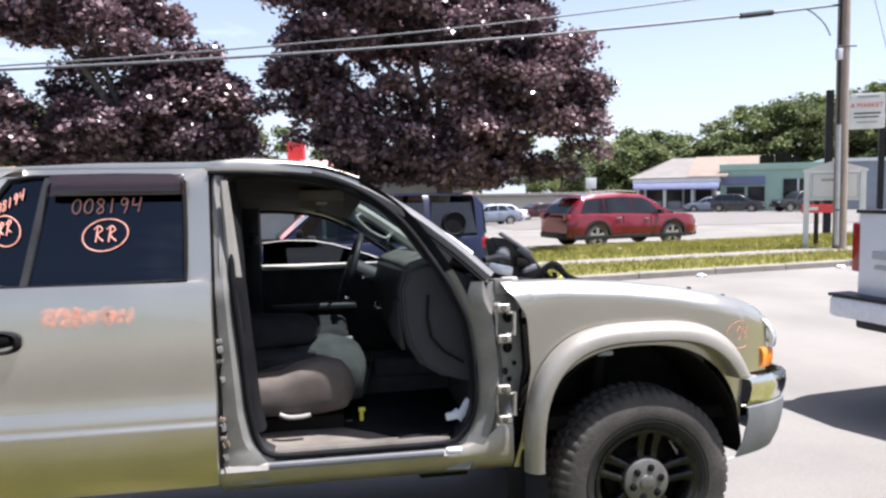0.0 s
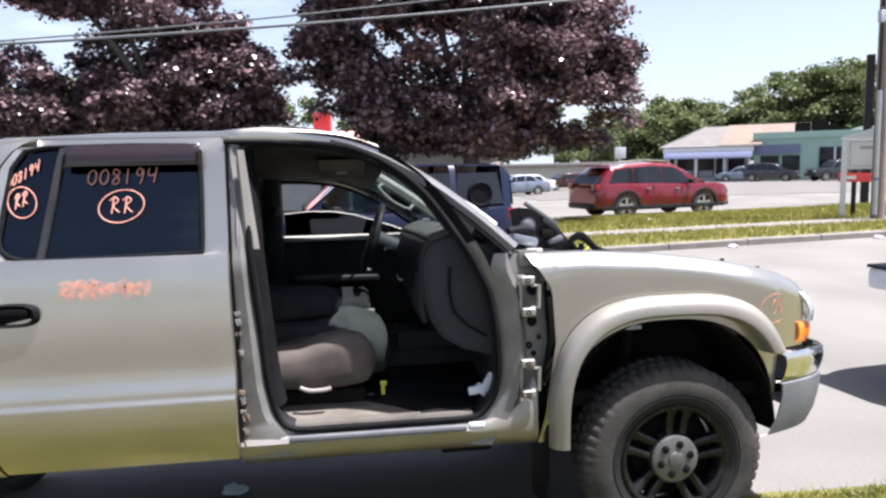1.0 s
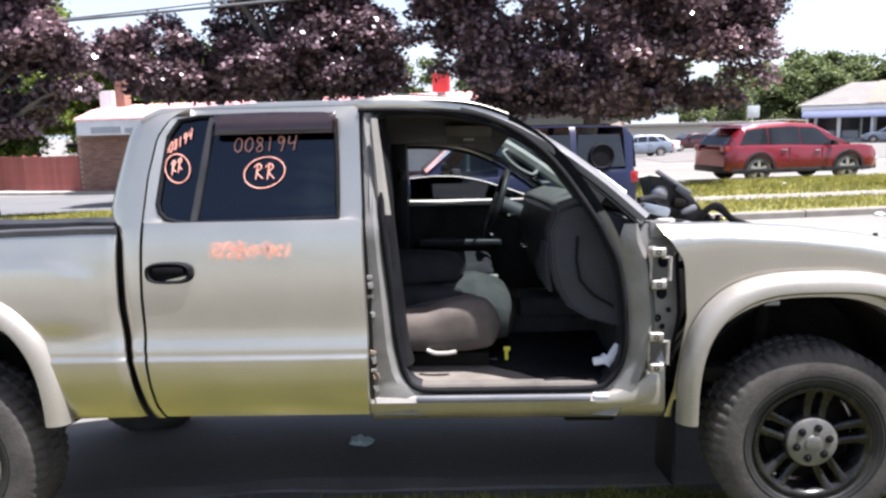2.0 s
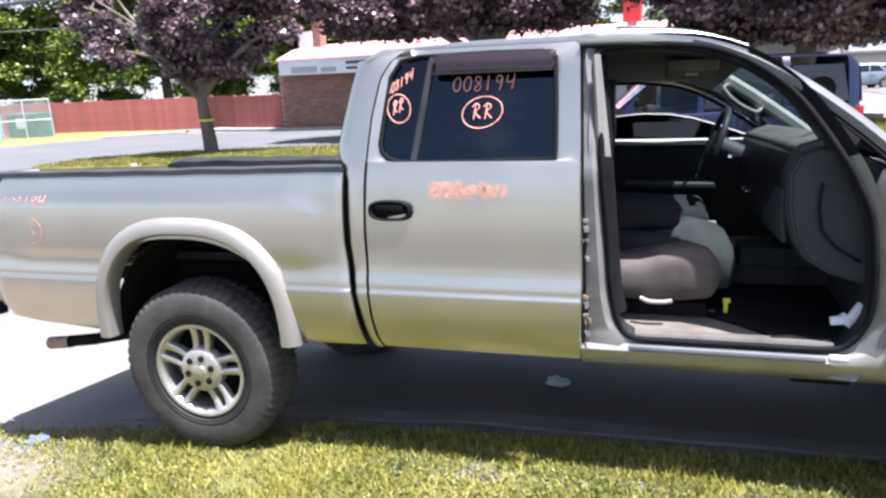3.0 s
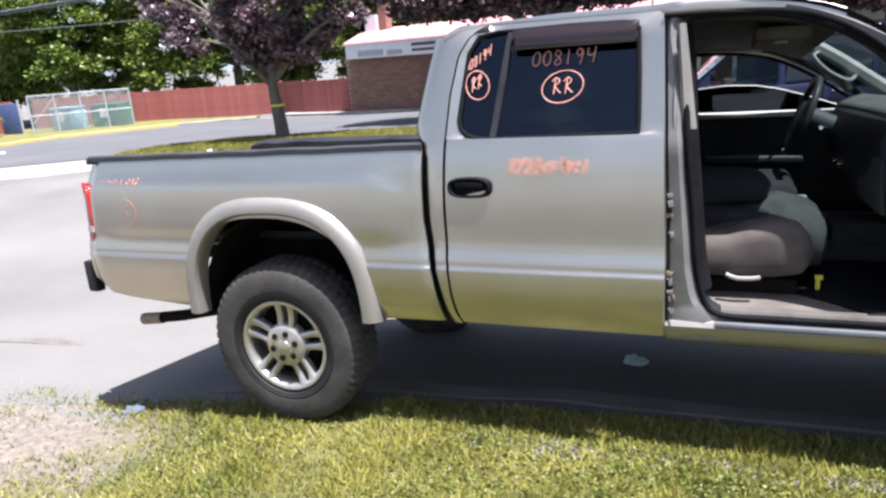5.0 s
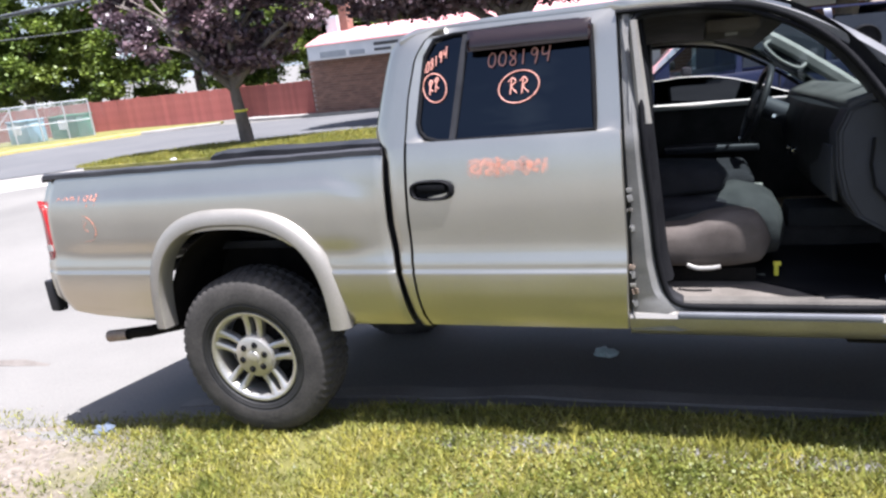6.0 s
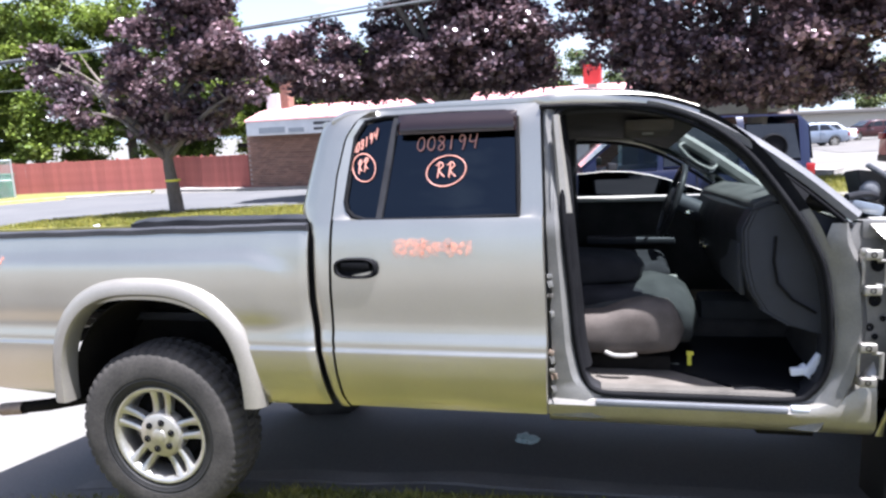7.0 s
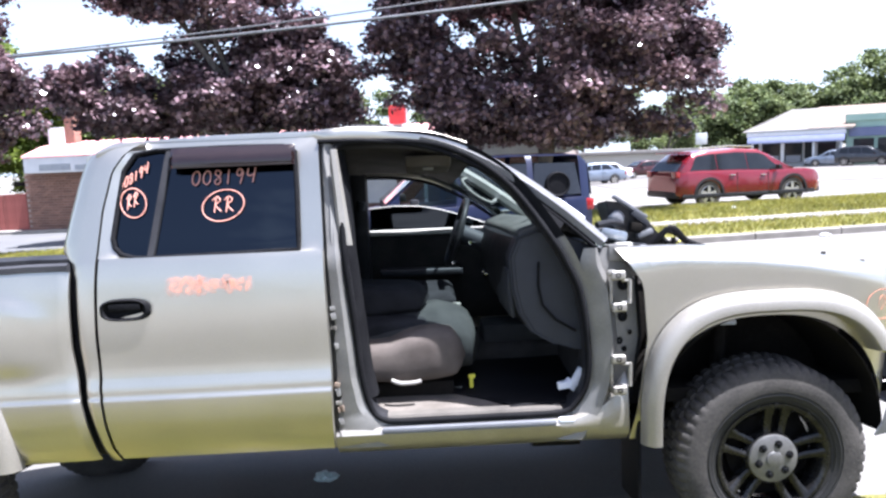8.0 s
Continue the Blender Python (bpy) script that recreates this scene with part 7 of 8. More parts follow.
for k in range(4):
    a, b = EA + ed * k, EA + ed * (k + 1)
    bm = bmesh.new()
    for j in range(-14, 15):
        for s in (-1, 1):
            u0 = j / 14 if s > 0 else 1 - j / 14
            lo, hi = (max(0, -j / 14), min(1, 1 - j / 14))
            if hi - lo > 0.02:
                pts = [(a.lerp(b, u0 + s * v), v) for v in (lo, hi)]
                add_tube(bm, [(q.x, q.y - 0.012, -0.72 + 1.74 * v) for q, v in pts], 0.005, 3)
    part("wire_panel", bm, M["galv"], enc, "galvanised wire mesh")
    q0, q1 = a + back_off * 0.02, b + back_off * 0.02
    part("screen_panel", sheet([[Vector((q0.x, q0.y, z)), Vector((q1.x, q1.y, z))] for z in spaced(-0.72, 1.0, 4)], 0.004), M["screen_green"], enc, "green privacy screening")
for c, m, lab in ((Vector((-27.3, 23.2)), "bin_blue", "pale blue wheeled bin in the enclosure"), (Vector((-25.9, 24.5)), "bin_green", "green dumpster in the enclosure")):
    w = 0.62 if m == "bin_blue" else 0.85
    d = thing("waste_bin", (c.x, c.y, -0.8), lab, "bin")
    part("body", box((c.x - w, c.y - 0.5, -0.8), (c.x + w, c.y + 0.5, 0.30), 0.05), M[m], d)
    part("lid", box((c.x - w - 0.03, c.y - 0.54, 0.31), (c.x + w + 0.03, c.y + 0.54, 0.39), 0.03), M[m], d)
    part("label_plate", box((c.x - 0.30, c.y - 0.515, -0.25), (c.x + 0.22, c.y - 0.50, 0.22)), M["white_paint"], d, "white faded label")
bd = thing("blue_gate", (-29.2, 21.6, -0.7), "faded dark blue gate panel", "gate")
part("leaf", box((-29.7, 21.5, -0.75), (-28.5, 21.6, 0.75), 0.02), M["blue_paint"], bd)
part("hinge_post", tube([(-28.45, 21.55, -0.8), (-28.45, 21.55, 0.9)], 0.05, 8), M["galv"], bd)
bh = thing("cream_house", (-66, 41, -1.2), "cream house with grey roof beyond the fence", "house")
part("wall", box((-70, 41, -1.2), (-63, 49, 1.2)), M["house_cream"], bh)
part("roof", sheet([[Vector((x, y, z)) for x in (-70.5, -62.5)] for y, z in ((40.4, 1.15), (45, 2.9), (49.6, 1.15))], 0.15), M["shingle"], bh)
part("window", box((-67.5, 40.95, -0.5), (-66.1, 41.02, 0.7)), M["car_glass"], bh)

# ---- shops, sign, pole and wires ----
SHOP_Z = -0.55
SA = Vector((33.9, 65.3))
SD = (Vector((47.6, 57.0)) - SA).normalized()
SN = Vector((-SD.y, SD.x))


def sbox(s0, s1, d0, d1, z0, z1, bevel=0.0):
    bm = bmesh.new()
    r = bmesh.ops.create_cube(bm, size=1.0)
    for v in r["verts"]:
        s, d, z = s0 + (v.co.x + 0.5) * (s1 - s0), d0 + (v.co.y + 0.5) * (d1 - d0), z0 + (v.co.z + 0.5) * (z1 - z0) + SHOP_Z
        p = SA + SD * s + SN * d
        v.co = Vector((p.x, p.y, z))
    if bevel:
        bmesh.ops.bevel(bm, geom=bm.edges[:], offset=bevel, segments=2, affect="EDGES")
    return bm


def sp(s, d, z):
    p = SA + SD * s + SN * d
    return Vector((p.x, p.y, z + SHOP_Z))


shop = thing("gabled_shop", sp(0, 0, 0), "white gabled shop with slate-blue awning", "shop")
part("wall", sbox(0.6, 7.6, 1.6, 12, -0.2, 3.2), M["store_white"], shop)
part("porch_fascia", sbox(-0.3, 8.0, -0.4, 0.1, 2.75, 3.35, 0.02), M["white_paint"], shop)
part("awning", sheet([[sp(s, d, z) for s in spaced(-0.2, 7.9, 8)] for d, z in ((-0.42, 2.80), (-0.75, 2.35), (-0.76, 2.15))], 0.03), M["awning"], shop, "slate-blue awning")
for s in (0.2, 2.8, 5.4, 7.6):
    part("porch_post", sbox(s - 0.1, s + 0.1, -0.2, 0.0, -0.1, 2.75), M["white_paint"], shop)
for s0, s1 in ((0.9, 2.5), (2.9, 4.4), (5.7, 7.2)):
    part("shop_window", sbox(s0, s1, 1.5, 1.6, 0.3, 2.4), M["car_glass"], shop)
    part("window_goods", sbox(s0 + 0.1, s1 - 0.1, 1.40, 1.5, 0.3, 0.95), M["car_grey"], shop, "pale blue stock in the window")
part("door", sbox(4.6, 5.4, 1.5, 1.6, 0.0, 2.2), M["black"], shop)
part("roof", sheet([[sp(-0.6, -0.45, 3.30), sp(8.6, -0.45, 3.30)], [sp(1.5, 2.2, 4.35), sp(8.6, 2.2, 4.35)], [sp(3.4, 5.0, 5.42), sp(8.6, 5.0, 5.42)]], 0.10), M["shingle"], shop, "grey shingle slope")
part("hip_slope", sheet([[sp(-0.6, -0.45, 3.30), sp(-0.6, 12.5, 3.30)], [sp(3.4, 5.0, 5.42), sp(3.4, 8.0, 5.42)]], 0.08), M["shingle"], shop)
part("rear_slope", sheet([[sp(3.4, 5.0, 5.42), sp(8.6, 5.0, 5.42)], [sp(-0.6, 12.5, 3.30), sp(8.6, 12.5, 3.30)]], 0.08), M["shingle"], shop)
part("roof_patch", sheet([[sp(4.9, -0.36, 3.42), sp(8.7, -0.36, 3.42)], [sp(5.6, 4.9, 5.50), sp(8.7, 4.9, 5.50)]], 0.05), M["roof_tan"], shop, "tan re-laid roof slope")
green = thing("green_shop", sp(8.4, 0, 0), "pale green flat-roofed shop with dark roof units", "shop")
part("wall", sbox(8.0, 16.8, 0.4, 12, -0.2, 4.1), M["store_green"], green)
part("parapet", sbox(7.9, 17.0, 0.2, 0.42, 3.9, 4.5, 0.02), M["store_green"], green)
part("sign_band", sbox(8.2, 12.0, 0.12, 0.2, 2.5, 3.3), M["awning"], green)
for s0, s1 in ((8.6, 10.2), (10.5, 12.0), (13.6, 16.2)):
    part("shop_window", sbox(s0, s1, 0.3, 0.4, 0.2, 2.3 if s0 < 13 else 3.0), M["car_glass"], green)
part("window_frame", sbox(14.8, 14.95, 0.25, 0.42, 0.2, 3.0), M["white_paint"], green)
part("tan_upper_roof", sheet([[sp(8.7, 2.6, 4.30), sp(15.6, 2.6, 4.30)], [sp(8.7, 5.0, 5.50), sp(14.6, 5.0, 5.50)], [sp(8.7, 9.0, 4.2), sp(15.6, 9.0, 4.2)]], 0.08), M["roof_tan"], green)
for s0, s1, z1 in ((11.6, 12.9, 5.35), (13.0, 14.4, 5.5), (14.5, 15.2, 5.2)):
    part("roof_unit", sbox(s0, s1, 1.6, 3.0, 4.1, z1, 0.05), M["dark"], green, "dark rooftop unit")
grey = thing("grey_warehouse", sp(18, 6, 0), "pale grey flat-roofed warehouse", "building")
part("wall", sbox(17.5, 34, 4, 16, -0.2, 4.6), M["car_grey"], grey)
part("roof_edge", sbox(17.3, 34.2, 3.8, 16.2, 4.6, 4.9), M["white_paint"], grey)
low_shop = thing("long_low_building", (22, 70, 0), "long pale low building behind the cars", "building")
part("wall", box((6, 68, -1.0), (31, 76, 1.1)), M["trim_light"], low_shop)
part("roof", box((5.5, 67.5, 1.1), (31.5, 76.5, 1.45), 0.05), M["shingle"], low_shop)

pole = thing("utility_pole", (15.65, 14.06, 0.1), "weathered wooden utility pole with cable conduit", "utility pole")
part("pole", tube([(15.65, 14.06, -0.4), (15.63, 14.08, 4.0), (15.60, 14.10, 11.0)], [0.17, 0.155, 0.13], 14), M["pole_wood"], pole)
part("conduit", tube([(15.50, 13.98, 0.05), (15.49, 14.0, 3.2)], 0.055, 8), M["galv"], pole, "grey conduit")
part("riser_cable", tube([(15.47, 14.0, 3.2), (15.46, 14.0, 7.5)], 0.03, 6), M["black"], pole)
part("junction_box", box((15.32, 13.88, 4.85), (15.46, 14.0, 5.15), 0.02), M["galv"], pole)
part("cross_bolt", tube([(15.35, 13.95, 5.2), (15.9, 13.95, 5.22)], 0.02, 6), M["black"], pole)
part("blue_tape", tube([(15.50, 13.98, 0.95), (15.50, 13.98, 1.0)], 0.06, 8), M["blue_paint"], pole)
guy = thing("yellow_guy_guard", (18.9, 14.6, 0.1), "yellow plastic guy-wire guard", "guy guard")
part("tube", tube([(19.3, 14.4, 0.1), (18.55, 14.75, 2.1)], 0.045, 8), M["yellow_kerb"], guy)
part("wire", tube([(18.55, 14.75, 2.1), (15.7, 14.1, 9.0)], 0.008, 4), M["cable"], guy)


def wire(name, a, b, sag, r, label, droop_n=30):
    pts = []
    for u in spaced(0, 1, droop_n):
        p = Vector(a).lerp(Vector(b), u)
        p.z -= sag * 4 * u * (1 - u)
        pts.append(p)
    return solo(name, tube(pts, r, 6), M["cable"], label, "cable")


wire("overhead_cable", (15.6, 14.1, 6.30), (-32, 12.0, 3.6), 1.00, 0.030, "grey telephone cable bundle on the pole")
wire("overhead_cable", (15.6, 14.1, 7.0), (-32, 12.0, 3.62), 1.35, 0.018, "thin grey overhead cable on the pole")
wire("overhead_cable", (15.6, 14.1, 7.6), (-32, 13.0, 7.2), 0.7, 0.012, "thin overhead wire on the pole")
wire("overhead_cable", (15.6, 14.1, 9.6), (60, 30, 9.0), 0.8, 0.014, "thin overhead wire on the pole")
solo("cable_splice", tube([(12.6, 13.97, 5.894), (13.5, 14.0, 6.013)], 0.07, 8), M["black"], "black splice case on the overhead cable", "splice case")
solo("cable_drip_loop", tube(smooth_line([(13.19, 14.05, 5.94), (13.90, 14.05, 6.06), (14.48, 14.05, 6.14), (14.98, 14.05, 5.83), (15.21, 14.05, 5.49)], 6), 0.018, 6), M["cable"], "looped black cable end at the pole", "cable")
wire("overhead_cable", (-22, 30, 4.6), (-40, 17, 4.4), 0.4, 0.02, "thin grey service cable before the trees")

sgn = thing("market_sign", (24.4, 21.0, 0.0), "white market sign on two dark posts", "sign")
u = Vector((0.87, -0.49))
base = Vector((22.1, 22.2))


def on_sign(s, d, z):
    p = base + u * s + Vector((-u.y, u.x)) * d
    return Vector((p.x, p.y, z))


def sign_box(s0, s1, d0, d1, z0, z1, bevel=0.0):
    bm = bmesh.new()
    r = bmesh.ops.create_cube(bm, size=1.0)
    for v in r["verts"]:
        v.co = on_sign(s0 + (v.co.x + 0.5) * (s1 - s0), d0 + (v.co.y + 0.5) * (d1 - d0), z0 + (v.co.z + 0.5) * (z1 - z0))
    if bevel:
        bmesh.ops.bevel(bm, geom=bm.edges[:], offset=bevel, segments=2, affect="EDGES")
    return bm


part("panel", sign_box(0.34, 1.56, -0.1, 0.1, 3.80, 5.15, 0.03), M["white_paint"], sgn)
part("post", sign_box(-0.46, -0.18, -0.1, 0.1, -0.5, 5.35, 0.02), M["black"], sgn)
part("post", sign_box(1.40, 1.60, -0.05, 0.15, -0.5, 3.85, 0.02), M["black"], sgn)
for s0, s1, z0, z1, mt in ((0.6, 1.35, 4.98, 5.06, "grey_text"), (0.5, 1.40, 4.36, 4.42, "black_text"), (0.5, 1.34, 4.22, 4.27, "black_text"), (0.6, 1.3, 4.02, 4.08, "grey_text")):
    part("text_bar", sign_box(s0, s1, -0.115, -0.10, z0, z1), M[mt], sgn)


def lettering(text, size, material, name, parent, matrix):
    """Words in the built-in font as a thin solid mesh."""
    cu = bpy.data.curves.new(name, "FONT")
    cu.body, cu.size, cu.extrude, cu.align_x = text, size, 0.004, "LEFT"
    tmp = new(name + "_outline", cu)
    bpy.context.view_layer.update()
    me = bpy.data.meshes.new_from_object(tmp.evaluated_get(bpy.context.evaluated_depsgraph_get()))
    bpy.data.objects.remove(tmp)
    bpy.data.curves.remove(cu)
    me.transform(matrix)
    me.materials.clear()
    me.materials.append(material)
    return part(name, me, material, parent)


turn = Matrix(((u.x, 0, -(-u.y), 0), (u.y, 0, -u.x, 0), (0, 1, 0, 0), (0, 0, 0, 1)))
lettering("& MARKET", 0.235, M["sign_red"], "sign_word", sgn, Matrix.Translation(on_sign(0.38, -0.108, 4.62)) @ turn)

brd = thing("notice_board_sign", (15.6, 14.9, 0.1), "white framed notice board sign on posts", "sign")
base, u = Vector((15.25, 14.95)), Vector((0.80, -0.60))
part("panel", sign_box(0.12, 1.32, 0.0, 0.06, 1.22, 2.0, 0.01), M["white_paint"], brd)
part("post", sign_box(-0.02, 0.12, -0.04, 0.10, -0.5, 2.06, 0.01), M["white_paint"], brd)
part("post", sign_box(1.32, 1.46, -0.04, 0.10, -0.5, 2.06, 0.01), M["white_paint"], brd)
part("pediment", sheet([[on_sign(s, 0.0, 2.0), on_sign(s, 0.0, z)] for s, z in ((-0.05, 2.06), (0.72, 2.30), (1.5, 2.06))], 0.06), M["white_paint"], brd)
part("board_edge", sign_box(0.16, 1.28, -0.012, 0.0, 1.28, 1.96), M["galv"], brd)
part("board_face", sign_box(0.20, 1.24, -0.02, -0.008, 1.31, 1.93), M["white_paint"], brd)
for z0, s1 in ((1.74, 0.8),):
    part("text_bar", sign_box(0.40, s1, -0.026, -0.018, z0, z0 + 0.07), M["trim_light"], brd)
red = thing("red_yard_sign", (15.7, 15.6, 0.1), "small red sign on a dark post", "sign")
base = Vector((15.45, 15.5))
part("panel", sign_box(0.1, 1.1, 0.0, 0.04, 0.86, 1.10, 0.01), M["sign_red"], red)
part("text_bar", sign_box(0.2, 0.52, -0.012, 0.0, 0.93, 1.03), M["white_paint"], red)
part("post", sign_box(0.42, 0.54, 0.04, 0.12, -0.5, 1.2), M["black"], red)
ws = thing("street_sign", (15.27, 30.6, -0.5), "small pale grey sign panel on a post by the street", "sign")
part("panel", box((15.0, 30.6, 1.68), (15.55, 30.66, 2.22), 0.02), M["galv"], ws)
part("post", tube([(15.27, 30.66, -0.6), (15.27, 30.66, 2.0)], 0.03, 8), M["galv"], ws)

# ---- litter and stones ----
def scrap(name, x, y, size, material, label, cat, z=None):
    bm = bmesh.new()
    bmesh.ops.create_icosphere(bm, subdivisions=3, radius=1.0)
    for v in bm.verts:
        k = 1 + 0.5 * noise.noise(v.co * 2.2 + Vector((x * 9, y * 9, 0)))
        v.co = Vector((x + v.co.x * size * k, y + v.co.y * size * 0.7 * k, (ground_z(x, y) if z is None else z) + max(0, v.co.z + 0.7) * size * 0.35 * k))
    return solo(name, bm, material, label, cat)


scrap("crumpled_wrapper", 1.43, 1.15, 0.066, M["litter"], "crumpled pale green wrapper under the pickup", "litter")
scrap("paper_scrap", -1.12, 0.06, 0.06, M["car_grey"], "flattened pale paper scrap by the lawn", "litter")
scrap("white_stone", -20.6, 14.3, 0.13, M["white_plastic"], "white painted stone at the street corner", "stone")
for x, y in ((9.6, 10.45), (13.2, 11.0)):
    scrap("paper_scrap", x, y, 0.10, M["white_plastic"], "pale paper scrap by the kerb", "litter")
for x, y in ((10.4, 16.2), (-9.0, 10.6)):
    scrap("paper_scrap", x, y, 0.07, M["white_plastic"], "pale paper scrap on the verge", "litter", ground_z(x, y) + 0.11)

# ---- trees ----
def leaf_mesh(name, centres, per, spread, size, material, rng, flat=0.7):
    """Many small folded leaves round clump centres, one mesh."""
    c = np.repeat(np.asarray(centres), per, axis=0)
    n = len(c)
    off = rng.normal(size=(n, 3)) * np.array([spread, spread, spread * flat])
    p = c + off
    a = rng.normal(size=(n, 3)) * np.array([1, 1, 0.55])
    a /= np.linalg.norm(a, axis=1)[:, None]
    up = np.array([0.0, 0.0, 1.0]) * 0.9 + rng.normal(size=(n, 3)) * 0.6
    b = np.cross(a, up)
    b /= np.linalg.norm(b, axis=1)[:, None] + 1e-9
    s = (size * rng.uniform(0.6, 1.35, size=n))[:, None]
    q = np.stack([p - a * s * 0.5, p + b * s * 0.42 + a * s * 0.05, p + a * s * 0.55, p - b * s * 0.42 + a * s * 0.05], axis=1).reshape(-1, 3)
    me = bpy.data.meshes.new(name)
    me.vertices.add(n * 4)
    me.vertices.foreach_set("co", q.astype(np.float32).ravel())
    me.loops.add(n * 4)
    me.loops.foreach_set("vertex_index", np.arange(n * 4, dtype=np.int32))
    me.polygons.add(n)
    me.polygons.foreach_set("loop_start", np.arange(0, n * 4, 4, dtype=np.int32))
    me.update(calc_edges=True)
    me.materials.append(material)
    return me


def crown_points(blobs, count, rng, shell=0.6, gaps=-0.15, bough=0.55, each=22):
    """Leaf clumps spread over domed boughs, the boughs set near the surface of a union of ellipsoids."""
    out = []
    vol = np.array([b[3] * b[4] * b[5] for b in blobs]) ** 0.8
    pick = rng.choice(len(blobs), size=count, p=vol / vol.sum())
    for k in pick:
        x, y, z, a, b, c = blobs[k]
        d = rng.normal(size=3)
        d /= np.linalg.norm(d)
        r = shell + (1 - shell) * rng.random() ** 0.6
        r *= 1 + 0.25 * noise.noise(Vector(d * 2.3) + Vector((x, y, z)))
        p = Vector((x + d[0] * a * r, y + d[1] * b * r, z + d[2] * c * r))
        if noise.noise(p * 0.55) + 0.45 * noise.noise(p * 1.7) < gaps:
            continue
        rb = bough * rng.uniform(0.55, 1.3)
        for _ in range(each):
            e = rng.normal(size=3)
            e /= np.linalg.norm(e)
            ez = abs(e[2]) * 1.1 - 0.35
            s = rb * (0.45 + 0.55 * rng.random() ** 0.5)
            out.append((p.x + e[0] * s, p.y + e[1] * s, p.z + ez * s * 0.75))
        if len(out) >= count:
            break
    return np.array(out)


def tree(name, x, y, trunk_h, trunk_r, blobs, clumps, per, spread, size, material, label, seed, lean=(0, 0), group="", bough=0.55):
    rng = np.random.default_rng(seed)
    z0 = ground_z(x, y)
    t = thing(name, (x, y, z0), label, "tree", group)
    top = Vector((x + lean[0], y + lean[1], z0 + trunk_h))
    pts = smooth_line([(x, y, z0 - 0.15), (x + lean[0] * 0.3, y + lean[1] * 0.3, z0 + trunk_h * 0.35), tuple(top)], 6)
    rad = [trunk_r * (1.25 - 0.6 * i / (len(pts) - 1)) + (0.25 * trunk_r if i == 0 else 0) for i in range(len(pts))]
    bm = bmesh.new()
    add_tube(bm, pts, rad, 14)
    for v in bm.verts:
        v.co += Vector((noise.noise(v.co * 3), noise.noise(v.co * 3 + Vector((5, 0, 0))), 0)) * trunk_r * 0.12
    part("trunk", bm, M["bark"], t)
    for k, b in enumerate(blobs):
        end = Vector(b[:3]) + Vector((0, 0, b[5] * 0.2))
        start = top - Vector((0, 0, trunk_h * 0.25 * (k % 3) / 3))
        midp = start.lerp(end, 0.5) + Vector((rng.normal() * 0.2, rng.normal() * 0.2, 0.25))
        line = smooth_line([tuple(start), tuple(midp), tuple(end)], 6)
        bm = bmesh.new()
        add_tube(bm, line, [trunk_r * 0.55 * (1 - 0.8 * i / (len(line) - 1)) for i in range(len(line))], 7)
        for j in range(4):
            s = line[4 + j * 2]
            e = s + Vector((rng.normal(), rng.normal(), 0.5 + 0.5 * rng.random())) * min(b[3], b[4]) * 0.5
            add_tube(bm, [s, s.lerp(e, 0.5) + Vector((0, 0, 0.1)), e], [trunk_r * 0.18, trunk_r * 0.12, trunk_r * 0.05], 5)
        part("limb", bm, M["bark"], t)
    if clumps:
        cp = crown_points(blobs, clumps, rng, bough=bough)
        part("crown", leaf_mesh("crown", cp, per, spread, size, material, rng), material, t)
    return t


PURPLE = "purple-leaved maple with a broad dense crown"
tree("maple_tree", 5.6, 17.4, 2.6, 0.30, [(5.36, 17.3, 5.1, 3.5, 3.0, 3.0), (2.66, 17.3, 4.14, 1.6, 1.5, 1.5), (7.98, 17.3, 4.17, 2.05, 1.9, 1.9), (4.52, 17.3, 2.82, 2.5, 2.2, 1.0), (7.3, 17.3, 2.72, 2.2, 2.0, 0.95), (8.9, 17.3, 3.2, 1.0, 1.0, 1.3), (9.45, 17.3, 4.67, 0.8, 0.9, 1.0), (1.85, 17.3, 5.2, 0.75, 0.8, 1.3), (2.45, 17.3, 6.5, 1.5, 1.4, 1.1), (6.5, 17.3, 6.84, 2.3, 2.1, 1.9), (8.1, 17.3, 5.94, 1.0, 1.0, 1.2), (4.3, 17.3, 8.14, 3.4, 3.0, 2.4)], 10500, 19, 0.13, 0.142, M["leaf_purple"], PURPLE, 11)
tree("maple_tree", -2.4, 17.6, 2.4, 0.28, [(-1.39, 17.5, 3.99, 1.9, 1.7, 1.35), (-3.25, 17.5, 3.83, 2.0, 1.8, 1.25), (-4.91, 17.5, 3.82, 1.6, 1.4, 1.25), (-0.80, 17.5, 4.8, 0.8, 0.8, 0.75), (-2.63, 17.5, 5.1, 1.65, 1.5, 0.75), (-3.83, 17.5, 6.15, 1.75, 1.6, 0.8), (-5.04, 17.5, 6.27, 1.3, 1.2, 0.75), (-2.2, 17.5, 6.4, 0.7, 0.7, 0.45), (-6.6, 17.5, 3.53, 1.2, 1.2, 0.95), (-5.4, 17.5, 3.1, 1.8, 1.6, 0.6), (-1.14, 17.5, 3.08, 1.4, 1.3, 0.5)], 6500, 18, 0.13, 0.138, M["leaf_purple"], PURPLE, 12)
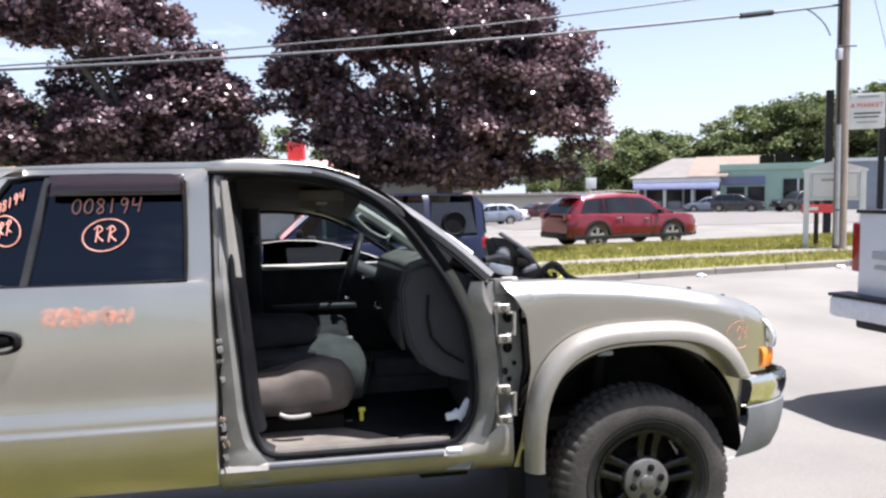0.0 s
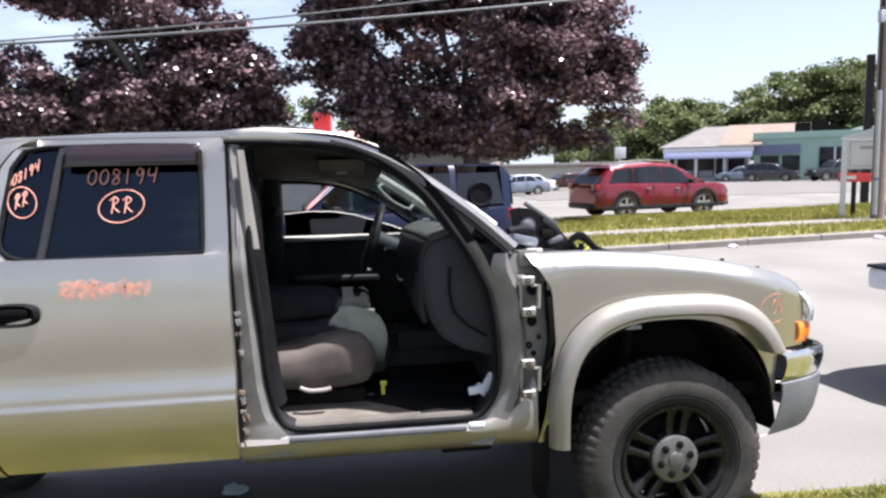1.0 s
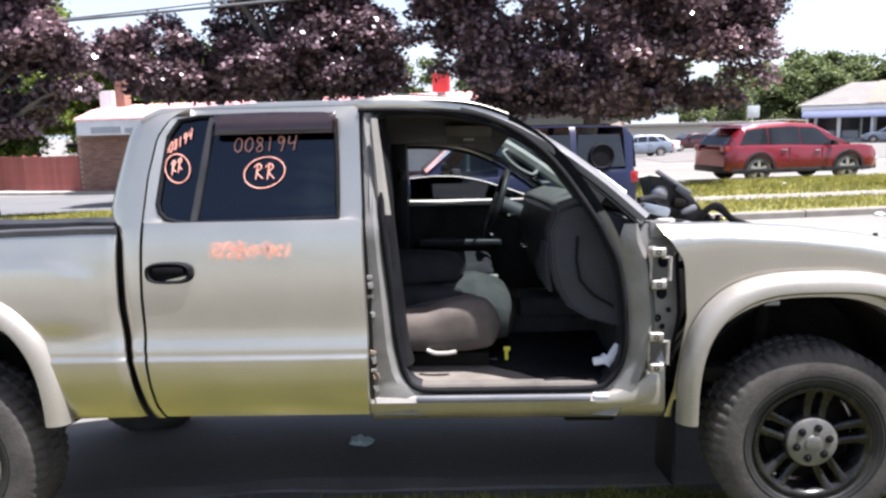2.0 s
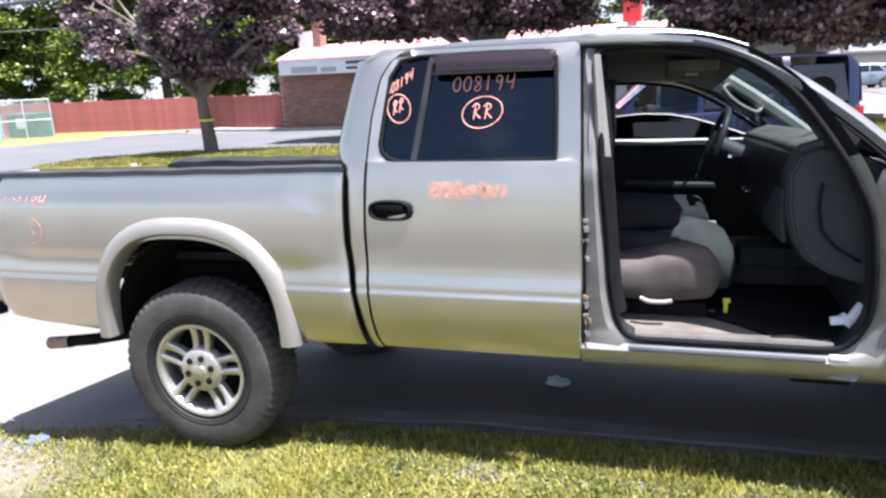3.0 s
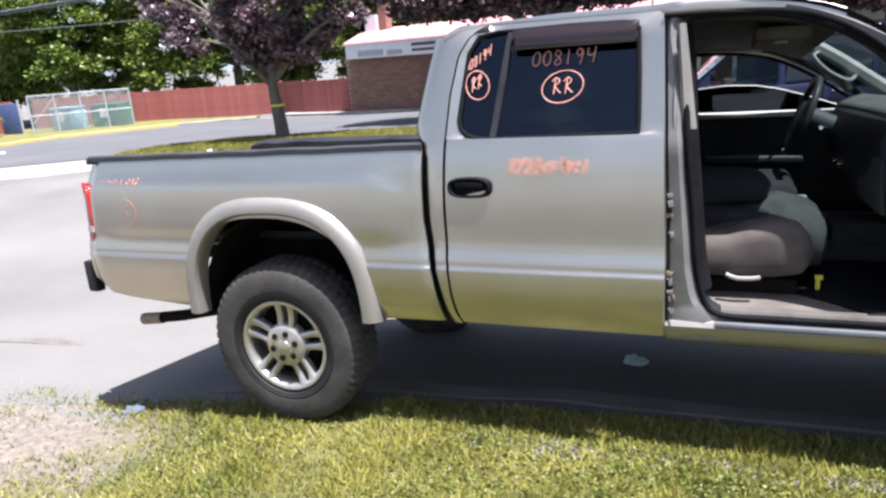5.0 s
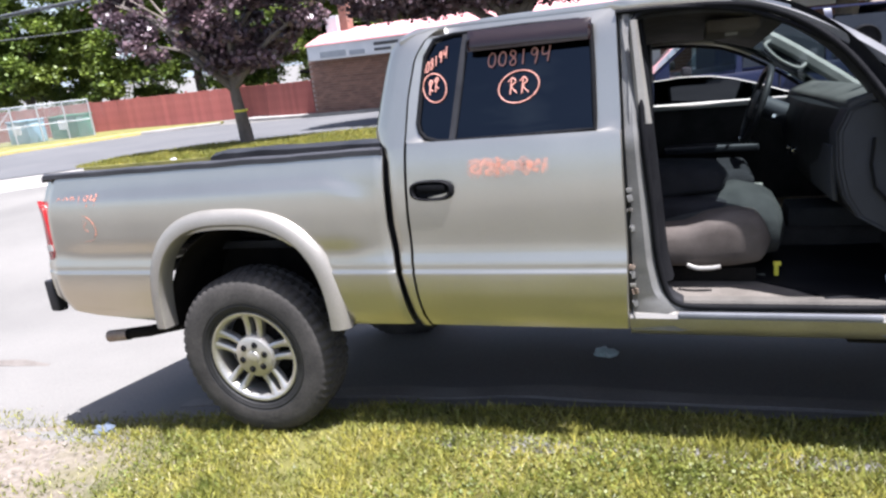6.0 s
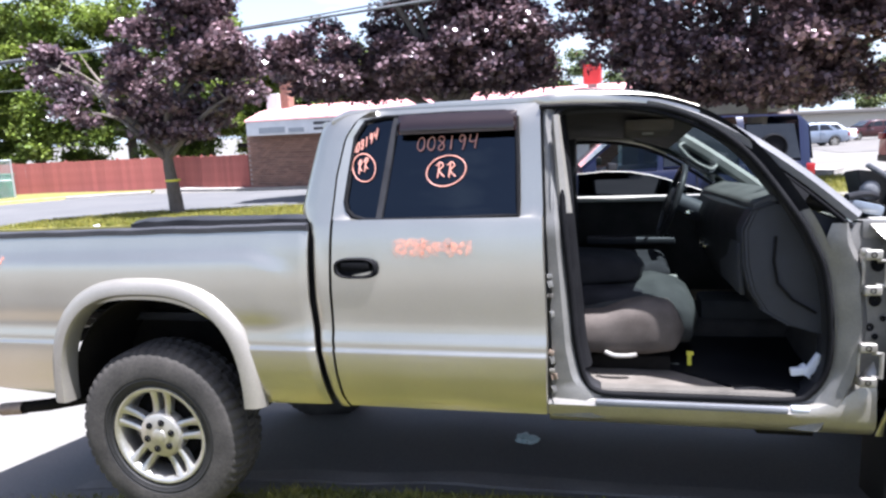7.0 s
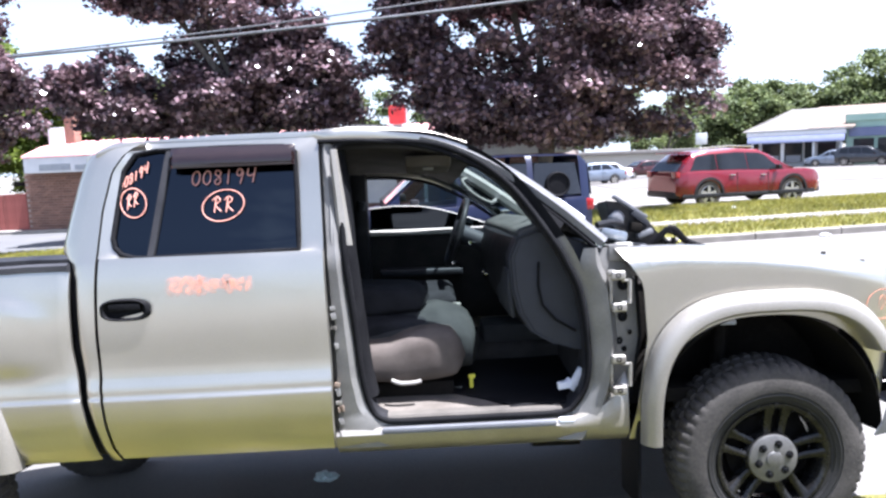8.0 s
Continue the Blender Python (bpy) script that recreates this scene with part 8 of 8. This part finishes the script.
young = tree("young_maple", -8.66, 13.1, 1.75, 0.17, [(-8.17, 13.1, 3.17, 1.5, 1.3, 1.5), (-8.29, 13.1, 4.61, 1.2, 1.1, 1.0), (-9.45, 13.1, 4.05, 0.95, 0.9, 0.7), (-7.1, 13.1, 3.23, 0.9, 0.8, 0.9), (-11.0, 12.9, 2.3, 1.3, 1.1, 0.6), (-9.97, 13.0, 2.11, 1.0, 0.9, 0.5), (-11.6, 12.7, 3.5, 0.5, 0.5, 0.42), (-11.2, 12.8, 3.05, 0.7, 0.6, 0.5), (-6.25, 13.2, 2.78, 0.55, 0.5, 0.26), (-8.46, 13.1, 2.04, 1.25, 1.1, 0.45), (-7.1, 13.1, 2.31, 0.65, 0.6, 0.42), (-7.6, 13.1, 5.5, 1.2, 1.1, 1.1)], 3300, 13, 0.10, 0.125, M["leaf_purple"], "young purple-leaved maple with a broken dead limb on the verge", 13, (-0.12, -0.05), bough=0.34)
for a, b, c in (((-8.75, 13.0, 2.0), (-9.45, 12.7, 2.55), (-10.8, 12.3, 3.54)), ((-9.2, 12.8, 2.4), (-10.1, 12.5, 2.9), (-11.15, 12.3, 3.4)), ((-9.9, 12.5, 2.95), (-10.1, 12.4, 3.3), (-10.3, 12.3, 3.72))):
    part("dead_limb", tube(smooth_line([a, b, c], 5), [0.040 - 0.003 * i for i in range(11)], 7), M["pole_wood"], young, "bare broken limb")
part("ribbon", tube([(-8.70, 13.09, 0.58), (-8.70, 13.09, 0.63)], 0.182, 14), M["yellow"], young, "yellow ribbon round the trunk")

GREEN = "green-leaved tree behind the fence"
for k, (x, y, s) in enumerate(((-24.5, 33, 1.25), (-29.0, 31, 1.2), (-20.2, 34, 0.95), (-15.6, 35, 0.68), (-11.5, 35, 0.66), (-6.0, 36, 0.55), (-32.5, 28.5, 1.15), (-36.5, 29.0, 1.0))):
    tree("broadleaf_tree", x, y, 2.6 * s, 0.26 * s, [(x, y, 4.8 * s, 3.0 * s, 2.6 * s, 2.6 * s), (x + 1.6 * s, y - 0.8, 3.2 * s, 2.0 * s, 1.8, 1.7 * s), (x - 1.7 * s, y - 0.6, 3.0 * s, 2.0 * s, 1.8, 1.7 * s), (x + 0.4, y - 0.5, 7.2 * s, 2.2 * s, 2.0, 1.7 * s), (x, y - 1.4, 1.7 * s, 2.6 * s, 1.4, 1.3 * s), (x - 2.4 * s, y - 1.0, 1.4 * s, 1.6 * s, 1.4, 1.2 * s)], 3000, 18, 0.22, 0.19, M["leaf_green"], GREEN, 30 + k, group="trees behind the fence", bough=0.7)
for k, (x, y, s) in enumerate(((-47.0, 29.5, 1.0), (-42.0, 31.5, 0.85), (-52.0, 26.0, 1.0), (-40.5, 24.5, 0.5))):
    tree("grey_green_tree", x, y, 2.2 * s, 0.22 * s, [(x, y, 3.6 * s, 2.6 * s, 2.4 * s, 2.0 * s), (x + 1.8 * s, y - 0.8, 2.2 * s, 1.8 * s, 1.6, 1.4 * s), (x - 1.8 * s, y - 0.6, 2.0 * s, 1.8 * s, 1.6, 1.4 * s), (x, y - 1.2, 1.0 * s, 2.4 * s, 1.4, 1.2 * s)], 1500, 16, 0.20, 0.17, M["leaf_far"], "dull green tree beyond the board fence", 90 + k, group="trees beyond the board fence", bough=0.6)
bt = tree("bare_tree", -35.0, 25.6, 2.4, 0.24, [(-36.0, 25.4, 5.2, 1, 1, 1), (-34.1, 25.3, 5.6, 1, 1, 1), (-34.8, 25.9, 6.2, 1, 1, 1), (-36.7, 25.1, 4.2, 1, 1, 1)], 0, 0, 0, 0, None, "half-bare dying tree by the fence", 50)
bush = thing("yellow_bush", (-29.3, 20.2, ground_z(-29.3, 20.2)), "yellow-green bush by the enclosure", "bush")
rng = np.random.default_rng(60)
part("stem", tube([(-29.3, 20.2, -0.8), (-29.25, 20.2, 0.2)], 0.05, 7), M["bark"], bush)
part("crown", leaf_mesh("crown", crown_points([(-29.3, 20.2, 0.1, 0.62, 0.6, 0.65), (-29.1, 20.2, -0.4, 0.5, 0.5, 0.5), (-29.7, 20.3, 0.35, 0.35, 0.4, 0.35)], 240, rng, 0.2, -1.0, 0.25, 10), 16, 0.10, 0.10, M["blade"], rng), M["blade"], bush)

vine = thing("vine_clump", (-32.4, 19.6, -0.8), "yellow-green vine hanging over the board fence", "vine")
part("stem", tube([(-32.4, 19.8, -0.85), (-32.45, 19.75, 0.6)], 0.04, 7), M["bark"], vine)
part("crown", leaf_mesh("crown", crown_points([(-32.4, 19.4, 0.55, 1.2, 0.6, 0.7), (-33.4, 18.5, 0.2, 1.0, 0.6, 0.8)], 420, rng, 0.3, -1.0, 0.3, 12), 14, 0.10, 0.11, M["blade"], rng), M["blade"], vine)
FAR = "tree on the wooded rise behind the shops"
for k in range(22):
    u = k / 21
    rngk = random.Random(100 + k)
    ang = 0.36 + 0.62 * u
    d = 104 + 14 * rngk.random()
    x, y = 2 + d * math.sin(ang), -2.6 + d * math.cos(ang)
    h = lerp(u, [0, 0.10, 0.15, 0.21, 0.28, 0.36, 0.45, 0.52, 0.8, 1.0], [8.0, 10.0, 11.6, 8.6, 10.8, 12.4, 14.6, 15.4, 17.5, 18]) * rngk.uniform(0.92, 1.06)
    r = 5.5 + 1.5 * rngk.random()
    tree("hill_tree", x, y, h * 0.5, 0.35, [(x, y, h - 3.2, r * 0.62, r * 0.7, 3.2), (x + 2.4, y - 1, h * 0.55, r * 0.7, r * 0.6, h * 0.28), (x - 2.2, y - 1, h * 0.5, r * 0.7, r * 0.6, h * 0.28), (x, y - 2, h * 0.27, r * 0.9, r * 0.6, h * 0.22)], 1000, 14, 0.45, 0.42, M["leaf_far"], FAR, 200 + k, group="trees on the rise", bough=1.5)
for k, (x, y, h) in enumerate(((9, 60, 5), (14, 84, 8), (22, 84, 7.5), (28, 84, 8), (4, 58, 6.5), (31, 80, 6.0), (-2, 60, 8))):
    tree("far_tree", x, y, h * 0.45, 0.25, [(x, y, h * 0.66, h * 0.42, h * 0.4, h * 0.34), (x + 1.5, y - 0.8, h * 0.4, h * 0.36, h * 0.3, h * 0.25), (x - 1.5, y - 0.8, h * 0.42, h * 0.36, h * 0.3, h * 0.25)], 420, 16, 0.30, 0.28, M["leaf_far"], "green tree behind the far parked cars", 300 + k, group="trees beyond the forecourt", bough=0.8)
# trees and house behind the camera, which the glass and paint mirror
for k, (x, y, s) in enumerate(((12.5, -26, 1.2), (18, -24, 1.1), (-8, -42, 1.2), (-18, -40, 1.2), (3, -44, 1.2))):
    tree("broadleaf_tree", x, y, 2.6 * s, 0.26 * s, [(x, y, 5.0 * s, 3.0 * s, 2.6 * s, 2.6 * s), (x + 1.8 * s, y, 3.4 * s, 2.0 * s, 1.8, 1.7 * s), (x - 1.8 * s, y, 3.3 * s, 2.0 * s, 1.8, 1.7 * s)], 420, 16, 0.45, 0.34, M["leaf_green"], "green tree across the lawn", 400 + k, group="trees across the lawn")

# ---- grass ----
def blades(name, points, height, width, material, rng, label, lean=0.5):
    n = len(points)
    p = np.asarray(points)
    a = rng.uniform(0, 2 * np.pi, n)
    h = height * rng.uniform(0.45, 1.3, n)
    side = np.stack([np.cos(a), np.sin(a), np.zeros(n)], 1) * (width * rng.uniform(0.7, 1.3, n))[:, None]
    b = rng.uniform(0, 2 * np.pi, n)
    tip = np.stack([np.cos(b) * h * lean, np.sin(b) * h * lean, h], 1)
    q = np.stack([p - side, p + side, p + tip], 1).reshape(-1, 3)
    me = bpy.data.meshes.new(name)
    me.vertices.add(n * 3)
    me.vertices.foreach_set("co", q.astype(np.float32).ravel())
    me.loops.add(n * 3)
    me.loops.foreach_set("vertex_index", np.arange(n * 3, dtype=np.int32))
    me.polygons.add(n)
    me.polygons.foreach_set("loop_start", np.arange(0, n * 3, 3, dtype=np.int32))
    me.update(calc_edges=True)
    me.materials.append(material)
    return tagged(new(name, me), label, "grass", kind="stuff")


rng = np.random.default_rng(7)


def scatter(n, x0, x1, y0, y1, keep):
    out = []
    xy = rng.uniform((x0, y0), (x1, y1), size=(n, 2))
    for x, y in xy:
        k = keep(x, y)
        if k > 0 and rng.random() < k:
            out.append((x, y, ground_z(x, y) + 0.003))
    return out


def lawn_keep(x, y):
    edge = 0.34 + 0.03 * x + 0.07 * noise.noise((x * 1.6, 3.0, 0)) + 0.05 * noise.noise((x * 7, 1.0, 0))
    if y > edge:
        return 0
    k = sstep(edge, edge - 0.10, y)
    worn = sstep(-1.1, 0.5, x + 0.5 * noise.noise((x * 1.2, y * 1.2, 4)) - 1.6 * min(0, y + 0.85) + 0.8 * sstep(0.35, 0.0, abs(y - 0.06)))
    patch = 0.55 + 0.9 * noise.noise((x * 1.9, y * 1.9, 9))
    bare = 0.12 * sstep(-2.6, -1.0, x) * (1 if noise.noise((x * 2.3, y * 2.3, 2)) > 0.05 else 0.15)
    return k * max(worn * min(1, max(0.35, patch + 0.35)), bare)


blades("lawn_grass", scatter(260000, -2.8, 5.2, -1.75, 0.7, lawn_keep), 0.030, 0.0042, M["blade"], rng, "short sunlit lawn grass with worn patches", 0.85)
blades("tall_grass", scatter(60000, -2.8, 5.2, -1.75, 0.7, lambda x, y: lawn_keep(x, y) * (1 if noise.noise((x * 3.1, y * 3.1, 12)) > 0.10 else 0.05)), 0.055, 0.0042, M["blade"], rng, "longer tufts in the lawn", 0.6)
blades("dry_grass", scatter(60000, -2.8, 5.2, -1.75, 0.6, lambda x, y: 0.35 * lawn_keep(x, y) + 0.03 * (y < 0.2)), 0.025, 0.0035, M["blade_dry"], rng, "dry straw among the lawn grass", 1.0)
clover = np.array(scatter(52000, -2.8, 5.2, -1.75, 0.6, lambda x, y: lawn_keep(x, y) * (0.9 if noise.noise((x * 1.7, y * 1.7, 21)) > 0.0 else 0.12))) + np.array([0, 0, 0.016])
tagged(new("clover", leaf_mesh("clover", clover, 4, 0.012, 0.0125, M["clover"], rng, 0.45)), "small clover leaves in the lawn", "clover", kind="stuff")
bm = bmesh.new()
for x, y, z in scatter(2600, -3.6, 0.6, -1.7, 0.35, lambda x, y: sstep(0.4, -1.2, x + 0.5 * noise.noise((x * 2, y * 2, 3))) * (0.9 if y < 0.10 + 0.06 * x + 0.3 else 0.1)):
    r = rng.uniform(0.003, 0.011)
    q = [bm.verts.new((x + r * dx * rng.uniform(0.7, 1.3), y + r * dy * rng.uniform(0.7, 1.3), z + r * dz)) for dx, dy, dz in ((1, 0, 0), (-0.5, 0.87, 0), (-0.5, -0.87, 0), (0.1, 0.1, 0.9))]
    for i, j, k in ((0, 1, 3), (1, 2, 3), (2, 0, 3)):
        bm.faces.new((q[i], q[j], q[k]))
solo("gravel", bm, M["pebble"], "pale pebbles on the worn ground", "gravel", kind="stuff", smooth=False)
pts = [(x, y, z + 0.10) for x, y, z in scatter(90000, 5.0, 24, 10.0, 21.5, lambda x, y: 1.0 if (y > 10.15 + 0.162 * (x - 5)) and (y < 17.0 + 0.22 * (x - 6)) and not (12.1 + 0.145 * (x - 5) < y < 12.85 + 0.15 * (x - 5)) else 0)]
blades("verge_grass", pts, 0.10, 0.010, M["blade"], rng, "unmown sunlit verge grass")
pts = [(x, y, z + 0.08) for x, y, z in scatter(75000, -12.4, 3.4, 9.7, 14.0, lambda x, y: 1.0 if y > 11.05 - 0.09 * (x + 12) and y < min(13.9, 12.6 + 0.65 * (x + 12.6)) else 0)]
blades("verge_grass", pts, 0.09, 0.010, M["blade"], rng, "sunlit grass of the maple's verge")
